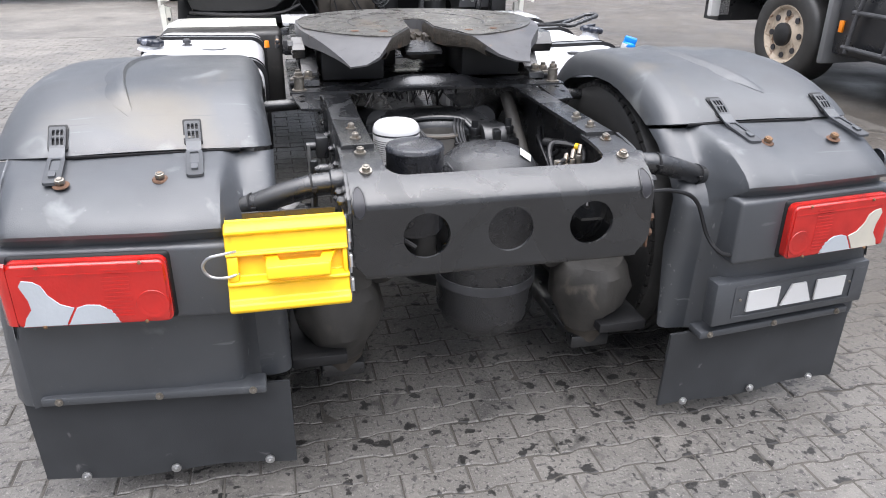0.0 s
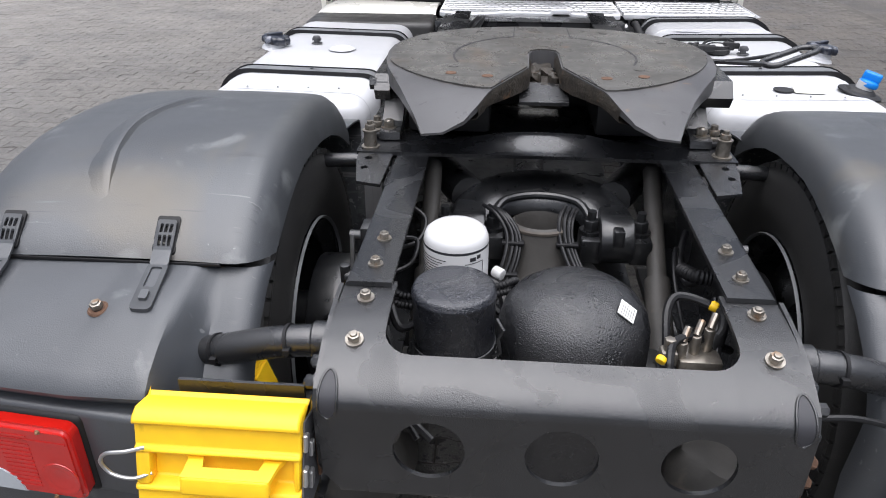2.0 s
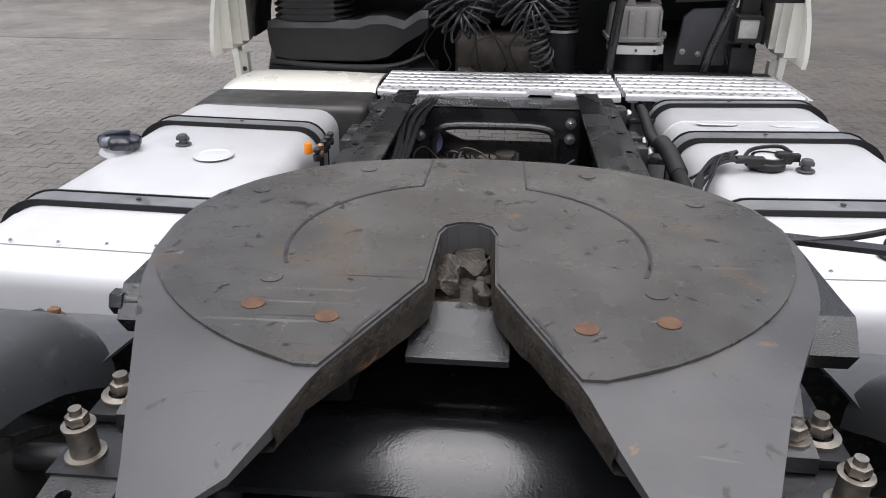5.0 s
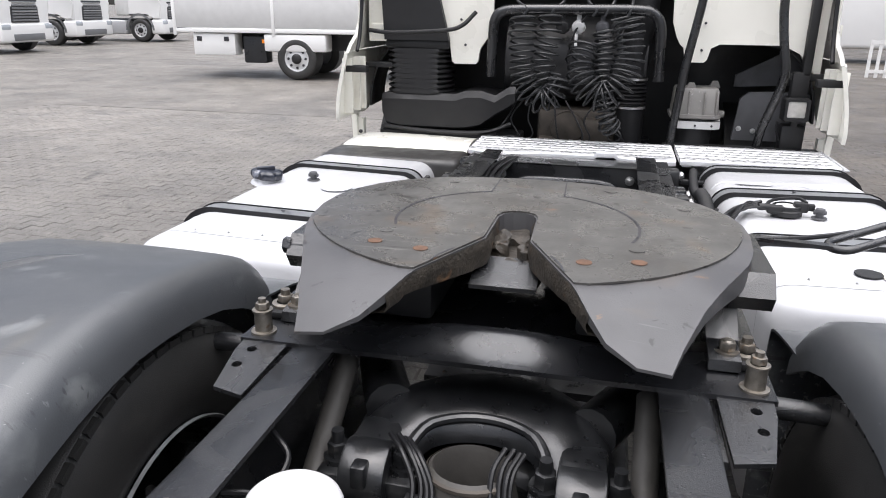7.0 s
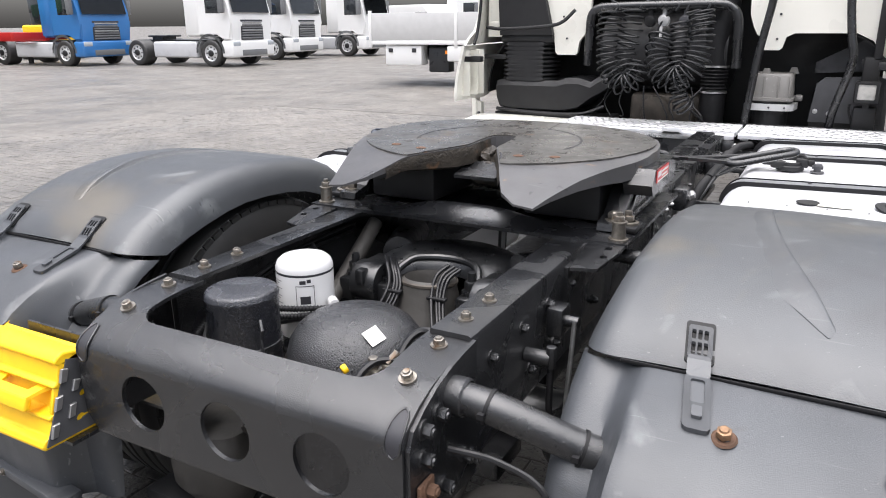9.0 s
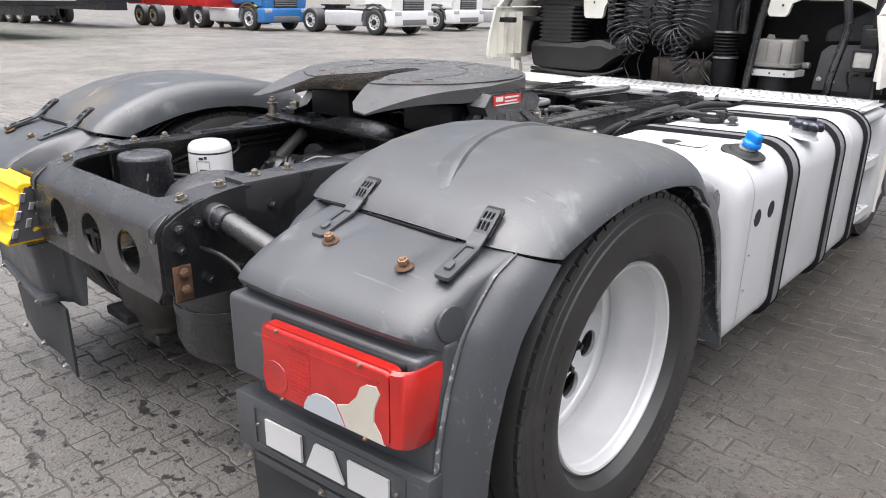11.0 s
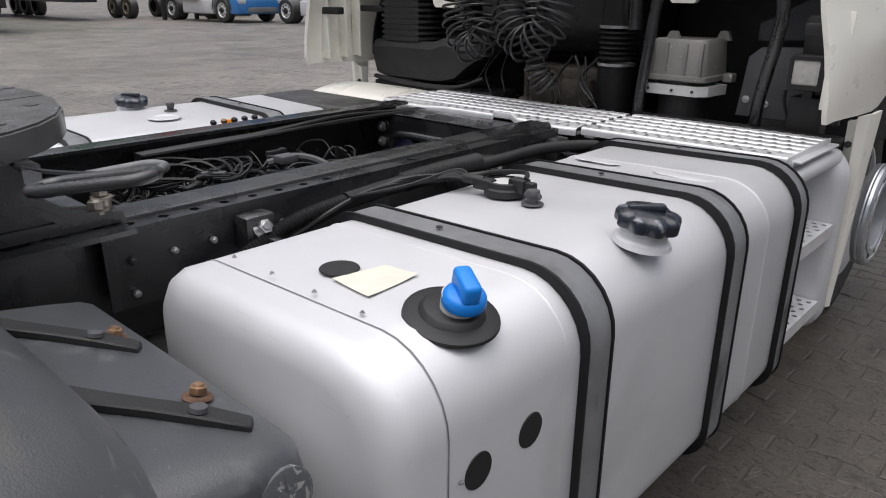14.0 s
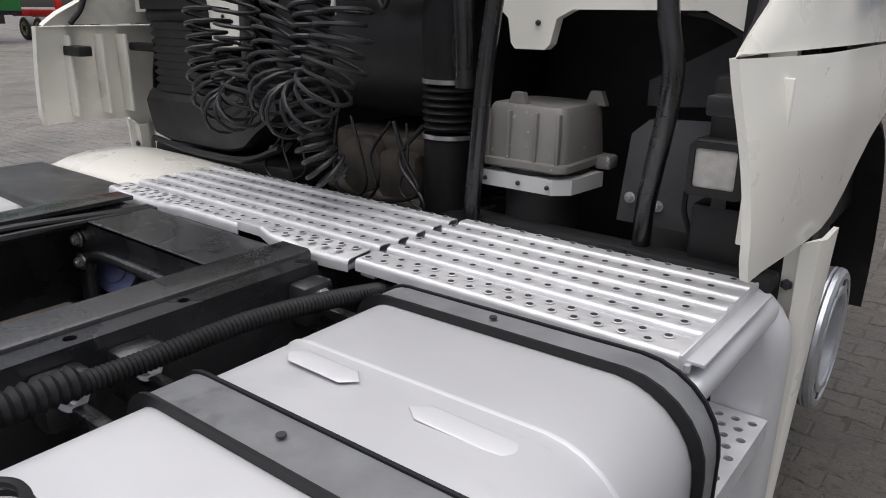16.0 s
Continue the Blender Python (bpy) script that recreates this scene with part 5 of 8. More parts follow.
# dark parts between frame and wheels
for s in (-1, 1):
    bm = B()
    box(bm, min(s * 0.41, s * 0.575), max(s * 0.41, s * 0.575), -0.42, 0.85, 0.30, 0.335, bev=0.006)
    part("spring_shield", bm, DARK, truck, "dark shield beside the spring beam")
    bm = B()
    lathe(bm, [(0, -0.09), (0.06, -0.088), (0.078, -0.07), (0.082, -0.01), (0.090, -0.006), (0.090, 0.006), (0.082, 0.01), (0.078, 0.06), (0.05, 0.085), (0, 0.088)], (s * 0.49, 0.02, 0.56), (0, 1, 0.25), 30)
    part("brake_chamber", bm, FRAME, truck, "black brake chamber beside the axle")
    bm = B()
    tube(bm, [(s * 0.39, 0.37, 0.925), (s * 0.62, 0.37, 0.915)], 0.021, 16)
    part("stay_tube", bm, FRAME, truck, "black stay tube from the frame to the mudguard")
    bm = B()
    box(bm, min(s * 0.405, s * 0.445), max(s * 0.405, s * 0.445), -0.03, 0.03, 0.83, 0.90, bev=0.006)
    cyl(bm, (s * 0.445, 0.0, 0.865), (s * 0.475, 0.0, 0.865), 0.014, seg=12)
    valve = part("levelling_valve", bm, FRAME, truck, "black levelling valve with its rod on the frame side")
    bm = B()
    cyl(bm, (s * 0.468, -0.01, 0.872), (s * 0.468, -0.06, 0.62), 0.006, seg=8)
    part("valve_rod", bm, STEEL, valve)
    bm = B()
    cyl(bm, (s * 0.40, -0.14, 0.83), (s * 0.46, -0.14, 0.83), 0.017, seg=12, bev=0.002)
    cyl(bm, (s * 0.46, -0.14, 0.81), (s * 0.46, -0.14, 0.86), 0.012, seg=8, bev=0.002)
    part("pipe_fitting", bm, FRAME, truck)
    bm = B()
    tube(bm, smooth_path([(s * 0.46, -0.14, 0.81), (s * 0.465, -0.15, 0.70), (s * 0.48, -0.08, 0.62), (s * 0.49, -0.06, 0.58)], 6), 0.008, 8)
    part("brake_hose", bm, HOSE, truck)
bm = B()
cyl(bm, (0.304, -0.333, 0.917), (0.318, -0.341, 0.914), 0.0105, seg=14, bev=0.003)
part("yellow_cap", bm, YELLOW, truck, "small yellow plastic cap")
bm = B()
tube(bm, smooth_path([(0.318, -0.341, 0.914), (0.328, -0.352, 0.905), (0.324, -0.372, 0.885), (0.308, -0.392, 0.872)], 5), 0.010, 10)
cyl(bm, (0.312, -0.385, 0.875), (0.292, -0.405, 0.862), 0.018, seg=14, bev=0.003)
part("hose_elbow", bm, DARK, truck, "black push-in elbow on the air hose")
bm = B()
cyl(bm, (0.178, -0.512, 0.905), (0.184, -0.503, 0.910), 0.0095, seg=14, bev=0.003)
part("yellow_cap", bm, YELLOW, truck, "small yellow plastic cap")
bm = B()
box(bm, 0.205, 0.235, -0.505, -0.475, 0.785, 0.815, bev=0.005)
cyl(bm, (0.22, -0.49, 0.81), (0.22, -0.49, 0.838), 0.011, seg=6, bev=0.002)
for k in range(3):
    x = 0.245 + 0.026 * k
    cyl(bm, (x, -0.48 + 0.012 * k, 0.79), (x, -0.48 + 0.012 * k, 0.825 + 0.008 * k), 0.010, seg=12, bev=0.002)
    cyl(bm, (x, -0.48 + 0.012 * k, 0.825 + 0.008 * k), (x + 0.012, -0.46 + 0.012 * k, 0.845 + 0.008 * k), 0.007, seg=10)
box(bm, 0.24, 0.32, -0.50, -0.44, 0.765, 0.795, bev=0.006)
part("brass_valve", bm, ZINC, truck, "small brass valve block with fittings").data.transform(Matrix.Translation((-0.012, 0.040, 0.075)))
bm = B()
box(bm, -0.317, 0.317, -0.20, -0.12, 0.60, 0.66, bev=0.01)
part("cross_tube", bm, FRAME, truck, "black cross tube of the chassis")
bm = B()
box(bm, -0.30, 0.30, -0.05, 0.12, 0.40, 0.46, bev=0.015)
part("lower_cross_beam", bm, FRAME, truck, "black lower cross beam")

# -- mounting plate of the fifth wheel
bm = B()
rows = []
for i in range(49):
    y = 0.275 + 0.65 * i / 48
    row = []
    for j in range(25):
        x = -0.508 + 1.016 * j / 24
        k = max(0.0, 1 - (abs(x) / 0.31) ** 4) if abs(x) < 0.31 else 0.0
        bead = math.exp(-(x / 0.19) ** 4) * math.exp(-((y - 0.375) / 0.055) ** 2) * 0.032 - k * math.exp(-((y - 0.53) / 0.07) ** 2) * 0.05
        row.append((x, y, 0.982 + bead))
    rows.append(row)
shell(bm, rows, 0.010)
mount = part("mounting_plate", bm, GLOSS, truck, "glossy black mounting plate under the fifth wheel")
for s in (-1, 1):
    for x, y in ((0.474, 0.312), (0.415, 0.905)):
        bm = B()
        lathe(bm, [(0.026, 0.0), (0.026, 0.004), (0.0185, 0.005), (0.0175, 0.045), (0.021, 0.046), (0.021, 0.050), (0.014, 0.051)], (s * x, y, 0.982), (0, 0, 1), 20)
        cyl(bm, (s * x, y, 1.033), (s * x, y, 1.047), 0.0145, seg=6, bev=0.002)
        cyl(bm, (s * x, y, 1.047), (s * x, y, 1.056), 0.008, seg=10)
        part("bushed_stud", bm, ZINC, mount)
    bm = B()
    side_box(bm, s, 0.425, 0.505, 0.37, 0.46, 0.984, 1.0, bev=0.006)
    part("rubber_pad", bm, RUBBER, mount)
    bm = B()
    lathe(bm, [(0.030, 0.0), (0.030, 0.006), (0.02, 0.008)], (s * 0.472, 0.415, 1.0), (0, 0, 1), 20)
    cyl(bm, (s * 0.472, 0.415, 1.007), (s * 0.472, 0.415, 1.024), 0.0165, seg=6, bev=0.002)
    cyl(bm, (s * 0.472, 0.415, 1.024), (s * 0.472, 0.415, 1.036), 0.010, seg=10)
    part("pad_nut", bm, ZINC, mount)
    # gusset bracket between plate and rail
    bm = B()
    plate(bm, [(0.405, 0.30), (0.502, 0.295), (0.500, 0.235), (0.478, 0.115), (0.415, 0.10)], [ring_loop(0.471, 0.190, 0.010, 14), ring_loop(0.468, 0.245, 0.010, 14)],
          lambda u, v, w: (s * u, v, 0.952 + 0.10 * (v - 0.10) + w), 0.008)
    side_box(bm, s, 0.390, 0.408, 0.11, 0.30, 0.86, 0.955)
    part("gusset_bracket", bm, FRAME, mount, smooth=0)
    # pedestal cheek under the coupling plate
    bm = B()
    plate(bm, [(0.36, 0.986), (0.93, 0.986), (0.925, 1.006), (0.84, 1.022), (0.745, 1.085), (0.70, 1.105), (0.55, 1.105), (0.50, 1.085), (0.43, 1.02), (0.365, 1.006)], [], lambda u, v, w: (s * (0.400 + w), u, v), 0.058)
    cheek = part("pedestal_cheek", bm, FRAME, mount, smooth=0)
    bm = B()
    plate(bm, [(0.44, 1.004), (0.835, 1.004), (0.735, 1.072), (0.545, 1.072)], [[(0.475, 1.012), (0.555, 1.062), (0.725, 1.062), (0.80, 1.012)]], lambda u, v, w: (s * (0.457 + w), u, v), 0.008)
    part("cheek_rib", bm, FRAME, cheek, smooth=0)
    for y in (0.885, 0.40):
        bolt(cheek, (s * 0.435, y, 1.010), (0, 0, 1), r=0.016, h=0.018)
    bm = B()
    side_box(bm, s, 0.15, 0.384, 0.44, 0.80, 0.986, 1.095, bev=0.012)
    side_box(bm, s, 0.06, 0.16, 0.72, 0.84, 0.986, 1.10, bev=0.012)
    part("pedestal_block", bm, DARK, mount)

# -- fifth wheel coupling plate
OUT = [(0.105, 0.316), (0.175, 0.336), (0.30, 0.378), (0.40, 0.412), (0.465, 0.435), (0.52, 0.452), (0.60, 0.468), (0.70, 0.475), (0.78, 0.468), (0.85, 0.448), (0.92, 0.405), (0.98, 0.345), (1.03, 0.262), (1.06, 0.16), (1.072, 0.05)]
INN = [(0.105, 0.262), (0.150, 0.212), (0.214, 0.182), (0.34, 0.128), (0.53, 0.047), (0.70, 0.043), (0.728, 0.034), (0.742, 0.015), (0.745, 0.0), (1.072, 0.0)]


def plate_z(x, y):
    r = math.hypot(x * 0.885, (y - 0.745) * 0.9)
    return 1.104 - max(0.0, r - 0.433) * 0.30


def taper(y):
    return 0.12 + 0.88 * min(1.0, max(0.0, (y - 0.11) / 0.36))


def coupling(bm, keep, dz0, dz1, inset=0.0):
    ys = sorted({y for y, _ in OUT} | {y for y, _ in INN} | {0.245, 0.275, 0.37, 0.43, 0.49, 0.56, 0.65, 0.735})
    for s in (-1, 1):
        top, low = [], []
        for y in ys:
            xo, xi = interp(OUT, y)[0], interp(INN, y)[0]
            if s > 0:
                xo *= 1.0 + 0.055 * min(1.0, max(0.0, (y - 0.3) / 0.25))
            if keep:
                lim = (0.430 ** 2 - ((y - 0.745) * 0.9) ** 2) / 0.783
                if lim <= 0 or math.sqrt(lim) < xi + 0.01:
                    continue
                xo = min(xo - inset, math.sqrt(lim))
                xi = xi + (0.004 if xi > 0 else 0)
            n = 12
            row = [(xi + (xo - xi) * k / n) for k in range(n + 1)]
            top.append([(s * x, y, plate_z(x, y) + dz1) for x in row])
            low.append([(s * x, y, plate_z(x, y) + dz0 * (taper(y) if dz0 < 0 else 1.0)) for x in row])
        a, b = grid(bm, top), grid(bm, low)
        loop_t = [r[0] for r in a] + a[-1][1:] + [r[-1] for r in reversed(a[:-1])] + a[0][-2:0:-1]
        loop_b = [r[0] for r in b] + b[-1][1:] + [r[-1] for r in reversed(b[:-1])] + b[0][-2:0:-1]
        for k in range(len(loop_t)):
            j = (k + 1) % len(loop_t)
            bm.faces.new((loop_t[k], loop_t[j], loop_b[j], loop_b[k]))
    bmesh.ops.remove_doubles(bm, verts=bm.verts, dist=0.0004)
    dead = [f for f in bm.faces if all(abs(v.co.x) < 1e-4 for v in f.verts)]
    bmesh.ops.delete(bm, geom=dead, context="FACES")
    return bm


lugs = []
fifth = part("fifth_wheel", coupling(B(), False, -0.046, 0.0), SKID, truck, "dark grey cast fifth wheel coupling plate, greasy and worn", smooth=25)
part("wear_plate", coupling(B(), True, 0.0, 0.004, 0.012), WHEELTOP, fifth, "greasy dark steel wear plate with rust spots", smooth=25)
for s in (-1, 1):
    bm = B()
    rows = []
    for i in range(25):
        y = 0.214 + 0.486 * i / 24
        x = interp(INN, y)[0] - 0.001
        zt = plate_z(x, y)
        wob = [0.006 * noise.noise(Vector((y * 38, 7.3 * j, s))) for j in range(4)]
        rows.append([(s * x, y, zt - 0.003), (s * (x - 0.005 + wob[1]), y, zt - 0.022 + wob[0]), (s * (x + wob[2]), y, zt - 0.058 * (0.35 + 0.65 * taper(y))), (s * (x + 0.03), y, zt - 0.068 * (0.35 + 0.65 * taper(y)))])
    grid(bm, rows)
    part("throat_wall", bm, GREASE, fifth, "rough rusty greased wall of the coupling throat")
bm = B()
box(bm, -0.06, 0.06, 0.56, 0.75, 0.98, 1.045, bev=0.01)
box(bm, -0.045, -0.012, 0.60, 0.68, 1.03, 1.075, bev=0.008)
box(bm, 0.015, 0.04, 0.575, 0.625, 1.04, 1.07, bev=0.008)
cyl(bm, (0.0, 0.70, 0.98), (0.0, 0.70, 1.06), 0.036, seg=20)
bmesh.ops.subdivide_edges(bm, edges=list(bm.edges), cuts=3, use_grid_fill=True)
for v in bm.verts:
    v.co += Vector((noise.noise(v.co * 60), noise.noise(v.co * 55 + Vector((9, 0, 0))), noise.noise(v.co * 50 + Vector((0, 7, 0))))) * 0.013
part("locking_jaw", bm, GREASE, fifth, "grease-caked locking jaw")
bm = B()
rows = [[(x, y, 1.045 - 0.02 * (0.56 - y) / 0.1) for x in (-0.07, 0.0, 0.07)] for y in (0.46, 0.49, 0.53, 0.58)]
shell(bm, rows, 0.01)
part("throat_ramp", bm, FRAME, fifth)


def arc_seam(bm, pts, w=0.0032, up=0.0048):
    rows = []
    pts = [Vector((x, y, 0)) for x, y in pts]
    for i, p in enumerate(pts):
        d = (pts[min(i + 1, len(pts) - 1)] - pts[max(i - 1, 0)]).normalized()
        nrm = Vector((-d.y, d.x, 0))
        rows.append([(p + nrm * w * e) + Vector((0, 0, plate_z(p.x, p.y) + up)) for e in (-1, 1)])
    shell(bm, rows, 0.0006)


for s in (-1, 1):
    bm = B()
    arc_seam(bm, [(s * 0.27 * math.sin(radians(a)), 0.655 + 0.27 * math.cos(radians(a))) for a in range(20, 112, 6)])
    arc_seam(bm, [(s * 0.092, 0.905), (s * 0.090, 0.98), (s * 0.088, 1.064)], 0.0018)
    arc_seam(bm, [(s * 0.128, 0.352), (s * 0.118, 0.39), (s * 0.098, 0.435)], 0.0022)
    part("plate_groove", bm, INK_SHADE, fifth)
    for x, y in ((0.162, 0.412), (0.265, 0.437), (0.262, 0.515), (0.205, 0.99), (0.375, 0.86)):
        bm = B()
        lathe(bm, [(0.0155, 0.0), (0.0155, 0.0012), (0.0135, 0.0014), (0, 0.0012)], (s * x, y, plate_z(x, y) + 0.0042), (0, 0, 1), 22)
        part("rivet_spot", bm, RUST if y < 0.45 else WHEELTOP, fifth)
    # side lug of the plate
    bm = B()
    plate(bm, [(0.455, 1.10), (0.49, 1.140), (0.73, 1.140), (0.775, 1.10), (0.755, 1.068), (0.475, 1.068)], [], lambda u, v, w: (s * (0.440 + w), u, v), 0.080 if s > 0 else 0.045)
    lugs.append(part("bearing_lug", bm, FRAME, fifth, smooth=0))
bm = B()
cyl(bm, (-0.455, 0.53, 1.05), (-0.490, 0.53, 1.05), 0.012, seg=12)
cyl(bm, (-0.490, 0.53, 1.05), (-0.510, 0.53, 1.05), 0.019, seg=6, bev=0.002)
part("side_bolt", bm, FRAME, fifth)
bm = B()
box(bm, 0.4535, 0.4555, -0.002, 0.150, -0.018, 0.016)
tag = part("warning_sticker", bm, REDTAG, fifth, "red sticker with pale unreadable print", smooth=0)
tag.matrix_local = Matrix.Translation((0.0672, 0.500, 1.118))
for y0, y1, z0, z1 in ((0.01, 0.05, -0.004, 0.012), (0.06, 0.14, 0.004, 0.010), (0.06, 0.13, -0.008, -0.003), (0.01, 0.14, -0.017, -0.013)):
    bm = B()
    box(bm, 0.4554, 0.4562, y0, y1, z0, z1)
    p = part("print_bar", bm, LABEL, tag, smooth=0)
# release handle: a rod ending in a loop
bm = B()
plate(bm, [(0.36, 0.755), (0.52, 0.745), (0.672, 0.700), (0.682, 0.722), (0.53, 0.771), (0.36, 0.781)], [], lambda u, v, w: (u, v, 1.122 + 0.010 * (u - 0.36) / 0.3 + w), 0.009)
release = part("release_handle", bm, FRAME, fifth, "black steel release handle with a loop", smooth=0)
bm = B()
turn = radians(31)
tube(bm, [(0.760 + u * math.cos(turn) - v * math.sin(turn), 0.763 + u * math.sin(turn) + v * math.cos(turn), 1.150 + 0.16 * u)
          for u, v in (lambda q: q + q[:1])(round_rect(-0.098, 0.098, -0.030, 0.030, 0.029, 6))], 0.0095, 12)
part("handle_loop", bm, FRAME, release)
bm = B()
tube(bm, smooth_path([(0.50, 0.745, 1.130), (0.60, 0.752, 1.138), (0.68, 0.775, 1.144), (0.74, 0.80, 1.150)], 6), 0.006, 8)
part("locking_wire", bm, HOSE, release)
bm = B()
tube(bm, [(x, y, 1.048 + 0.02 * (y - 0.9)) for x, y in (lambda q: q + q[:1])(round_rect(0.300, 0.372, 0.80, 1.075, 0.034, 6))], 0.0105, 12)
pull = part("pull_loop", bm, STRAP, fifth, "long grey steel pull loop behind the coupling plate")
bm = B()
for y in (0.93, 0.99):
    tube(bm, smooth_path([(0.25, y - 0.05, 1.03), (0.30, y, 1.04), (0.34, y + 0.01, 1.045)], 5), 0.008, 8)
part("pull_rod", bm, FRAME, truck, "black rod of the pull loop")

# the coupling plate sits on its bearings, tipped a little
lift = Matrix.Identity(4)
lift[0][0], lift[1][1], lift[1][3] = 0.98, 0.87, 0.363 - 0.395 * 0.87
lift[2][1], lift[2][3] = 0.037 * 0.87, 0.060 - 0.037 * 0.395 * 0.87
fixed = {tag, release, pull, *tag.children, *release.children, *lugs}
for o in (fifth, *fifth.children_recursive):
    if o not in fixed:
        o.data.transform(lift)

# -- chassis between the fifth wheel and the cab: cross member, wiring, hoses
bm = B()
plate(bm, [(-0.32, 0.955), (0.32, 0.955), (0.32, 0.70), (0.255, 0.70), (0.235, 0.84), (0.19, 0.885), (-0.19, 0.885), (-0.235, 0.84), (-0.255, 0.70), (-0.32, 0.70)], [],
      lambda u, v, w: (u, 2.30 + w, v), 0.012)
box(bm, -0.32, 0.32, 2.30, 2.47, 0.944, 0.956, bev=0.004)
cross = part("cross_member", bm, FRAME, truck, "black pressed steel chassis cross member", smooth=0)
bm = B()
tube(bm, smooth_path([(-0.235, 2.292, 0.72), (-0.23, 2.29, 0.83), (-0.185, 2.29, 0.878), (0, 2.29, 0.885), (0.185, 2.29, 0.878), (0.23, 2.29, 0.83), (0.235, 2.292, 0.72)], 6), 0.014, 10)
part("rolled_edge", bm, FRAME, cross)
for s in (-1, 1):
    for z in (0.90, 0.84):
        bolt(cross, (s * 0.285, 2.295, z), (0, -1, 0), r=0.014, h=0.012, material=STEEL)
bm = B()
cyl(bm, (-0.295, 2.43, 0.760), (-0.262, 2.375, 0.795), 0.050, seg=28, bev=0.006)
cyl(bm, (-0.266, 2.382, 0.790), (-0.257, 2.366, 0.800), 0.057, seg=28, bev=0.003)
cyl(bm, (-0.259, 2.368, 0.798), (-0.253, 2.358, 0.805), 0.030, seg=20, bev=0.003)
part("violet_coupling", bm, PURPLE, truck, "violet rubber coupling on a shaft")
bm = B()
cyl(bm, (-0.25, 2.50, 0.77), (-0.10, 2.36, 0.74), 0.045, 0.05, seg=20)
box(bm, -0.20, 0.10, 2.08, 2.42, 0.66, 0.76, bev=0.025)
box(bm, -0.16, -0.06, 2.02, 2.2, 0.74, 0.80, bev=0.012)
cyl(bm, (-0.02, 2.15, 0.74), (-0.02, 2.15, 0.81), 0.035, seg=16, bev=0.005)
cyl(bm, (0.05, 2.3, 0.74), (0.05, 2.3, 0.78), 0.045, seg=16, bev=0.005)
part("gear_unit", bm, ENGINE, truck, "grimy gearbox unit between the rails")
# added dark sheet that stands for the shade below the rails
bm = B()
box(bm, -0.318, 0.318, 1.02, 3.3, 0.50, 0.53)
part("under_tray", bm, CAST, truck, "dark sheet for the shade between the chassis rails", smooth=0)
rnd = random.Random(5)
for k in range(84):     # loose wiring, gathered in a few strands
    hub = ((-0.16, 1.32), (0.02, 1.45), (-0.05, 1.66), (0.14, 1.25))[k % 4]
    x0, y0 = hub[0] + rnd.uniform(-0.10, 0.10), hub[1] + rnd.uniform(-0.16, 0.16)
    pts = [(x0, y0, 0.72)]
    a = rnd.uniform(0, 6.28)
    for q in range(7):
        a += rnd.uniform(-0.9, 0.9)
        x0 = min(0.27, max(-0.29, x0 + 0.075 * math.cos(a) + 0.10 * (hub[0] - x0)))
        y0 = min(1.95, max(1.0, y0 + 0.095 * math.sin(a) + 0.10 * (hub[1] - y0)))
        pts.append((x0, y0, rnd.uniform(0.80, 0.905)))
    bm = B()
    tube(bm, smooth_path(pts, 5), rnd.choice((0.0028, 0.0034, 0.0042, 0.006)), 6)
    part("cable", bm, HOSE, truck)
for k in range(9):      # plug connectors in the bundle
    bm = B()
    m = Matrix.Translation((rnd.uniform(-0.2, 0.15), rnd.uniform(1.3, 1.75), 0.895)) @ Matrix.Rotation(rnd.uniform(0, 3), 4, "Z")
    box(bm, -0.032, 0.032, -0.010, 0.010, -0.009, 0.009, bev=0.003, m=m)
    box(bm, 0.020, 0.042, -0.013, 0.013, -0.012, 0.012, bev=0.003, m=m)
    part("plug_connector", bm, DUSTY if k % 3 == 0 else DARK, truck)
for k in range(5):
    bm = B()
    r0 = 0.10 + 0.012 * k
    cx, cy = -0.12 + 0.012 * k, 1.32 + 0.01 * k
    tube(bm, [(cx + r0 * math.cos(2 * math.pi * q / 30), cy + 1.15 * r0 * math.sin(2 * math.pi * q / 30), 0.90 + 0.006 * k + 0.012 * math.sin(3 * 2 * math.pi * q / 30 + k)) for q in range(29)], 0.005, 6)
    part("cable_coil", bm, HOSE, truck)
for k in range(7):
    bm = B()
    x = -0.30 + 0.013 * (k % 4)
    tube(bm, smooth_path([(x, 1.3, 0.94 - 0.012 * (k // 4)), (x + 0.01, 1.7, 0.945), (x + 0.02 * math.sin(k), 2.1, 0.94 + 0.004 * k), (x + 0.03, 2.45, 0.95), (x + 0.02, 2.7, 0.94)], 6), 0.008, 8)
    part("cable", bm, HOSE, truck)
bm = B()
tube(bm, smooth_path([(0.02, 1.55, 0.925), (0.06, 1.62, 0.94), (0.12, 1.66, 0.93), (0.2, 1.68, 0.90)], 6), 0.012, 8)
box(bm, 0.03, 0.08, 1.56, 1.62, 0.925, 0.95, bev=0.006)
part("grey_connector", bm, DUSTY, truck, "grey cable connector")
# corrugated conduit along the rail
path = smooth_path([(0.50, 1.02, 0.80), (0.51, 1.18, 0.88), (0.52, 1.32, 0.925), (0.535, 1.55, 0.945), (0.54, 1.8, 0.95), (0.53, 2.0, 0.94), (0.54, 2.2, 0.945), (0.56, 2.4, 0.93), (0.58, 2.6, 0.90)], 12)
bm = B()
tube(bm, resample(path, 0.0042), 0.0165, 14, ribs=0.002)
part("corrugated_conduit", bm, RUBBER, truck, "black corrugated conduit along the chassis rail")
bm = B()
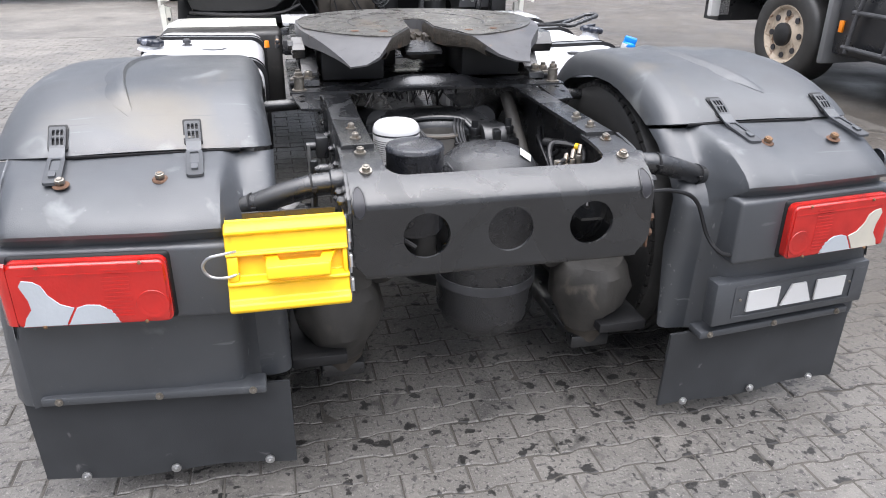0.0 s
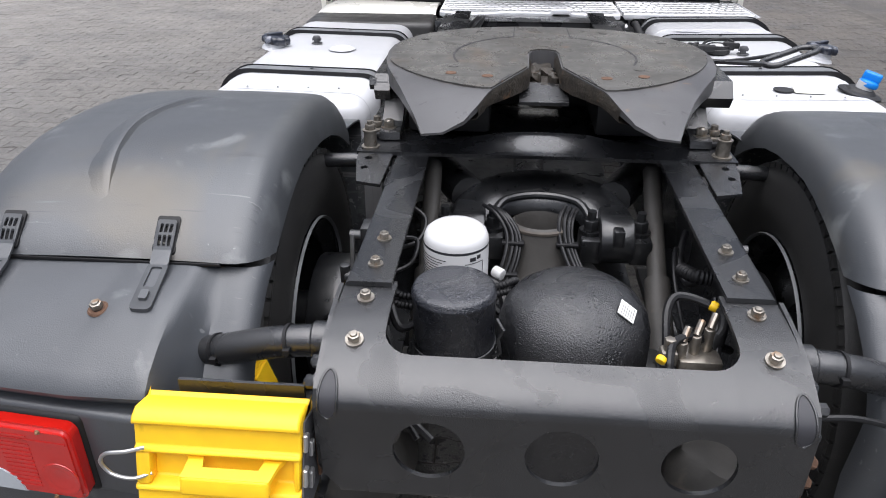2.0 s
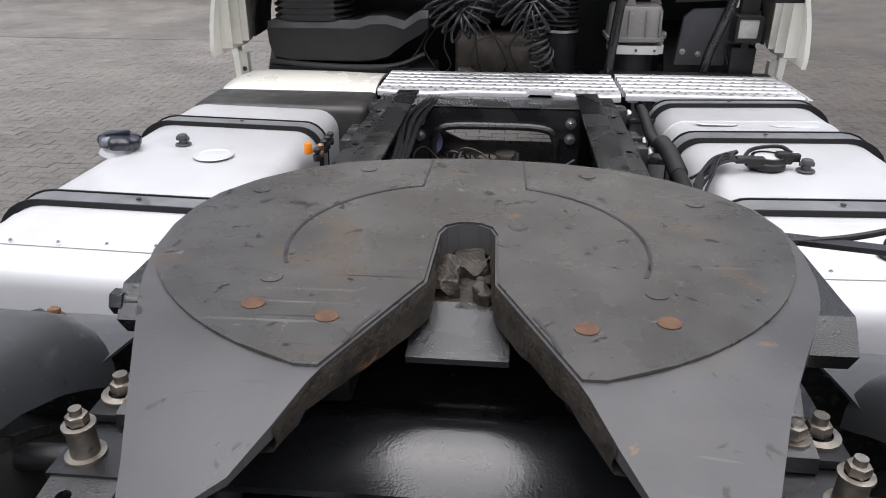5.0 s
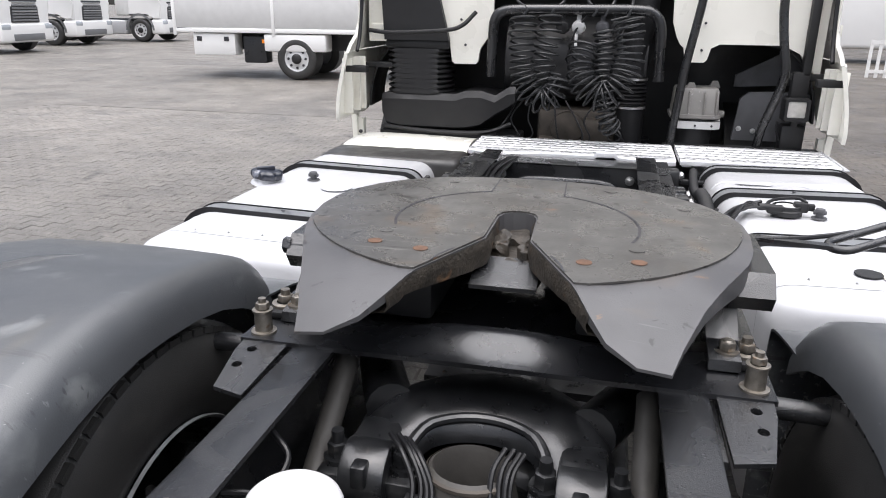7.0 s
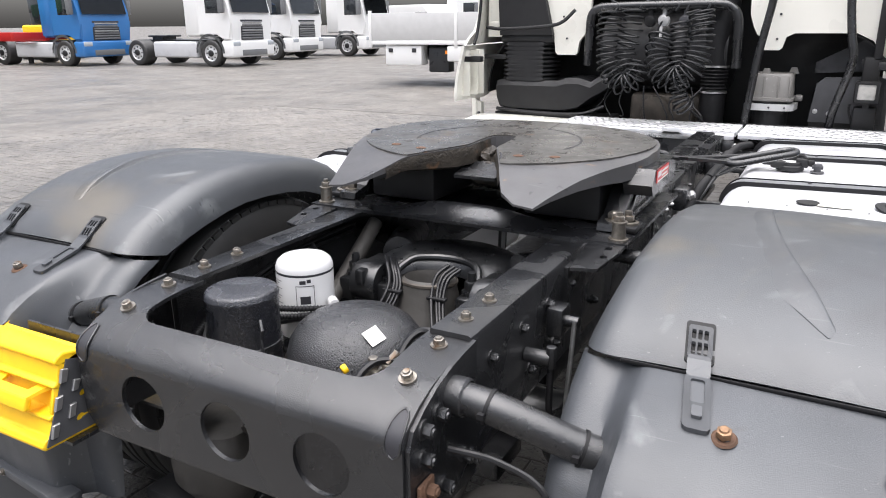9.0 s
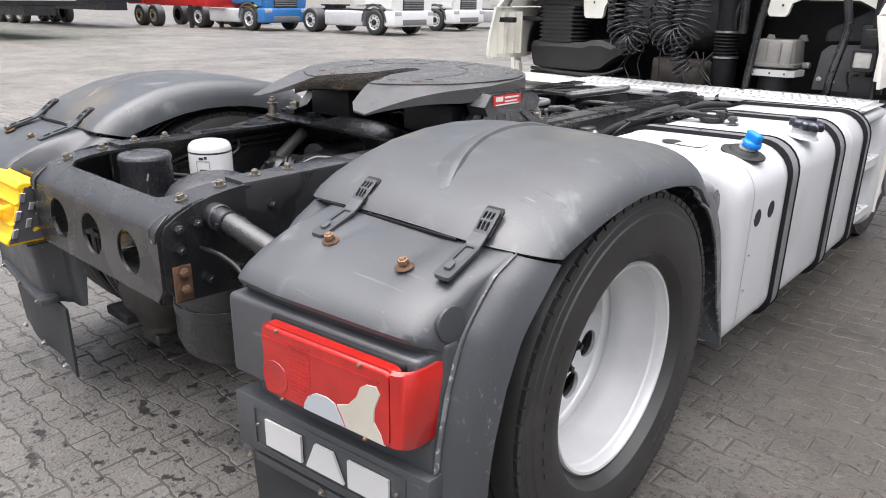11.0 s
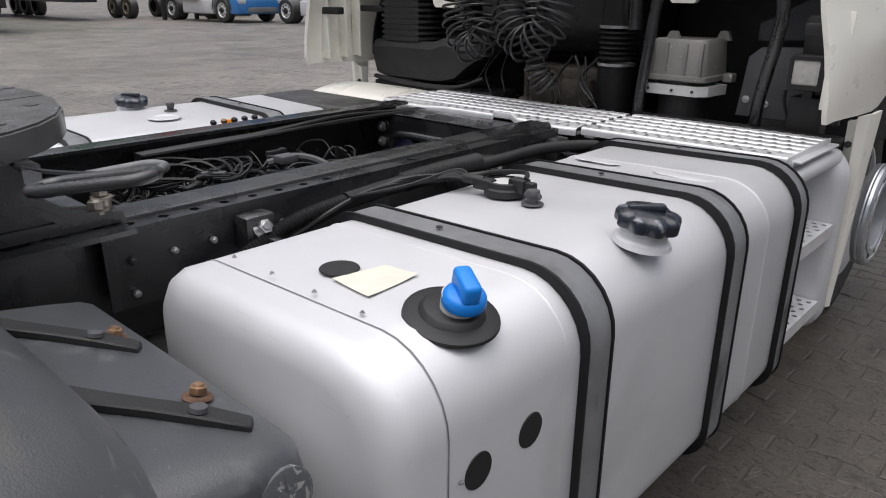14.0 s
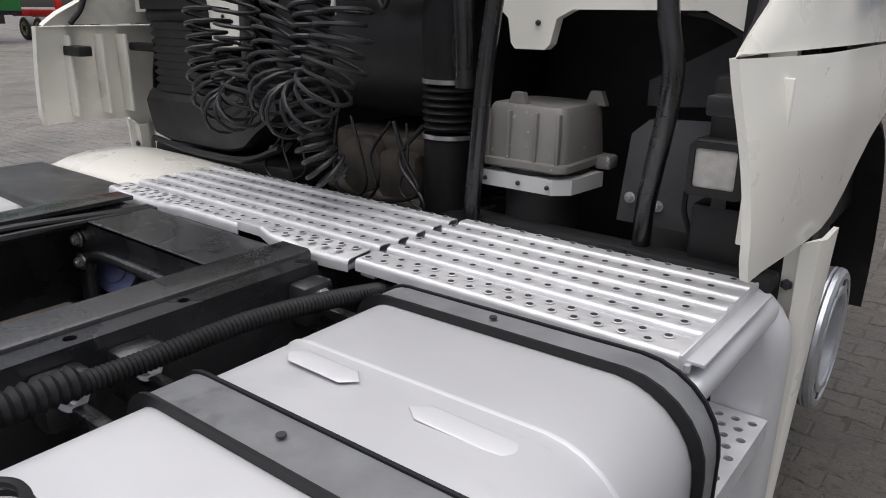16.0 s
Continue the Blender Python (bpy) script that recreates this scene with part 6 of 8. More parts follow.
tube(bm, resample(smooth_path([(0.537, 1.60, 0.95), (0.54, 1.70, 0.955), (0.543, 1.80, 0.957), (0.54, 1.9, 0.955)], 10), 0.0075), 0.0235, 16, ribs=0.003)
part("corrugated_sleeve", bm, RUBBER, truck, "wider corrugated sleeve on the conduit")
bm = B()
tube(bm, smooth_path([(0.531, 1.42, 0.938), (0.535, 1.52, 0.945), (0.538, 1.605, 0.949)], 8), 0.0205, 16)
part("smooth_sleeve", bm, RUBBER, truck, "smooth tape-wrapped sleeve on the conduit")
for k in range(3):
    bm = B()
    tube(bm, smooth_path([(0.52, 1.25, 0.88), (0.56, 1.45 + 0.02 * k, 0.955), (0.60, 1.58, 0.966 + 0.006 * k), (0.66, 1.66 + 0.02 * k, 0.972), (0.72, 1.72, 0.985)], 6), 0.007, 8)
    part("hose", bm, HOSE, truck)
for y in (1.21, 1.91, 2.03, 2.40):
    bm = B()
    box(bm, 0.446, 0.50, y - 0.045, y + 0.035, 0.86, 0.945, bev=0.012)
    box(bm, 0.44, 0.62, y - 0.012, y + 0.012, 0.88, 0.90, bev=0.003)
    br = part("hose_bracket", bm, FRAME, truck, "black steel bracket with a zinc bolt")
    bolt(br, (0.50, y - 0.005, 0.915), (0.9, 0, 0.45), r=0.017, h=0.016, material=STEEL)
    bm = B()
    box(bm, -0.50, -0.446, y - 0.045, y + 0.035, 0.86, 0.945, bev=0.012)
    part("hose_bracket", bm, FRAME, truck)
for k in range(5):
    bm = B()
    y = 1.70 + 0.043 * k
    cyl(bm, (-0.53, y, 0.925), (-0.53, y, 0.945), 0.012, seg=12, bev=0.002)
    lathe(bm, [(0.007, 0.0), (0.007, 0.006), (0.0115, 0.009), (0.0115, 0.018), (0.006, 0.023), (0, 0.023)], (-0.53, y, 0.944), (0.1, 0.05, 1), 12)
    part("valve_plug", bm, RUSTBOLT if k == 1 else DARK, truck)


# -- fuel tanks with straps
def tank_section(s, grow=0.0, n=7):
    """Outline of the tank across the truck: flat inside, softly crowned top, large outer shoulder."""
    x0, x1, z0, z1 = 0.615 - grow, 1.252 + grow, 0.292 - grow, 0.955 + grow
    pts = []
    for cx, cz, r, a0 in ((x1 - 0.13, z1 - 0.13, 0.13, 0), (x0 + 0.07, z1 - 0.09, 0.08, 90), (x0 + 0.06, z0 + 0.06, 0.06, 180), (x1 - 0.09, z0 + 0.09, 0.09, 270)):
        for k in range(n + 1):
            a = radians(a0 + 90 * k / n)
            pts.append((cx + r * math.cos(a), cz + r * math.sin(a)))
    return [(s * x, z) for x, z in pts]


def tank(s, y0, y1, straps, label):
    bm = B()
    sec = tank_section(s)
    cx, cz = s * 0.93, 0.62
    rows = []
    ends = [(0.0, 0.050), (0.012, 0.024), (0.03, 0.008), (0.055, 0.0)]
    for d, inn in ends:
        rows.append([(x - (inn if x * s > cx * s else -inn) * s, y0 + d, z - (inn if z > cz else -inn)) for x, z in sec])
    rows.append([(x, y1 - 0.03, z) for x, z in sec])
    rows.append([(x - (0.02 if x * s > cx * s else -0.02) * s, y1, z - (0.02 if z > cz else -0.02)) for x, z in sec])
    vs = grid(bm, rows, close=True)
    bm.faces.new(vs[0])
    bm.faces.new(vs[-1])
    body = part("fuel_tank", bm, TANK, truck, label, smooth=50)
    # seam near the end, with little rivets
    bm = B()
    grid(bm, [[(x, y, z) for x, z in tank_section(s, 0.0012)] for y in (y0 + 0.10, y0 + 0.103)], close=True)
    part("end_seam", bm, STRAP, body)
    for k in range(4):
        bolt(body, (s * (0.72 + 0.115 * k), y0 + 0.115, 0.955), (0, 0, 1), r=0.005, h=0.002, material=STEEL, washer=False, name="rivet")
    for k in range(4):
        bolt(body, (s * 1.252, y0 + 0.125, 0.36 + 0.13 * k), (s, 0, 0), r=0.004, h=0.002, material=STRAP, washer=False, name="rivet")
    for ya, yb in straps:
        bm = B()
        out, inn = tank_section(s, 0.012), tank_section(s, 0.004)
        grid(bm, [[(x, y, z) for x, z in sc] for y, sc in ((ya, inn), (ya, out), (yb, out), (yb, inn))], close=True)
        st = part("strap", bm, STRAP, body, "dark grey steel tank strap with black rubber edges", smooth=30)
        for ye in (ya - 0.005, yb - 0.001):
            bm = B()
            o2, i2 = tank_section(s, 0.016), tank_section(s, 0.001)
            grid(bm, [[(x, y, z) for x, z in sc] for y, sc in ((ye, i2), (ye, o2), (ye + 0.006, o2), (ye + 0.006, i2))], close=True)
            part("rubber_edge", bm, RUBBER, st)
        # strap hole as a dark disc, its inner shade painted on
        bm = B()
        cyl(bm, (s * 0.885, (ya + yb) / 2, 0.966), (s * 0.885, (ya + yb) / 2, 0.9685), 0.007, seg=12)
        part("strap_hole", bm, INK_SHADE, st)
    # fine swage line near the first strap
    bm = B()
    ya = straps[0][0] - 0.04
    sc, s2 = tank_section(s, 0.0018), tank_section(s, -0.001)
    grid(bm, [[(x, y, z) for x, z in q] for y, q in ((ya - 0.006, s2), (ya, sc), (ya + 0.006, s2))], close=True)
    part("swage", bm, TANK, body, smooth=60)
    return body


rt = tank(1, 0.885, 2.47, ((1.325, 1.402), (1.943, 2.022), (2.405, 2.465)), "pearl white fuel tank with grey straps and a blue and a black cap")
lt = tank(-1, 0.90, 2.33, ((1.235, 1.305), (2.00, 2.07)), "pearl white fuel tank with grey straps and a black cap")


def screw_cap(parent, x, y, material, kind, drop=0.0):
    if kind == "blue":
        bm = B()
        lathe(bm, [(0.076, -0.004), (0.075, 0.001), (0.069, 0.004), (0.052, 0.006), (0.046, 0.014), (0.043, 0.016), (0, 0.016)], (x, y, 0.952), (0.22, -0.05, 1), 36)
        part("dark_collar", bm, DARK, parent, "black plastic filler collar")
        bm = B()
        lathe(bm, [(0.029, 0.0), (0.029, 0.03), (0, 0.03)], (x + 0.010, y + 0.004, 0.962), (0.25, -0.1, 1), 30)
        part("filler_neck", bm, WHITEPL, parent)
        bm = B()
        ax = Vector((0.25, -0.1, 1)).normalized()
        p = Vector((x + 0.020, y + 0.004, 0.976))
        lathe(bm, [(0.0, 0.0), (0.033, 0.0), (0.0345, 0.003), (0.0335, 0.014), (0.031, 0.019), (0.025, 0.023), (0.0, 0.024)], p, ax, 40)
        q = ax.to_track_quat("Z", "Y").to_matrix().to_4x4()
        box(bm, -0.031, 0.031, -0.0145, 0.0145, 0.016, 0.050, bev=0.008, seg=3, m=Matrix.Translation(p) @ q @ Matrix.Rotation(radians(82), 4, "Z"))
        part("blue_cap", bm, material, parent, "bright blue plastic screw cap")
    else:
        bm = B()
        lathe(bm, [(0.060, -0.006), (0.056, 0.002), (0.050, 0.005), (0.047, 0.009), (0.046, 0.016), (0.048, 0.018), (0.046, 0.022), (0.046, 0.030), (0.050, 0.032), (0.050, 0.036), (0.046, 0.040), (0, 0.040)], (x, y, 0.951), (0.16, 0, 1), 44)
        part("filler_neck", bm, TANK, parent, "white filler neck with chipped paint")
        bm = B()
        prof = [(0.050, 0.0), (0.058, 0.001), (0.061, 0.005), (0.061, 0.020), (0.058, 0.027), (0.050, 0.032), (0.03, 0.034), (0, 0.034)]
        lathe(bm, prof, (x + 0.006, y, 0.986), (0.16, 0, 1), 108)
        for v in bm.verts:
            a = math.atan2(v.co.y - y, v.co.x - x - 0.005)
            if math.hypot(v.co.y - y, v.co.x - x) > 0.045:
                v.co += Vector((math.cos(a), math.sin(a), 0)) * 0.0045 * math.cos(9 * a)
        cap = part("black_cap", bm, material, parent, "black plastic screw cap")
        bm = B()
        box(bm, x - 0.034, x + 0.040, y - 0.012, y + 0.012, 1.014, 1.030, bev=0.005, m=Matrix.Translation((x, y, 0)) @ Matrix.Rotation(radians(40), 4, "Z") @ Matrix.Translation((-x, -y, 0)))
        part("cap_grip", bm, material, cap)
        for o in (cap, *cap.children):
            o.data.transform(Matrix.Translation((0, 0, -drop)))


screw_cap(rt, 1.156, 1.098, BLUE, "blue")
# whitish spots are glossy highlights painted into the cap colour
CAPMAT = mat("glinting_black_cap", (0.013, 0.016, 0.026), 0.28, coat=0.4, vary=0.3, vary_scale=30, spots=[((0.16, 0.17, 0.2), 30.0, 0.62, 0.06)])
screw_cap(rt, 1.196, 1.618, CAPMAT, "black", 0.006)
screw_cap(lt, -1.165, 1.70, CAPMAT, "black", 0.014)
bm = B()
lathe(bm, [(0.036, 0.0), (0.035, 0.002), (0, 0.003)], (0.892, 1.100, 0.955), (0, 0, 1), 30)
part("round_plug", bm, DARK, rt, "flat black round plug")
bm = B()
lathe(bm, [(0.062, 0.0), (0.060, 0.003), (0.050, 0.004), (0.046, 0.001), (0, 0.001)], (-0.85, 1.68, 0.955), (0, 0, 1), 34)
part("round_plug", bm, TANK, lt, "flat white round plate")
bm = B()
cyl(bm, (-0.585, 1.80, 0.930), (-0.585, 1.80, 0.966), 0.015, 0.011, seg=14, bev=0.003)
part("drain_plug", bm, ORANGE, lt, "small orange plug")
for x, y, body in ((0.90, 1.66, rt), (-0.99, 1.78, lt)):
    bm = B()
    cyl(bm, (x, y, 0.955), (x, y, 0.958), 0.026, 0.024, seg=24)
    cyl(bm, (x, y, 0.957), (x, y, 0.978), 0.013, seg=16)
    cyl(bm, (x, y, 0.976), (x, y, 0.988), 0.018, 0.015, seg=16, bev=0.002)
    cyl(bm, (x - 0.02, y, 0.974), (x + 0.02, y, 0.974), 0.007, seg=10)
    part("breather", bm, DUSTY, body, "grey breather valve")
# tank sender: low round body with plug, lead and a pale lid
x, y = 0.80, 1.69
bm = B()
lathe(bm, [(0.052, 0.0), (0.052, 0.016), (0.047, 0.020), (0.046, 0.032), (0.042, 0.034), (0.040, 0.028), (0, 0.028)], (x, y, 0.954), (0, 0, 1), 36)
box(bm, x + 0.020, x + 0.066, y - 0.022, y + 0.012, 0.966, 1.000, bev=0.006)
box(bm, x + 0.055, x + 0.088, y - 0.016, y + 0.006, 0.972, 0.996, bev=0.005)
box(bm, x - 0.070, x - 0.015, y - 0.045, y - 0.012, 0.962, 0.990, bev=0.007)
cyl(bm, (x - 0.045, y - 0.028, 0.982), (x - 0.10, y - 0.040, 0.984), 0.012, seg=12, bev=0.003)
sender = part("tank_sender", bm, DARK, rt, "black tank sender with plugs and cables")
bm = B()
lathe(bm, [(0.037, 0.0), (0.036, 0.0025), (0, 0.003)], (x, y, 0.982), (0, 0, 1), 30)
part("sender_disc", bm, WHITEPL, sender, "pale disc on top of the sender")
bm = B()
tube(bm, smooth_path([(x + 0.06, y - 0.005, 0.998), (x + 0.04, y + 0.025, 1.006), (x - 0.01, y + 0.035, 1.000), (x - 0.05, y + 0.01, 0.996), (x - 0.075, y - 0.03, 0.988)], 6), 0.006, 8)
part("sender_lead", bm, RUBBER, sender)
for k in range(4):
    bm = B()
    tube(bm, smooth_path([(x - 0.09, y - 0.046 + 0.007 * k, 0.984), (x - 0.135, y - 0.06 + 0.01 * k, 0.982 + 0.004 * k), (x - 0.19, y - 0.09 - 0.02 * k, 0.966), (x - 0.24, y - 0.13 - 0.05 * k, 0.955)], 6), 0.0045, 7)
    part("sender_cable", bm, HOSE, sender)
bm = B()
quad = [Vector(p) for p in ((0.919, 1.061), (1.023, 1.049), (1.014, 1.172), (0.939, 1.166))]
rows = []
for a in range(7):
    p, q = quad[0].lerp(quad[3], a / 6), quad[1].lerp(quad[2], a / 6)
    rows.append([(*p.lerp(q, b / 6), 0.9562 + 0.003 * max(0.0, (a + b - 9) / 3) ** 2 + 0.002 * max(0.0, (b - a - 3) / 3) ** 2) for b in range(7)])
shell(bm, rows, 0.0006)
part("aged_sticker", bm, TAG, rt, "yellowed blank sticker with a curling corner")
for y, z in ((1.053, 0.745), (1.183, 0.751)):
    bm = B()
    lathe(bm, [(0.031, 0.0), (0.030, 0.0015), (0, 0.002)], (1.2525, y, z), (1, 0, 0), 28)
    part("black_disc", bm, DARK, rt, "flat black plug on the tank side")
bm = B()
sc, s2 = tank_section(1, 0.0022), tank_section(1, -0.001)
grid(bm, [[(x, y, z) for x, z in q] for y, q in ((2.200, s2), (2.2075, sc), (2.2155, s2))], close=True)
part("swage", bm, TANK, rt, smooth=60)
for y, x0, x1 in ((2.153, 0.696, 0.848), (2.148, 0.946, 1.133)):
    bm = B()
    tube(bm, [(x0 + (x1 - x0) * k / 14, y, 0.9545) for k in range(15)], lambda k: 0.021 * max(0.03, min(1.0, 7 * k, 7 * (1 - k))), 20)
    for v in bm.verts:
        v.co.z = 0.9535 + (v.co.z - 0.9545) * 0.11
    part("swage", bm, TANK, rt, smooth=80)
for o in (lt, *lt.children_recursive):
    o.data.transform(Matrix.Translation((0, 0, -0.015)))

# -- steps in front of the tank
sec = tank_section(1)
steps = None
for ya, yb, yc in ((2.470, 2.486, 2.496), (2.965, 2.91, 2.875)):
    bm = B()
    grid(bm, [[(x - (i if x > 0.93 else -i), y, z - (i if z > 0.62 else -i)) for x, z in sec] for y, i in ((ya, 0.008), (ya + (yb - ya) * 0.3, 0.0), (yb, 0.0), (yb + (yc - yb) * 0.6, 0.008), (yc, 0.03), (yc, 0.12))], close=True)
    if steps is None:
        steps = part("step_box", bm, TANK, truck, "pearl white step box with perforated aluminium treads", smooth=50)
    else:
        part("end_frame", bm, TANK, steps, smooth=50)
bm = B()
box(bm, 0.66, 1.03, 2.485, 2.95, 0.32, 0.945)
part("step_back", bm, TANK, steps, smooth=0)
bm = B()
box(bm, 1.00, 1.225, 2.485, 2.93, 0.885, 0.935, bev=0.02, seg=3)
part("step_roof", bm, TANK, steps)
for z in (0.695, 0.42):
    bm = B()
    holes = [ring_loop(1.05 + 0.032 * i + (0.016 if j % 2 else 0), 2.515 + 0.036 * j, 0.009, 10) for i in range(6) for j in range(10)]
    plate(bm, [(1.032, 2.498), (1.246, 2.498), (1.246, 2.872), (1.032, 2.872)], holes, lambda u, v, w: (u, v, z + w), 0.004)
    box(bm, 1.240, 1.246, 2.498, 2.872, z - 0.04, z)
    part("step_tread", bm, DECK, steps, smooth=0)
bm = B()
box(bm, 0.66, 1.22, 2.50, 2.86, 0.955, 0.962, bev=0.002)
box(bm, 0.62, 1.20, 2.49, 2.50, 0.945, 0.957)
part("deck_carrier", bm, TANK, steps, smooth=0)


# -- perforated aluminium deck
def deck(x0, x1, y0, y1, label, bent):
    """Pressed planks: a broad front one with two rows of holes, then narrow ones with one row each."""
    base, n, nx = None, 6, 60
    unit = (y1 - y0) / 0.342
    ya = y0
    for k in range(n):
        top = (0.062 if k == 0 else 0.034) * unit
        gap = 0.022 * unit if k < n - 1 else 0.0
        bm = B()
        rows = []
        prof = [(0.0, -0.026), (0.0, -0.010), (0.0014, -0.0045), (0.005, -0.001), (0.009, 0.0), (top * 0.5, 0.0), (top - 0.003, 0.0), (top, -0.003), (top + 0.001, -0.026)]
        if gap:
            prof.append((top + gap - 0.001, -0.026))
        for d, dz in prof:
            row = []
            for i in range(nx + 1):
                x = x0 + (x1 - x0) * i / nx
                wob = 0.0
                if bent and k == 0:
                    wob = 0.012 * max(0, math.sin((x - x0) * 9.0)) * max(0.0, 1 - d / 0.06) - (0.022 if 0.62 < i / nx < 0.72 else 0) * max(0, 1 - d / 0.03)
                row.append((x, ya + d - abs(wob) * 0.5, 0.973 + dz + wob * -0.8))
            rows.append(row)
        shell(bm, rows, 0.002)
        ob = part("deck" if base is None else "tread_plank", bm, DECK, base or truck, label if base is None else "", smooth=40)
        base = base or ob
        # stamped drain holes: raised rims, and flat dark discs painted for the shade inside
        bm = B()
        bm2 = B()
        for row, d in enumerate((0.018 * unit, 0.045 * unit) if k == 0 else (0.021 * unit,)):
            for i in range(int((x1 - x0) / 0.043)):
                x = x0 + 0.018 + i * 0.043 + (0.0215 if (row + k) % 2 else 0)
                if x > x1 - 0.012:
                    continue
                lathe(bm, [(0.0100, 0.0), (0.0086, 0.0007), (0.0072, 0.0008), (0.0064, 0.0004)], (x, ya + d, 0.9753), (0, 0, 1), 14)
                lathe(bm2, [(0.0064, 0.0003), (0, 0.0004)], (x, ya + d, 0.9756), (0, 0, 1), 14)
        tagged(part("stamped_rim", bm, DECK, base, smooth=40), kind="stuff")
        tagged(part("drain_hole", bm2, INK_SHADE, base, smooth=0), kind="stuff")
        ya += top + gap
    for xe in (x0 + 0.01, x1 - 0.05):
        bm = B()
        box(bm, xe, xe + 0.04, y0 + 0.004, y1 - 0.004, 0.938, 0.951, bev=0.003)
        part("deck_bearer", bm, DECK, base)
    return base


deck(-0.482, 0.488, 2.487, 2.858, "bent perforated aluminium catwalk plate behind the cab", True)
deck(0.506, 1.185, 2.487, 2.874, "perforated aluminium catwalk plate over the tank", False)
bm = B()
box(bm, 1.186, 1.192, 2.48, 2.87, 0.938, 0.976, bev=0.002)
box(bm, 1.10, 1.192, 2.47, 2.482, 0.938, 0.950, bev=0.002)
part("deck_edge", bm, DECK, truck, "bright aluminium edge angle of the catwalk")

# -- dark box and white fairing ahead of the other tank
bm = B()
box(bm, -1.20, -0.50, 2.33, 2.62, 0.45, 0.935, bev=0.03, seg=3)
part("side_box", bm, DUSTBLACK, truck, "dusty black box ahead of the tank")
bm = B()
rows = []
for y, dz in ((2.628, -0.075), (2.622, -0.045), (2.628, -0.018), (2.645, 0.002), (2.68, 0.014), (2.75, 0.024), (2.84, 0.026), (2.93, 0.018), (2.98, 0.008)):
    rows.append([(-0.52, y, 0.925 + dz), (-0.8, y, 0.932 + dz), (-1.05, y, 0.934 + dz), (-1.14, y, 0.930 + dz), (-1.20, y, 0.912 + dz * 0.8), (-1.235, y, 0.872 + dz * 0.6), (-1.247, y, 0.80), (-1.247, y, 0.5)])
shell(bm, rows, 0.012)
part("white_fairing", bm, CABW, truck, "white plastic fairing ahead of the black box")

# ---- the cab, seen from behind ----
bm = B()
# rear wall with the cut-outs and hanging tabs of its lower edge
wall = [(-1.16, 3.05), (-1.16, 1.44), (-0.73, 1.44), (-0.70, 1.42), (-0.69, 1.345), (-0.675, 1.33), (-0.56, 1.33), (-0.545, 1.345), (-0.535, 1.41), (-0.50, 1.46), (-0.47, 1.52), (-0.465, 1.85),
        (0.43, 1.85), (0.445, 1.56), (0.47, 1.49), (0.49, 1.455), (0.508, 1.44), (0.518, 1.383), (0.53, 1.37), (0.612, 1.37), (0.626, 1.383), (0.64, 1.44), (0.68, 1.46), (0.98, 1.46), (1.06, 1.42), (1.10, 1.36),
        (1.16, 1.30), (1.16, 3.05)]
plate(bm, wall, [], lambda u, v, w: (u, 3.02 + w, v), 0.03)
cab = part("cab", bm, CABW, truck, "cream white truck cab with black engine bay below", smooth=0)
bm = B()
box(bm, -1.16, 1.16, 3.05, 4.9, 1.75, 3.05, bev=0.08, seg=3)
part("cab_body", bm, CABW, cab)
bm = B()
box(bm, -1.10, 1.10, 3.6, 4.85, 0.75, 1.75, bev=0.05)
part("engine_tunnel", bm, CABIN, cab, "black engine bay under the cab")
bm = B()
box(bm, -1.15, 1.15, 2.95, 3.7, 0.70, 0.78)
box(bm, -1.15, 1.15, 3.55, 3.62, 0.7, 1.8)
part("bay_floor", bm, CABIN, cab, smooth=0)
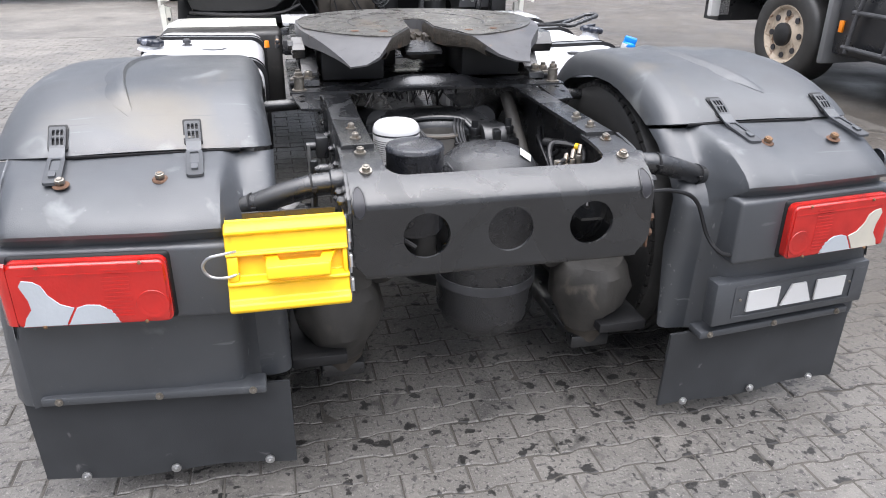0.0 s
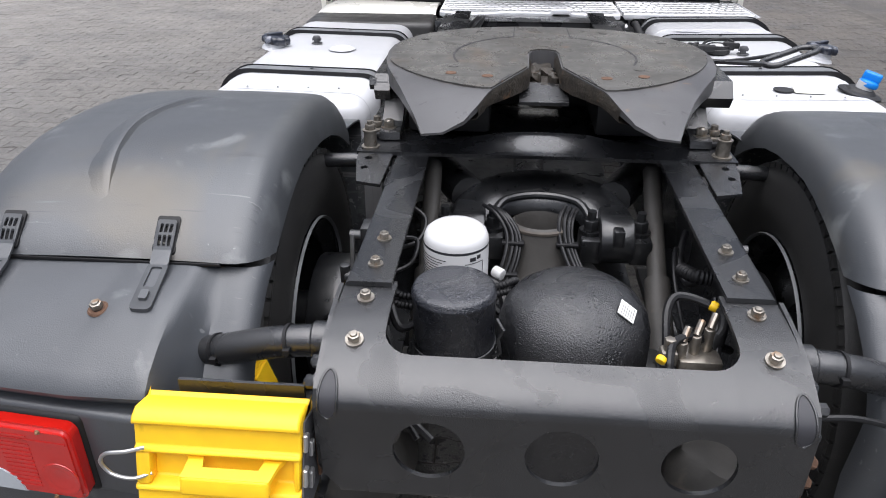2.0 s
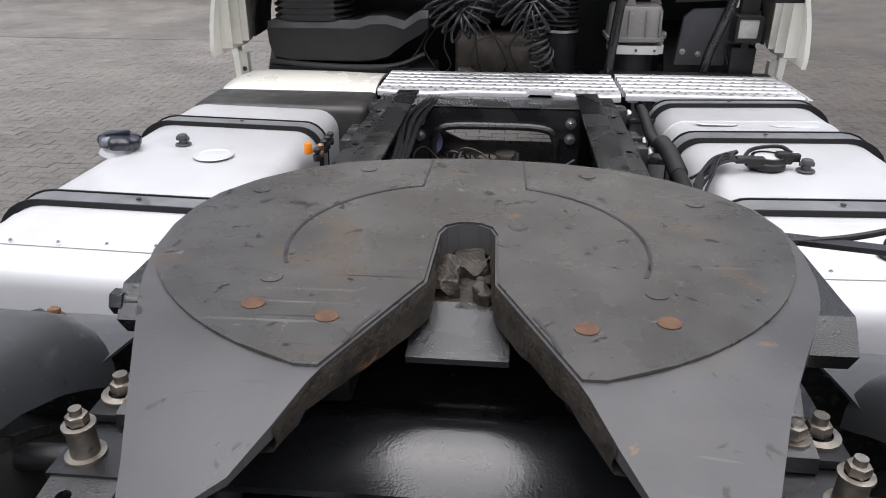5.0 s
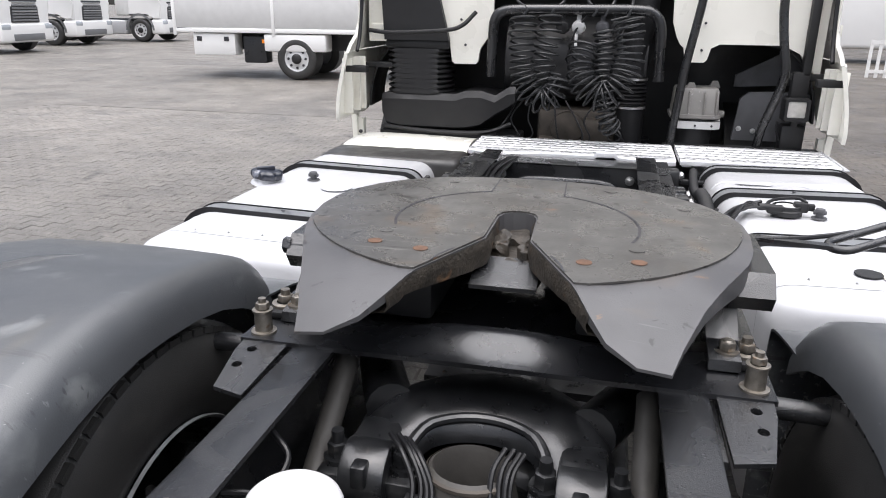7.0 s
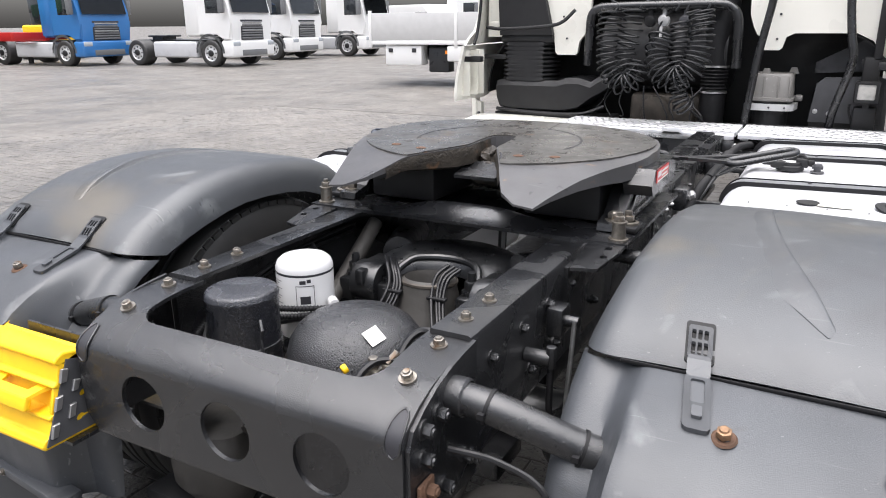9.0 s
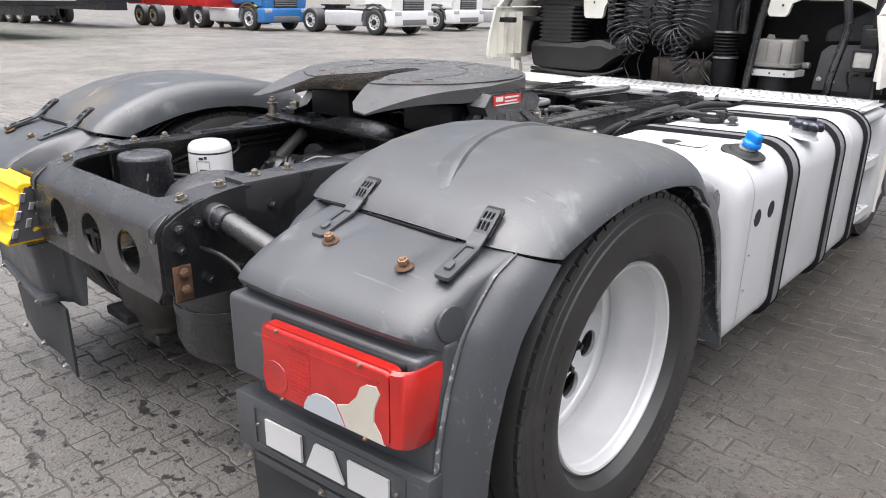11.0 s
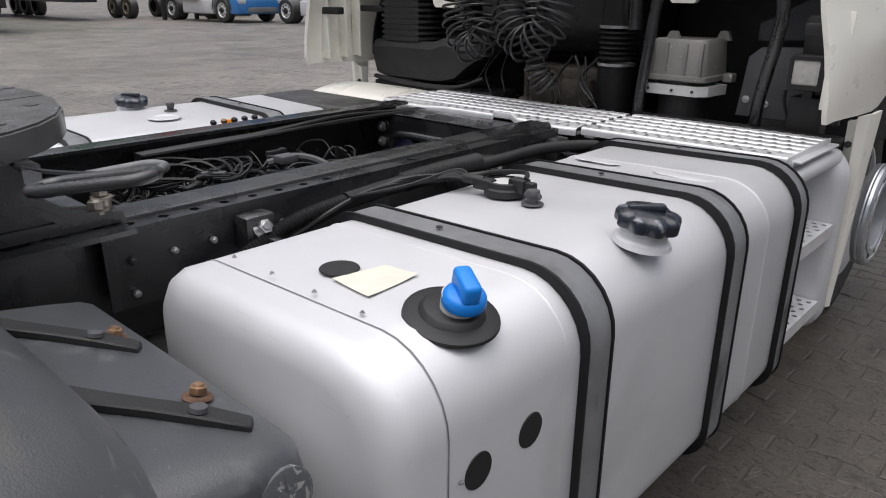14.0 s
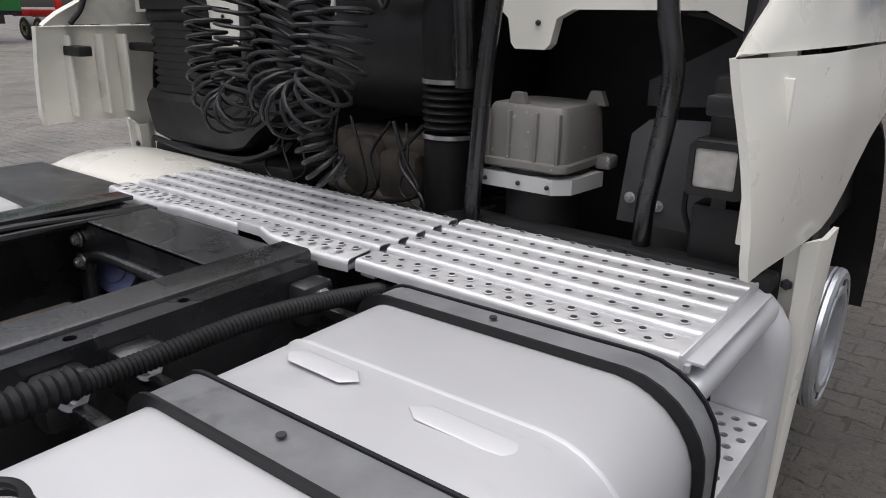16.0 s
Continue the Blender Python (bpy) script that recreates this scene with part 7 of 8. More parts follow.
# wall stiffening: pressed ledge and screws
for x0, x1, z in ((-1.14, -0.75, 1.50),):
    bm = B()
    box(bm, x0, x1, 3.002, 3.022, z, z + 0.035, bev=0.008)
    part("pressed_ledge", bm, CABW, cab)
for x, z in ((-0.615, 1.43), (0.595, 1.43), (-0.64, 1.56), (0.6, 1.56)):
    bolt(cab, (x, 3.02, z), (0, -1, 0), r=0.007, h=0.006, material=INK_SHADE, washer=False)
for s in (-1, 1):
    # lower side panel: flared rear edge, running forward over the wheel opening
    SILL = [(2.640, 1.048), (2.66, 1.050), (2.70, 1.052), (2.80, 1.050), (2.95, 1.044), (3.08, 1.040), (3.16, 1.050), (3.24, 1.085), (3.32, 1.135), (3.42, 1.185), (3.56, 1.225), (3.75, 1.245), (3.95, 1.225), (4.15, 1.15), (4.32, 1.02), (4.42, 0.85), (4.45, 0.62), (4.62, 0.60)]

    def side_x(y, z):
        edge = interp([(1.03, 1.226), (1.12, 1.222), (1.20, 1.212), (1.27, 1.197), (1.35, 1.176), (1.40, 1.166)], z)[0]
        far = interp([(0.60, 1.225), (1.03, 1.240), (1.15, 1.250), (1.28, 1.258), (1.40, 1.240)], z)[0]
        k = min(1.0, max(0.0, (y - 2.64) / 0.42))
        return edge + (far - edge) * (k * (2 - k))
    bm = B()
    rows = []
    for y, z0 in SILL:
        rows.append([(s * side_x(y, z0 + (1.392 - z0) * j / 10), y + (0.012 if j == 0 else 0.0), z0 + (1.392 - z0) * j / 10) for j in range(11)])
    rows.insert(0, [(x - s * 0.016, y + 0.006, z) for x, y, z in rows[0]])
    shell(bm, rows, 0.014)
    pan = part("side_deflector", bm, CABW, cab, "cream white side panel of the cab with a flared rear edge", smooth=50)
    bm = B()
    rows = []
    for z in (1.398, 1.41, 1.44, 1.48, 1.56, 1.75, 2.2, 3.0):
        y0 = interp([(1.39, 2.655), (1.43, 2.70), (1.48, 2.80), (1.56, 2.86), (1.75, 2.88), (3.0, 2.90)], z)[0]
        rows.append([(s * (1.158 + 0.095 * (1 - (1 - k) ** 2) + 0.006), y0 + (4.62 - y0) * k ** 1.6, z) for k in (0, 0.06, 0.14, 0.25, 0.4, 0.6, 0.8, 1.0)])
    shell(bm, rows, 0.014)
    upper = part("upper_side_panel", bm, CABW, cab, "cream white upper side panel of the cab", smooth=50)
    bm = B()
    side_box(bm, s, 1.245, 1.262, 3.15, 3.42, 1.50, 1.56, bev=0.006)
    side_box(bm, s, 1.25, 1.266, 3.18, 3.22, 1.515, 1.545, bev=0.003)
    part("panel_latch", bm, CABW, upper)
    for y in (2.76, 2.88, 2.97):
        bm = B()
        box(bm, *sorted((s * 1.168, s * (side_x(y, 1.06) - 0.010))), y - 0.006, y + 0.006, 1.075, 1.36, bev=0.003)
        part("panel_rib", bm, CABW, pan)
    bm = B()
    tube(bm, smooth_path([(s * 1.142, 2.88, 2.2), (s * 1.144, 2.87, 1.7), (s * 1.145, 2.82, 1.48), (s * 1.14, 2.76, 1.40)], 6), 0.010, 8)
    part("rubber_seal", bm, RUBBER, pan)
    bm = B()
    side_box(bm, s, 1.09, 1.21, 2.75, 2.80, 1.29, 1.325, bev=0.006)
    part("hinge_bracket", bm, DARK, pan, "black bracket that carries the panel")
    bm = B()
    side_box(bm, s, 1.02, 1.19, 2.99, 3.03, 1.30, 1.33, bev=0.006)
    part("hinge_bracket", bm, DARK, pan, "black bracket that carries the panel")
    # inner reveal and black corner moulding
    bm = B()
    rows = []
    for k in range(9):
        a = radians(90 * k / 8)
        rows.append([(s * (0.93 + 0.25 * math.sin(a)), 3.06 + 0.0 * k, 1.08 + 0.38 * math.cos(a)), (s * (0.95 + 0.26 * math.sin(a)), 3.40, 1.08 + 0.40 * math.cos(a))])
    shell(bm, rows, 0.01)
    part("wheel_tub", bm, CABIN, cab, "dark plastic wheel arch liner under the cab")
    bm = B()
    rows = []
    for k in range(19):
        a = radians(-12 + 204 * k / 18)
        rows.append([(s * x, 3.84 - 0.70 * math.cos(a), 0.52 + 0.66 * math.sin(a)) for x in (0.80, 1.0, 1.1, 1.19)])
    shell(bm, rows, 0.012)
    part("arch_liner", bm, CABIN, cab, "black plastic liner over the front wheel")
    bm = B()
    rows = []
    for k in range(12):
        t = k / 11
        y = 2.985 + 0.03 * t
        z = 1.045 - 0.69 * t
        top = max(0.0, 1 - t / 0.10)
        rows.append([(s * 1.198, y + 0.05, z - 0.03 * top), (s * 1.200, y + 0.012, z - 0.03 * top), (s * 1.228, y + 0.010, z - 0.02 * top), (s * 1.231, y - 0.010, z - 0.01 * top), (s * (1.264 - 0.020 * t), y - 0.002, z), (s * (1.271 - 0.020 * t), y + 0.012, z), (s * (1.271 - 0.022 * t), y + 0.12 - 0.10 * t, z)])
    shell(bm, rows, 0.010)
    bl = part("wing_blade", bm, CABW, cab, "cream white blade below the cab corner")
    # clip holes drawn by near-black heads, the dark inside given as colour
    for k in range(5):
        t = 0.12 + 0.2 * k
        bolt(bl, (s * 1.214, 2.994 + 0.03 * t, 1.02 - 0.66 * t), (0, -1, -0.1), r=0.012, h=0.006, material=INK_SHADE, washer=False, name="clip_hole")

# engine air intake: duct, bellows and plenum
bm = B()
box(bm, -1.06, -0.70, 2.99, 3.25, 1.40, 1.46, bev=0.02)
rows = [[(x, y, z) for x, y in ((-1.06 - 0.06 * (z - 1.45), 2.98), (-0.70 - 0.25 * (z - 1.45), 2.98), (-0.70 - 0.25 * (z - 1.45), 3.24), (-1.06 - 0.06 * (z - 1.45), 3.24))] for z in (1.45, 1.6, 1.8, 2.1)]
grid(bm, rows, close=True)
intake = part("intake_duct", bm, CABIN, cab, "black plastic engine air intake duct")
for k in range(9):
    bm = B()
    z = 1.165 + 0.027 * k
    lathe(bm, [(0.165, 0.0), (0.186, 0.010), (0.186, 0.015), (0.165, 0.026)], (-0.885, 3.12, z), (0, 0, 1), 40)
    for v in bm.verts:
        v.co.y = 3.12 + max(-0.135, min(0.135, (v.co.y - 3.12) * 1.1))
    part("bellows_fold", bm, DARK, intake)
bm = B()
rows = []
for x, z0, z1 in ((-1.08, 1.05, 1.16), (-1.06, 0.995, 1.168), (-0.98, 0.978, 1.17), (-0.66, 0.978, 1.17), (-0.60, 0.982, 1.19), (-0.52, 1.0, 1.192), (-0.44, 1.06, 1.17), (-0.37, 1.10, 1.215), (-0.33, 1.13, 1.22)):
    rows.append([(x, 2.985, z0 + 0.01), (x, 2.975, z1 - 0.035), (x, 2.995, z1), (x, 3.28, z1), (x, 3.28, z0), (x, 3.0, z0)])
grid(bm, rows, close=True)
bm.verts.ensure_lookup_table()
bm.faces.new(bm.verts[:6])
bm.faces.new(bm.verts[-6:])
part("plenum_box", bm, CABIN, intake, "black plastic air plenum with a dusty face", smooth=30)
bm = B()
box(bm, -1.10, -0.30, 3.0, 3.2, 0.90, 0.96, bev=0.01)
tube(bm, smooth_path([(-1.08, 2.99, 0.98), (-0.8, 2.97, 0.965), (-0.5, 2.97, 0.97), (-0.35, 3.0, 1.02)], 6), 0.012, 8)
part("bay_rail", bm, DARK, cab)
bm = B()
tube(bm, smooth_path([(-1.13, 2.93, 1.50), (-1.0, 2.92, 1.49), (-0.72, 2.92, 1.505), (-0.62, 2.93, 1.53), (-0.55, 2.96, 1.60)], 6), 0.011, 10)
part("stay_rod", bm, DARK, cab)
# pipe frame and drum behind the coils
bm = B()
tube(bm, smooth_path([(-0.47, 3.0, 1.27), (-0.465, 3.0, 1.45), (-0.455, 2.99, 1.56), (-0.41, 2.985, 1.605), (-0.3, 2.98, 1.615), (0.0, 2.98, 1.618), (0.27, 2.98, 1.618), (0.345, 2.985, 1.60), (0.385, 2.99, 1.54), (0.395, 3.0, 1.4), (0.40, 3.0, 1.27)], 8), 0.027, 16)
part("pipe_frame", bm, GLOSS, cab, "glossy black pipe frame")
bm = B()
lathe(bm, [(0, -0.40), (0.20, -0.40), (0.22, -0.39), (0.22, 0.35), (0.20, 0.36), (0, 0.36)], (-0.01, 3.26, 1.36), (1, 0, 0), 40)
part("silencer_drum", bm, CABIN, cab, "black drum behind the coiled hoses")
bm = B()
box(bm, -0.36, 0.30, 3.0, 3.03, 1.585, 1.64, bev=0.006)
part("coupling_rail", bm, DARK, cab)
for x, kind in ((-0.10, 0), (-0.02, 1), (0.10, 2), (0.17, 0)):
    bm = B()
    lathe(bm, [(0, 0), (0.034, 0.0), (0.036, 0.014), (0.028, 0.03), (0.015, 0.034), (0, 0.034)], (x, 3.0, 1.535), (0, -1, -0.3), 22)
    box(bm, x - 0.012, x + 0.012, 2.985, 3.01, 1.55, 1.60, bev=0.004)
    part("coupling_head", bm, WHITEPL if kind == 1 else DUSTY if kind == 2 else DARK, cab, "hose coupling head on its rest")


def coil(name, spine, r, turns, wire, lab, swell=0.0):
    """A coiled hose hung along a sagging spine."""
    spine = [(0.2 + (x - 0.2) * 0.945, y - 0.21, 1.54 + (z - 1.54) * 0.945) for x, y, z in spine]
    line = resample(smooth_path(spine, 10), 0.006)
    n = turns * 14
    pts = []
    for i in range(n + 1):
        k = i / n * (len(line) - 1)
        a, b = line[int(k)], line[min(int(k) + 1, len(line) - 1)]
        c = a.lerp(b, k - int(k))
        d = (line[min(int(k) + 3, len(line) - 1)] - line[max(int(k) - 3, 0)]).normalized()
        u = d.cross(Vector((0, 1, 0.15))).normalized()
        w = d.cross(u)
        ph = 2 * math.pi * i / 14
        rr = r * (1 + swell * math.sin(i * 0.21) + 0.07 * math.sin(i * 0.057 + len(spine)))
        pts.append(c + rr * (math.cos(ph) * u + math.sin(ph) * w))
    bm = B()
    tube(bm, [spine[0]] + pts + [spine[-1]], wire, 7)
    return part(name, bm, COIL, cab, lab)


coil("coiled_hose", [(-0.30, 2.96, 1.58), (-0.30, 2.93, 1.42), (-0.28, 2.92, 1.27), (-0.20, 2.90, 1.17), (-0.12, 2.90, 1.20), (-0.09, 2.92, 1.30)], 0.060, 19, 0.0056, "black coiled air hose hanging behind the cab", 0.1)
coil("coiled_hose", [(-0.16, 2.97, 1.59), (-0.17, 2.95, 1.47), (-0.19, 2.94, 1.35), (-0.17, 2.92, 1.24), (-0.11, 2.91, 1.20)], 0.056, 12, 0.0054, "black coiled air hose hanging behind the cab", 0.15)
coil("coiled_hose", [(0.02, 2.97, 1.44), (0.0, 2.93, 1.35), (0.03, 2.90, 1.26), (0.11, 2.89, 1.20), (0.20, 2.90, 1.25), (0.24, 2.93, 1.36), (0.24, 2.95, 1.48), (0.22, 2.97, 1.59)], 0.066, 24, 0.0056, "black coiled air hose hung in a loop", 0.12)
coil("coiled_hose", [(0.11, 2.96, 1.52), (0.12, 2.95, 1.42), (0.12, 2.93, 1.30), (0.14, 2.92, 1.18), (0.16, 2.92, 1.08), (0.19, 2.95, 1.02)], 0.044, 19, 0.0066, "thick black coiled electric lead", 0.12)
for x0, x1 in ((-0.30, -0.34), (-0.16, -0.10), (0.05, 0.02), (0.11, 0.15), (0.22, 0.24)):
    bm = B()
    tube(bm, smooth_path([(x0, 2.96, 1.585), (x0 + 0.015, 2.96, 1.62), (x1, 2.99, 1.66), (x1, 3.0, 1.74)], 6), 0.008, 8)
    part("hose_tail", bm, COIL, cab)
for pts, r in (([(0.03, 2.98, 1.60), (-0.03, 2.97, 1.52), (-0.06, 2.96, 1.42), (-0.055, 2.97, 1.30)], 0.006), ([(0.15, 2.98, 1.60), (0.18, 2.97, 1.52), (0.16, 2.96, 1.46), (0.12, 2.97, 1.50)], 0.006)):
    bm = B()
    tube(bm, smooth_path(pts, 6), r, 7)
    part("thin_cable", bm, HOSE, cab)
bm = B()
box(bm, -0.035, -0.02, 2.955, 2.962, 1.44, 1.50)
part("white_tag", bm, WHITEPL, cab, smooth=0)
# engine, charge pipe and right-hand fittings
bm = B()
box(bm, -0.22, 0.22, 3.12, 3.5, 0.80, 1.10, bev=0.03)
cyl(bm, (-0.05, 3.12, 1.0), (-0.05, 3.06, 1.0), 0.09, seg=24, bev=0.01)
box(bm, 0.02, 0.18, 3.06, 3.14, 0.86, 1.06, bev=0.03)
cyl(bm, (-0.2, 3.1, 0.92), (0.2, 3.08, 0.90), 0.03, seg=14)
part("engine_block", bm, ENGINE, cab, "grimy brown engine castings")
for k in range(9):
    bm = B()
    x0 = rnd.uniform(-0.35, 0.4)
    tube(bm, smooth_path([(x0, 3.05, 1.15), (x0 + rnd.uniform(-0.1, 0.1), 3.02, 1.05), (x0 + rnd.uniform(-0.15, 0.15), 3.0, 0.96), (x0 + rnd.uniform(-0.2, 0.2), 3.0, 0.90)], 5), rnd.choice((0.004, 0.005, 0.007)), 7)
    part("engine_hose", bm, HOSE, cab)
bm = B()
tube(bm, [(0.275, 3.1, 0.80), (0.275, 3.1, 1.115)], 0.073, 28)
tube(bm, resample([(0.275, 3.1, 1.14), (0.275, 3.1, 1.262)], 0.010), 0.073, 28, ribs=0.006)
tube(bm, smooth_path([(0.275, 3.1, 1.28), (0.275, 3.1, 1.45), (0.30, 3.12, 1.6), (0.30, 3.15, 1.8)], 6), 0.076, 28)
charge = part("intake_pipe", bm, RUBBER, cab, "black rubber intake pipe with steel clamps")
for z in (1.12, 1.268):
    bm = B()
    lathe(bm, [(0.075, 0.0), (0.0785, 0.0), (0.0785, 0.012), (0.075, 0.012)], (0.275, 3.1, z), (0, 0, 1), 36)
    part("hose_clamp", bm, STEEL, charge)
bm = B()
tube(bm, smooth_path([(0.575, 2.92, 1.75), (0.556, 2.92, 1.60), (0.520, 2.92, 1.36), (0.50, 2.92, 1.16), (0.488, 2.92, 1.02), (0.484, 2.92, 0.955)], 8), 0.021, 14)
part("black_pipe", bm, GLOSS, cab, "glossy black pipe running down to the catwalk")
bm = B()
tube(bm, smooth_path([(0.925, 2.90, 1.78), (0.93, 2.90, 1.62), (0.955, 2.89, 1.45), (0.975, 2.89, 1.36), (0.968, 2.90, 1.27), (0.935, 2.94, 1.13), (0.918, 2.96, 1.05), (0.908, 2.98, 0.95)], 8), 0.021, 14)
part("black_pipe", bm, GLOSS, cab, "glossy black bent pipe")
bm = B()
box(bm, 0.83, 0.90, 2.87, 2.93, 0.945, 0.965, bev=0.008)
box(bm, 0.45, 1.20, 2.93, 3.0, 0.93, 0.965, bev=0.01)
part("pipe_foot", bm, DARK, cab)
bm = B()
rows = []
for z, g in ((1.095, 0.0), (1.10, 0.006), (1.115, 0.006), (1.118, -0.004), (1.235, -0.012), (1.245, -0.018)):
    rows.append([(x, y, z) for x, y in round_rect(0.478 - g, 0.716 + g, 2.955 - g, 3.19 + g, 0.03, 4)])
vs = grid(bm, rows, close=True)
bm.faces.new(vs[-1])
bm.faces.new(vs[0])
res = part("plastic_housing", bm, BATTERY, cab, "dusty grey translucent plastic housing", smooth=40)
for x in (0.50, 0.56, 0.635, 0.695):
    bm = B()
    box(bm, x - 0.005, x + 0.005, 2.954, 2.97, 1.115, 1.232, bev=0.003)
    part("housing_rib", bm, BATTERY, res)
for x in (0.565, 0.695):
    bm = B()
    plate(bm, [(x - 0.028, 1.238), (x + 0.028, 1.238), (x + 0.014, 1.272), (x - 0.014, 1.272)], [], lambda u, v, w: (u, 2.985 + w + (0.15 if u > 0.64 else 0.0), v), 0.02)
    part("housing_ear", bm, BATTERY, res, smooth=0)
bm = B()
box(bm, 0.716, 0.758, 3.11, 3.16, 1.088, 1.122, bev=0.008)
part("housing_lug", bm, BATTERY, res)
bm = B()
plate(bm, [(0.49, 2.952), (0.69, 2.952), (0.725, 2.985), (0.738, 3.12), (0.49, 3.12)], [], lambda u, v, w: (u, v, 1.045 + w), 0.037)
brk = part("white_bracket", bm, WHITEPL, res, "white painted bracket under the housing", smooth=0)
for x in (0.505, 0.60, 0.68):
    bolt(brk, (x, 2.952, 1.063), (0, -1, 0), r=0.006, h=0.005, material=INK_SHADE, washer=False)
bm = B()
cyl(bm, (0.60, 3.07, 0.94), (0.60, 3.07, 1.045), 0.095, seg=28)
cyl(bm, (0.60, 3.07, 1.075), (0.60, 3.07, 1.10), 0.112, seg=28)
part("housing_base", bm, DARK, res)
# dusty panels in the corner
bm = B()
plate(bm, [(0.80, 1.24), (1.16, 1.26), (1.16, 1.45), (1.02, 1.42), (0.80, 1.30)], [], lambda u, v, w: (u, 3.20 + w, v), 0.02)
plate(bm, [(0.80, 0.98), (1.15, 0.98), (1.15, 1.22), (1.12, 1.235), (0.86, 1.225), (0.82, 1.19)], [], lambda u, v, w: (u, 3.08 + w, v), 0.03)
pan = part("corner_panel", bm, DUSTY, cab, "dusty dark plastic panels in the corner of the bay", smooth=0)
for x, z in ((0.83, 1.04), (0.90, 1.03), (1.10, 1.03)):
    bolt(pan, (x, 3.08, z), (0, -1, 0), r=0.009, h=0.006, material=STEEL)
bm = B()
box(bm, 1.03, 1.11, 2.97, 3.02, 1.16, 1.34, bev=0.008)
box(bm, 1.07, 1.11, 2.97, 3.02, 1.32, 1.75, bev=0.006)
part("cab_mount", bm, DARK, cab, "black cab mount bracket")
# work lamp on its bracket
bm = B()
box(bm, 1.012, 1.132, 2.855, 2.95, 1.105, 1.222, bev=0.016, seg=3)
lamp = part("work_lamp", bm, DARK, truck, "square black work lamp with ribbed glass")
bm = B()
box(bm, 1.026, 1.112, 2.846, 2.858, 1.125, 1.207, bev=0.006)
part("lamp_glass", bm, LAMPGLASS, lamp)
bm = B()
plate(bm, round_rect(1.016, 1.128, 1.110, 1.218, 0.012), [round_rect(1.027, 1.111, 1.126, 1.206, 0.008)], lambda u, v, w: (u, 2.842 + w, v), 0.014)
part("lamp_bezel", bm, DARK, lamp, smooth=0)
bm = B()
box(bm, 1.02, 1.13, 2.88, 2.97, 0.93, 1.085, bev=0.01)
box(bm, 1.06, 1.09, 2.88, 2.91, 1.08, 1.11)
part("lamp_stand", bm, CABIN, lamp)
bm = B()
tube(bm, smooth_path([(1.0, 2.90, 1.10), (1.0, 2.90, 1.06), (1.015, 2.90, 1.02), (1.03, 2.91, 0.96)], 5), 0.006, 7)
part("lamp_lead", bm, HOSE, lamp)

for o in (lamp, *lamp.children):
    o.data.transform(Matrix.Translation((-0.006, 0.085, -0.003)))

# ---- wheel chock in its holder beside the frame end ----
chock = thing("wheel_chock", "bright yellow plastic wheel chock held upright by a wire clip", "wheel chock", (-0.558, -0.664, 0.682), "wheel chocks on the frame")
CX0, CX1 = -0.142, 0.141


def chock_part(name, bm, material, label="", parent=None):
    return part(name, bm, material, parent or chock, label)


bm = B()
prof = [(0.058, 0.252), (0.044, 0.254), (0.040, 0.241), (0.035, 0.240), (0.032, 0.249), (0.014, 0.246), (0.010, 0.232), (0.005, 0.231), (0.002, 0.239), (-0.036, 0.231), (-0.050, 0.224), (-0.056, 0.214), (-0.053, 0.207), (-0.044, 0.203), (-0.043, 0.160),
        (-0.050, 0.157), (-0.051, 0.150), (-0.028, 0.145), (-0.026, 0.088), (-0.050, 0.082), (-0.051, 0.074), (-0.043, 0.070), (-0.043, 0.034), (-0.056, 0.026), (-0.058, 0.012), (-0.050, 0.002), (0.056, 0.0)]
rows = [[(x, y * (1 - e) + 0.001 * e, z * (1 - e) + 0.12 * e) for y, z in prof] for x, e in ((CX0, 0.03), (CX0 + 0.004, 0.0), (0.0, 0.0), (CX1 - 0.004, 0.0), (CX1, 0.03))]
vs = grid(bm, rows, close=True)
bm.faces.new(vs[0])
bm.faces.new(vs[-1])
chock_body = chock_part("chock_body", bm, YELLOW)
mod = chock_body.modifiers.new("round", "BEVEL")
mod.width, mod.segments, mod.limit_method, mod.angle_limit = 0.003, 2, "ANGLE", radians(40)


def ring_shelf(u, v, w):
    return (u, v, 0.138 + w - 0.30 * (-0.027 - v))


bm = B()
plate(bm, [(-0.060, -0.027), (0.120, -0.027), (0.104, -0.050), (0.096, -0.078), (-0.052, -0.078), (-0.048, -0.050)], [[(-0.026, -0.036), (0.082, -0.036), (0.074, -0.060), (-0.020, -0.060)]], ring_shelf, 0.009)
grip = chock_part("grip", bm, YELLOW, "moulded yellow grip")
bm = B()
box(bm, -0.052, 0.096, -0.080, -0.062, 0.096, 0.1325, bev=0.006, seg=3)
chock_part("grip_bar", bm, YELLOW, parent=grip)
for xa, xb in ((-0.052, -0.040), (0.084, 0.096)):
    bm = B()
    grid(bm, [[(x, y, z) for y, z in ((-0.027, 0.090), (-0.070, 0.098), (-0.070, 0.130), (-0.027, 0.140))] for x in (xa, xb)], close=True)
    chock_part("grip_cheek", bm, YELLOW, parent=grip)
for xa, xb, ya in ((CX0 + 0.002, CX0 + 0.028, -0.050), (CX1 - 0.014, CX1 - 0.002, -0.046)):
    bm = B()
    box(bm, xa, xb, ya, -0.02, 0.084, 0.150, bev=0.006)
    chock_part("rib", bm, YELLOW)
bm = B()
plate(bm, [(-0.050, 0.012), (0.050, 0.012), (0.050, 0.236), (-0.030, 0.214)], [ring_loop(y, z, 0.009, 12) for y, z in ((0.022, 0.05), (0.022, 0.11), (0.022, 0.17))], lambda u, v, w: (CX1 + w, u, v), 0.003)
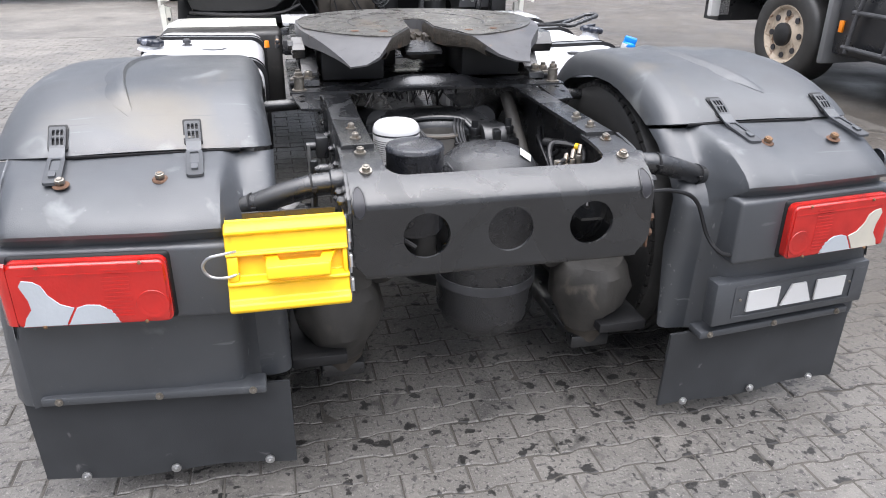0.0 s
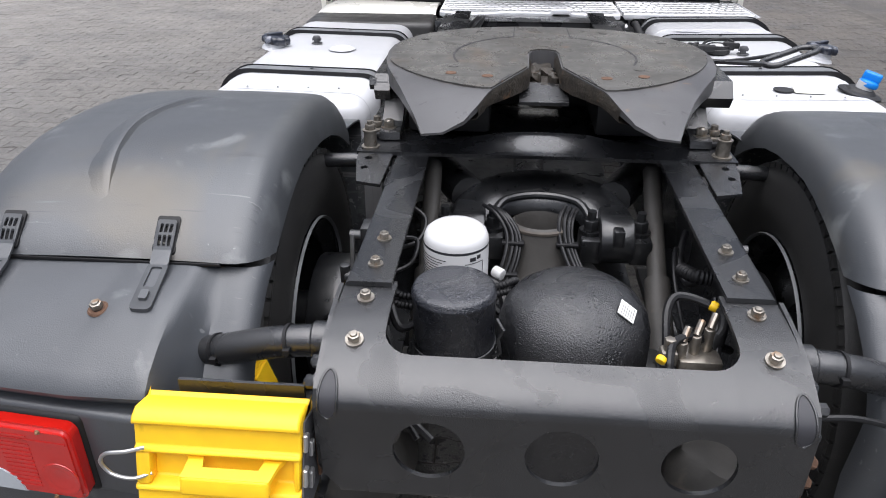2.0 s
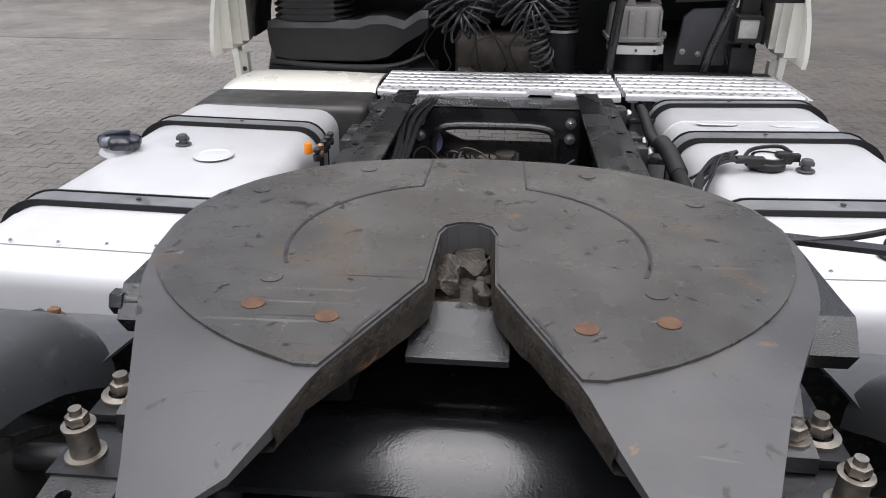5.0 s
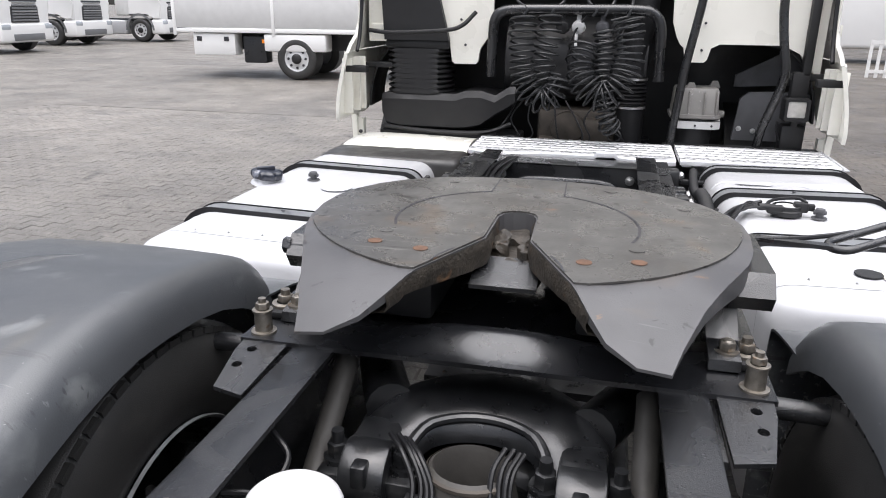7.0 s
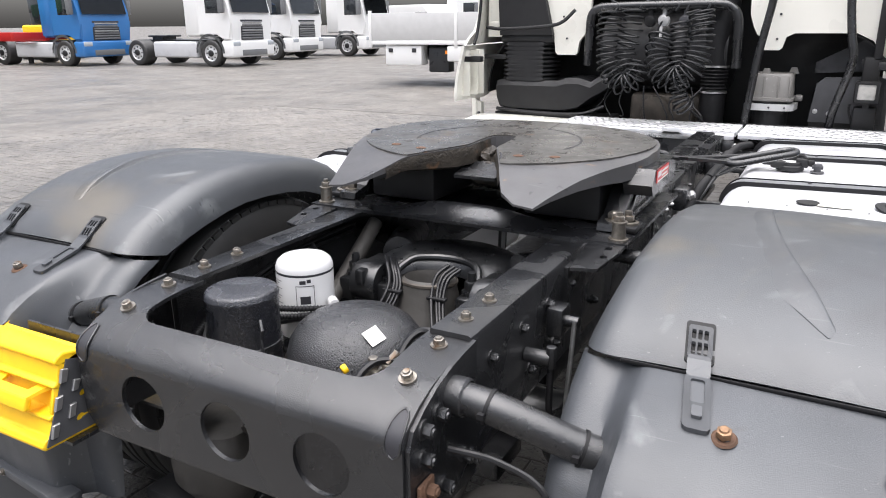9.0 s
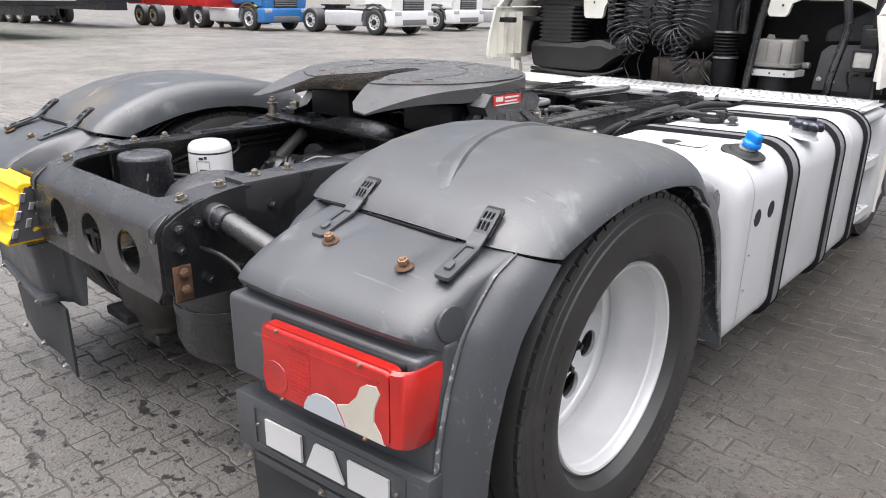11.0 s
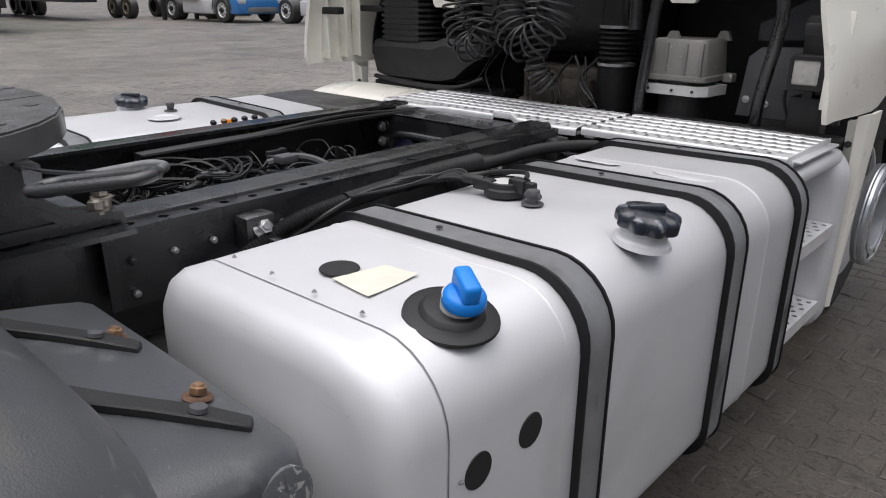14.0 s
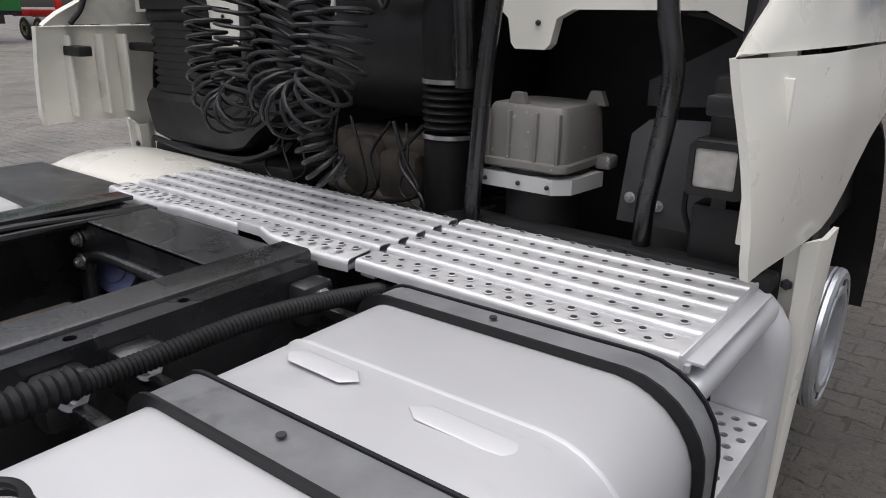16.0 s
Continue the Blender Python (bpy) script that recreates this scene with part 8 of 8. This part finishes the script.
plate_grey = chock_part("grip_face", bm, DUSTY, "grey steel end face with raised teeth")
for y, z in ((-0.040, 0.030), (-0.040, 0.095), (-0.036, 0.160), (-0.005, 0.062), (-0.005, 0.128), (0.030, 0.205)):
    bm = B()
    box(bm, CX1 + 0.002, CX1 + 0.010, y - 0.006, y + 0.010, z, z + 0.034, bev=0.002, seg=1)
    chock_part("grip_tooth", bm, STEEL, parent=plate_grey)
for o in chock.children_recursive:
    for v in o.data.vertices:
        y, z = v.co.y, v.co.z
        v.co.z = z * 0.865 - 0.46 * max(0.0, y + 0.036) * min(1.0, max(0.0, (z - 0.12) / 0.08))
        v.co.y = y - 0.034 + 0.058 * z / 0.22 if y < 0.03 else y
bm = B()
box(bm, -0.660, -0.435, -0.596, -0.589, 0.66, 0.876)
box(bm, -0.690, -0.40, -0.70, -0.54, 0.676, 0.684)
holder = part("chock_holder", bm, FRAME, truck, "black steel chock holder", smooth=0)
bm = B()
tube(bm, smooth_path([(-0.675, -0.714, 0.828), (-0.70, -0.728, 0.830), (-0.735, -0.728, 0.823), (-0.75, -0.725, 0.80), (-0.735, -0.725, 0.775), (-0.70, -0.727, 0.77), (-0.672, -0.714, 0.772)], 6), 0.0035, 8)
part("wire_clip", bm, STEEL, holder, "bent steel wire clip")
# a second chock stowed low between frame and wheel
spare = thing("wheel_chock", "yellow plastic wheel chock stowed below the stay tube", "wheel chock", (-0.624, -0.340, 0.595), "wheel chocks on the frame")
bm = B()
vs = grid(bm, [[(x, y, z) for x, z in ((0.010, 0.110), (-0.004, 0.110), (-0.095, 0.018), (-0.095, 0.0), (0.040, 0.0), (0.038, 0.02))] for y in (-0.035, 0.045)], close=True)
bm.faces.new(vs[0])
bm.faces.new(vs[1])
bmesh.ops.bevel(bm, geom=list(bm.edges), offset=0.005, segments=2, affect="EDGES")
part("chock_body", bm, YELLOW, spare)
for k in range(3):
    bm = B()
    box(bm, -0.05 + 0.02 * k, 0.022 - 0.004 * k, -0.040, -0.032, 0.010 + 0.022 * k, 0.020 + 0.022 * k, bev=0.003)
    part("rib", bm, YELLOW, spare)
bm = B()
box(bm, -0.74, -0.40, -0.40, -0.27, 0.585, 0.595, bev=0.002)
part("chock_shelf", bm, FRAME, truck, "black steel shelf on the frame side")


# ---- the yard: other vehicles ----
def bm_wheel(parent, x, y, r, w, s, rim_mat, name="wheel"):
    """A simple wheel: rim with holes as the body, tyre and hub below it. s: which way its face looks along y."""
    bm = B()
    lathe(bm, [(0, 0.02), (0.10 * r / 0.5, 0.03), (0.17 * r / 0.5, 0.0), (0.26 * r / 0.5, -0.01), (0.285 * r / 0.5, 0.03), (0.30 * r / 0.5, 0.035), (0.30 * r / 0.5, 0.0)], (x, y, r), (0, s, 0), 32)
    rim = part(name, bm, rim_mat, parent)
    bm = B()
    lathe(bm, [(0.29 * r / 0.5, 0.025), (0.34 * r / 0.5, 0.045), (r - 0.05, 0.04), (r - 0.015, 0.015), (r, -0.02), (r, -w + 0.02), (r - 0.03, -w), (0.29 * r / 0.5, -w)], (x, y, r), (0, s, 0), 40)
    part("tyre", bm, TYRE, rim)
    bm = B()
    # hand holes: dark discs on the closed rim, coloured as the shade within
    for k in range(8):
        a = 2 * math.pi * k / 8
        cyl(bm, (x + 0.215 * r / 0.5 * math.cos(a), y, r + 0.215 * r / 0.5 * math.sin(a)), (x + 0.215 * r / 0.5 * math.cos(a), y + s * 0.012, r + 0.215 * r / 0.5 * math.sin(a)), 0.032 * r / 0.5, seg=10)
    tagged(part("hand_holes", bm, INK_SHADE, rim, smooth=0), kind="stuff")
    bm = B()
    lathe(bm, [(0.12 * r / 0.5, 0.02), (0.12 * r / 0.5, 0.06), (0.07 * r / 0.5, 0.09), (0, 0.09)], (x, y, r), (0, s, 0), 20)
    part("hub", bm, DARK, rim)
    return rim


def tractor(name, paint, label, group, at, yaw, full=True):
    """A cab-over tractor truck that heads along its own +x."""
    t = thing(name, label, "truck", (0, 0, 0), group)
    bm = B()
    prof = [(2.05, 0.95), (2.08, 1.6), (2.02, 2.1), (1.86, 2.9), (1.70, 3.25), (1.2, 3.55), (-0.05, 3.62), (-0.10, 3.4), (-0.10, 1.1), (0.55, 1.1), (0.65, 1.28), (1.45, 1.28), (1.6, 0.95)]
    vs = grid(bm, [[(x, y, z) for x, z in prof] for y in (-1.24, 1.24)], close=True)
    bm.faces.new(vs[0])
    bm.faces.new(vs[1])
    bmesh.ops.bevel(bm, geom=[e for e in bm.edges if abs(e.verts[0].co.y - e.verts[1].co.y) < 0.01], offset=0.09, segments=3, affect="EDGES")
    part("cab", bm, paint, t)
    bm = B()
    grid(bm, [[(2.105 + dx, y, z) for y in (-1.08, -0.6, 0.0, 0.6, 1.08)] for dx, z in ((0.0, 1.98), (-0.06, 2.25), (-0.13, 2.55), (-0.19, 2.82))])
    bmesh.ops.solidify(bm, geom=list(bm.faces), thickness=0.03)
    part("windscreen", bm, WINDOW, t)
    for k in range(7):
        bm = B()
        box(bm, 2.06, 2.115, -0.62 + 0.01 * k, 0.62 - 0.01 * k, 1.02 + 0.095 * k, 1.08 + 0.095 * k, bev=0.015)
        part("grille_slat", bm, STEEL if k in (3, 6) else TRUCKGREY, t)
    bm = B()
    box(bm, 2.045, 2.075, -0.66, 0.66, 0.98, 1.72, bev=0.01)
    part("grille_back", bm, INK_SHADE, t)
    bm = B()
    box(bm, 1.55, 2.14, -1.25, 1.25, 0.34, 0.96, bev=0.09, seg=3)
    part("bumper", bm, paint, t)
    bm = B()
    box(bm, 2.10, 2.15, -0.75, 0.75, 0.40, 0.62, bev=0.02)
    part("bumper_vent", bm, TRUCKGREY, t)
    for s in (-1, 1):
        bm = B()
        box(bm, 1.86, 2.15, min(s * 0.80, s * 1.22), max(s * 0.80, s * 1.22), 0.74, 0.94, bev=0.05)
        part("headlight", bm, CLEAR, t)
        bm = B()
        box(bm, 0.95, 1.65, min(s * 1.235, s * 1.25), max(s * 1.235, s * 1.25), 1.95, 2.65, bev=0.006)
        part("side_window", bm, WINDOW, t)
        bm = B()
        box(bm, 1.75, 1.95, min(s * 1.32, s * 1.52), max(s * 1.32, s * 1.52), 1.95, 2.65, bev=0.05)
        box(bm, 1.6, 1.85, min(s * 1.2, s * 1.42), max(s * 1.2, s * 1.42), 2.60, 2.66, bev=0.01)
        part("mirror", bm, TRUCKGREY, t)
        bm_wheel(t, 1.02, s * 1.20, 0.50, 0.30, s, RIM)
        bm_wheel(t, -2.75, s * 1.20, 0.50, 0.55, s, RIM)
        bm = B()
        pts = [(1.02 + 0.60 * math.cos(radians(a)), 0.5 + 0.62 * math.sin(radians(a))) for a in range(0, 181, 15)]
        grid(bm, [[(x, s * 1.255, z) for x, z in pts], [(1.02 + (x - 1.02) * 1.16, s * 1.255, 0.5 + (z - 0.5) * 1.16) for x, z in pts]])
        bmesh.ops.solidify(bm, geom=list(bm.faces), thickness=0.02)
        part("wheel_arch", bm, TRUCKGREY, t)
        bm = B()
        box(bm, -1.9, 0.35, min(s * 0.62, s * 1.22), max(s * 0.62, s * 1.22), 0.32, 0.92, bev=0.08, seg=3)
        part("side_skirt", bm, TANK if full else paint, t)
        bm = B()
        box(bm, -0.08, 0.55, min(s * 1.22, s * 1.25), max(s * 1.22, s * 1.25), 1.15, 3.3, bev=0.02)
        part("side_panel", bm, paint, t)
    bm = B()
    box(bm, -3.5, 1.5, -0.40, 0.40, 0.72, 0.98)
    part("chassis", bm, TRUCKBLACK, t, smooth=0)
    bm = B()
    box(bm, -2.9, -1.95, -0.45, 0.45, 1.08, 1.15, bev=0.03)
    box(bm, -2.7, -2.2, -0.40, 0.40, 0.97, 1.09)
    part("coupling", bm, TRUCKBLACK, t)
    t.matrix_world = pose(*at, 0, 0, yaw)
    return t


first = tractor("parked_tractor", TRUCKW, "white cab-over tractor truck parked in a row", "parked tractors", (-21.4, 20.4, 0), 4)
for x, y, yaw in ((-22.9, 25.6, 5), (-21.8, 29.8, 4), (-20.0, 39.0, 6)):
    copy_thing(first, pose(x, y, 0, 0, 0, yaw))
tractor("blue_tractor", TRUCKBLUE, "blue and grey cab-over tractor truck", "", (-27.5, 18.6, 0), 4)
red = tractor("red_tractor", TRUCKRED, "red cab-over tractor truck behind the row", "", (-21.0, 46.5, 0), -2)


def box_trailer(name, label, at, yaw, material, z0, z1, length, group=""):
    t = thing(name, label, "trailer", (0, 0, 0), group)
    bm = B()
    box(bm, 0, length, -1.25, 1.25, z0, z1, bev=0.04)
    part("body", bm, material, t)
    for k in range(int(length / 0.62)):
        bm = B()
        box(bm, 0.2 + 0.62 * k, 0.27 + 0.62 * k, -1.275, -1.25, z0 + 0.05, z1 - 0.05, bev=0.01)
        part("side_rib", bm, material, t)
    bm = B()
    box(bm, 0.05, length - 0.05, -1.26, 1.26, z0 - 0.16, z0, bev=0.02)
    part("side_rail", bm, TRUCKBLACK, t)
    bm = B()
    box(bm, 0.3, length, -0.5, 0.5, 0.75, z0 - 0.16)
    part("chassis", bm, TRUCKBLACK, t, smooth=0)
    for s in (-1, 1):
        for k in range(3):
            bm_wheel(t, 1.6 + 1.3 * k, s * 1.22, 0.5, 0.35, s, OLDRIM)
    for y in (-0.9, 0.9):
        bm = B()
        box(bm, -0.03, 0.01, y - 0.2, y + 0.2, z0 - 0.05 + 0.2, z0 + 0.8, bev=0.02)
        part("rear_lamp", bm, REDLENS, t)
    t.matrix_world = pose(*at, 0, 0, yaw)
    return t


box_trailer("green_trailer", "green tarpaulin semi-trailer on black wheels", (-43.0, 13.4, 0), 3, TRUCKGREEN, 1.25, 3.9, 11.5)
box_trailer("grey_trailer", "pale grey box semi-trailer", (-36.0, 7.2, 0), 4, TRUCKW, 1.2, 3.9, 12.0)

# red container chassis
t = thing("red_chassis_trailer", "red steel container chassis trailer", "trailer")
for x0, x1, y0, y1, z0 in ((0.2, 6.8, -0.45, -0.30, 0.95), (0.2, 6.8, 0.30, 0.45, 0.95), (0, 0.2, -1.2, 1.2, 1.0), (6.8, 7.0, -1.2, 1.2, 1.0)):
    bm = B()
    box(bm, x0, x1, y0, y1, z0, 1.3, bev=0.01)
    part("beam", bm, TRUCKRED, t)
for s in (-1, 1):
    for k in range(2):
        bm_wheel(t, 1.0 + 1.3 * k, s * 1.2, 0.5, 0.35, s, OLDRIM)
    bm = B()
    box(bm, 4.8, 5.0, s * 0.8 - 0.06, s * 0.8 + 0.06, 0.0, 1.0)
    part("landing_leg", bm, TRUCKBLACK, t, smooth=0)
    bm = B()
    box(bm, -0.05, 0.0, s * 0.95 - 0.18, s * 0.95 + 0.18, 1.25, 1.95, bev=0.02)
    part("rear_lamp", bm, REDLENS, t)
t.matrix_world = pose(-35.0, 17.4, 0, 0, 0, 2)

# yellow digger behind
t = thing("yellow_digger", "small yellow excavator standing behind the trailers", "excavator")
bm = B()
box(bm, -1.0, 1.0, -0.8, 0.8, 0.7, 1.6, bev=0.1, seg=3)
part("body", bm, YELLOW, t)
bm = B()
box(bm, -0.5, 0.6, -0.7, 0.3, 1.5, 2.9, bev=0.1)
part("cabin", bm, WINDOW, t)
bm = B()
tube(bm, smooth_path([(0.9, 0.4, 1.3), (1.8, 0.4, 3.0), (2.8, 0.4, 3.5), (3.4, 0.4, 2.6), (3.5, 0.4, 1.6)], 6), 0.17, 10)
part("boom", bm, YELLOW, t)
for s in (-1, 1):
    bm = B()
    box(bm, -1.2, 1.2, s * 0.9 - 0.2, s * 0.9 + 0.2, 0.0, 0.65, bev=0.25, seg=4)
    part("track", bm, TYRE, t)
t.matrix_world = pose(-33.5, 21.8, 0, 0, 0, 8)

# white dropside lorry
t = thing("dropside_lorry", "white dropside lorry with grey body boards", "lorry")
bm = B()
box(bm, -2.3, 3.9, -1.25, 1.25, 1.02, 1.10, bev=0.01)
part("load_floor", bm, TRUCKW, t)
for x0, x1 in ((-2.28, 0.0), (0.08, 2.3), (2.38, 3.85)):
    bm = B()
    box(bm, x0, x1, -1.25, -1.21, 1.12, 1.78, bev=0.012)
    part("side_board", bm, WHITEPL, t)
    bm = B()
    box(bm, x0, x1, 1.21, 1.25, 1.12, 1.78, bev=0.012)
    part("side_board", bm, WHITEPL, t)
bm = B()
box(bm, -2.30, -2.26, -1.2, 1.2, 1.12, 1.78, bev=0.012)
part("tail_board", bm, WHITEPL, t)
for x in (-2.3, 0.04, 2.34, 3.88):
    bm = B()
    box(bm, x - 0.04, x + 0.04, -1.262, -1.2, 0.95, 1.84, bev=0.01)
    part("stanchion", bm, TRUCKW, t)
bm = B()
box(bm, -1.9, -0.9, -1.2, -0.75, 0.52, 1.0, bev=0.02)
box1 = part("tool_box", bm, TRUCKW, t)
for x in (-1.75, -1.1):
    bm = B()
    box(bm, x - 0.06, x + 0.06, -1.212, -1.195, 0.83, 0.93, bev=0.005)
    part("latch", bm, INK_SHADE, box1)
bm = B()
box(bm, -2.0, 6.5, -0.42, 0.42, 0.62, 1.0)
box(bm, -0.75, -0.2, -1.1, -0.7, 0.35, 0.95, bev=0.04)
part("chassis", bm, TRUCKBLACK, t)
bm = B()
box(bm, -0.2, 1.25, -1.24, -0.7, 0.62, 1.0, bev=0.04)
part("mudguard", bm, TRUCKW, t)
bm = B()
box(bm, -0.25, -0.1, -1.22, -1.2, 0.80, 0.88)
part("amber_lamp", bm, ORANGE, t, smooth=0)
for s in (-1, 1):
    bm_wheel(t, 0.55, s * 1.2, 0.47, 0.5, s, RIM)
    bm_wheel(t, 4.9, s * 1.2, 0.47, 0.3, s, RIM)
bm = B()
box(bm, 4.0, 6.0, -1.2, 1.2, 0.6, 2.9, bev=0.12, seg=3)
part("cab", bm, TRUCKW, t)
t.matrix_world = pose(-7.6, 15.9, 0, 0, 0, 6)

# white vans and cars behind it
t = thing("white_van", "white panel van parked beyond the tractors", "van")
bm = B()
prof = [(-2.6, 0.45), (-2.6, 2.3), (-2.4, 2.5), (0.9, 2.5), (1.7, 1.5), (2.6, 1.2), (2.7, 0.5)]
vs = grid(bm, [[(x, y, z) for x, z in prof] for y in (-1.0, 1.0)], close=True)
bm.faces.new(vs[0])
bm.faces.new(vs[1])
bmesh.ops.bevel(bm, geom=list(bm.edges), offset=0.08, segments=2, affect="EDGES")
part("body", bm, TRUCKW, t)
for s in (-1, 1):
    bm_wheel(t, 1.7, s * 0.98, 0.34, 0.22, s, RIM)
    bm_wheel(t, -1.5, s * 0.98, 0.34, 0.22, s, RIM)
    bm = B()
    box(bm, 0.2, 1.2, s * 1.0 - 0.012, s * 1.0 + 0.012, 1.5, 2.1, bev=0.006)
    part("side_window", bm, WINDOW, t)
t.matrix_world = pose(-19.5, 34.6, 0, 0, 0, -20)
van2 = copy_thing(t, pose(-13.5, 41.0, 0, 0, 0, -5))
van2["label"] = "white panel van in the far row"
van3 = copy_thing(t, pose(-7.5, 42.0, 0, 0, 0, -3))
van3["label"] = "white panel van in the far row"

# dark lorry parked alongside: chassis, wheel, mudguard and frame of pipes
t = thing("dark_lorry", "black lorry with a rusty cream wheel and pipe frame parked alongside", "lorry")
bm = B()
box(bm, -1.0, 3.6, -0.5, 0.5, 0.62, 1.05)
box(bm, -1.2, -0.9, -1.1, 1.1, 0.5, 1.1)
part("chassis", bm, TRUCKBLACK, t, smooth=0)
bm_wheel(t, 0.35, 1.12, 0.50, 0.32, 1, OLDRIM)
bm_wheel(t, 0.35, -1.12, 0.50, 0.32, -1, OLDRIM)
bm = B()
box(bm, 1.05, 3.4, 0.55, 1.15, 0.40, 1.05, bev=0.05)
part("side_tank", bm, TRUCKBLACK, t)
bm = B()
box(bm, 0.95, 1.02, 0.6, 1.2, 0.3, 1.2, bev=0.02)
part("mudguard", bm, TRUCKGREY, t)
bm = B()
box(bm, -0.98, -0.90, 0.95, 1.22, 0.55, 1.6, bev=0.02)
part("white_corner", bm, TRUCKW, t)
bm = B()
box(bm, 1.12, 1.17, 1.14, 1.17, 0.62, 0.73, bev=0.005)
part("amber_reflector", bm, ORANGE, t)
for pts in ([(1.3, 1.2, 0.45), (1.35, 1.2, 0.8), (1.5, 1.2, 1.15), (1.9, 1.2, 1.3)], [(1.3, 1.2, 0.82), (2.2, 1.2, 0.80)], [(1.25, 1.2, 0.5), (2.2, 1.2, 0.46)], [(1.75, 1.2, 0.46), (1.85, 1.2, 1.25)]):
    bm = B()
    tube(bm, smooth_path(pts, 5), 0.022, 10)
    part("frame_pipe", bm, DUSTY, t)
bm = B()
box(bm, -0.9, 4.5, -1.2, 1.2, 1.10, 1.50, bev=0.05)
part("body", bm, TRUCKBLACK, t)
for o in t.children_recursive:
    o.data.transform(Matrix.Scale(-1, 4, (0, 1, 0)))
    o.data.flip_normals()
t.matrix_world = pose(5.92, 5.05, 0, 0, 0, -88)

# white building side and fence to the right, far off
t = thing("white_bus", "white vehicle body with a blue stripe, far off", "vehicle")
bm = B()
box(bm, -6, 6, -1.25, 1.25, 0.45, 3.3, bev=0.15, seg=3)
part("body", bm, TRUCKW, t)
bm = B()
box(bm, -5.9, 5.9, -1.262, -1.25, 2.2, 2.45)
part("blue_stripe", bm, TRUCKBLUE, t, smooth=0)
for x in (-3.5, 3.5):
    bm_wheel(t, x, -1.2, 0.5, 0.3, -1, RIM)
t.matrix_world = pose(13.2, 27.0, 0, 0, 0, -8)
t = thing("white_fence", "low white metal fence in front of the far vehicle", "fence")
bm = B()
box(bm, 0, 7.0, -0.03, 0.03, 0.85, 0.93)
box(bm, 0, 7.0, -0.03, 0.03, 0.12, 0.2)
part("rails", bm, TRUCKW, t, smooth=0)
bm = B()
box(bm, -0.04, 0.04, -0.02, 0.02, 0.0, 0.95)
slat = part("slat", bm, TRUCKW, t, smooth=0)
for k in range(1, 34):
    o = new("slat", slat.data)
    o.parent, o.location = t, (0.21 * k, 0, 0)
t.matrix_world = pose(6.6, 20.5, 0, 0, 0, -6)

# ---- paving ----
bm = B()
bmesh.ops.create_grid(bm, x_segments=8, y_segments=8, size=900)
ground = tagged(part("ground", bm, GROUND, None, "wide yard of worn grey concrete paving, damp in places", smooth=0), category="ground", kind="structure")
ground.location = (0, 0, -0.008)
PX0, PX1, PY0, PY1 = -9.0, 4.4, -2.6, 9.5
PL, PW, NOTCH = 0.205, 0.105, 0.006


def stone(cx, cy, lift):
    """Corner points of one double-T shaped stone: upper face, lower rim."""
    h, g = PW / 2 - 0.0025, 0.0025
    e, a, b = PL / 2 - g, 0.034, 0.064
    xs = [(-e, h + NOTCH), (-b, h + NOTCH), (-a, h - NOTCH), (a, h - NOTCH), (b, h + NOTCH), (e, h + NOTCH)]
    rim = [(x, y) for x, y in xs] + [(x, -y) for x, y in reversed(xs)]
    top = [(x * 0.950, y * 0.925, lift) for x, y in rim]
    return [(cx + x, cy + y, lift - 0.0038) for x, y in rim], [(cx + x, cy + y, z) for x, y, z in top]


prs = random.Random(11)
bm = B()
rim, top = stone(0, 0, 0)
lo = [bm.verts.new((x, y, -0.009)) for x, y, _ in rim]
mi = [bm.verts.new(p) for p in rim]
hi = [bm.verts.new(p) for p in top]
for k in range(12):
    j = (k + 1) % 12
    bm.faces.new((lo[k], lo[j], mi[j], mi[k]))
    bm.faces.new((mi[k], mi[j], hi[j], hi[k]))
bm.faces.new(hi)
first_stone = part("paving_stone", bm, PAVER, ground, smooth=0)
verts, faces, singles = [], [], 0
nr, nc = int((PY1 - PY0) / PW), int((PX1 - PX0) / PL)
for r in range(nr):
    cy = PY0 + (r + 0.5) * PW
    for c in range(nc):
        cx = PX0 + (c + (0.5 if r % 2 else 0.0)) * PL
        lift = prs.uniform(-0.0025, 0.0025)
        if singles < 300 and 1.25 < cx < 2.6 and 0.2 < cy < 2.6 or singles < 300 and -0.5 < cx < 1.2 and -1.25 < cy < -0.72:
            if singles == 0:
                o = first_stone
            else:
                o = new("paving_stone", first_stone.data)
                o.parent = ground
            o.location = (cx, cy, lift + 0.008)
            o.rotation_euler = (prs.uniform(-0.012, 0.012), prs.uniform(-0.012, 0.012), 0)
            singles += 1
            continue
        tx, ty = prs.uniform(-0.012, 0.012), prs.uniform(-0.012, 0.012)
        rim, top = stone(cx, cy, lift)
        n0 = len(verts)
        for x, y, z in rim + top:
            verts.append((x, y, z + (x - cx) * tx + (y - cy) * ty))
        faces += [(n0 + k, n0 + (k + 1) % 12, n0 + 12 + (k + 1) % 12, n0 + 12 + k) for k in range(12)]
        faces.append(tuple(range(n0 + 12, n0 + 24)))
me = bpy.data.meshes.new("paving_stones")
me.from_pydata(verts, [], faces)
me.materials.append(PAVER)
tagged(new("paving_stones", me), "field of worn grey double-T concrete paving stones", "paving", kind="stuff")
bm = B()
box(bm, PX0 - 0.05, PX1 + 0.05, PY0 - 0.05, PY1 + 0.05, -0.0070, -0.0034)
tagged(part("joint_bed", bm, JOINT, None, "sandy bed between the paving stones", smooth=0), category="paving", kind="structure")
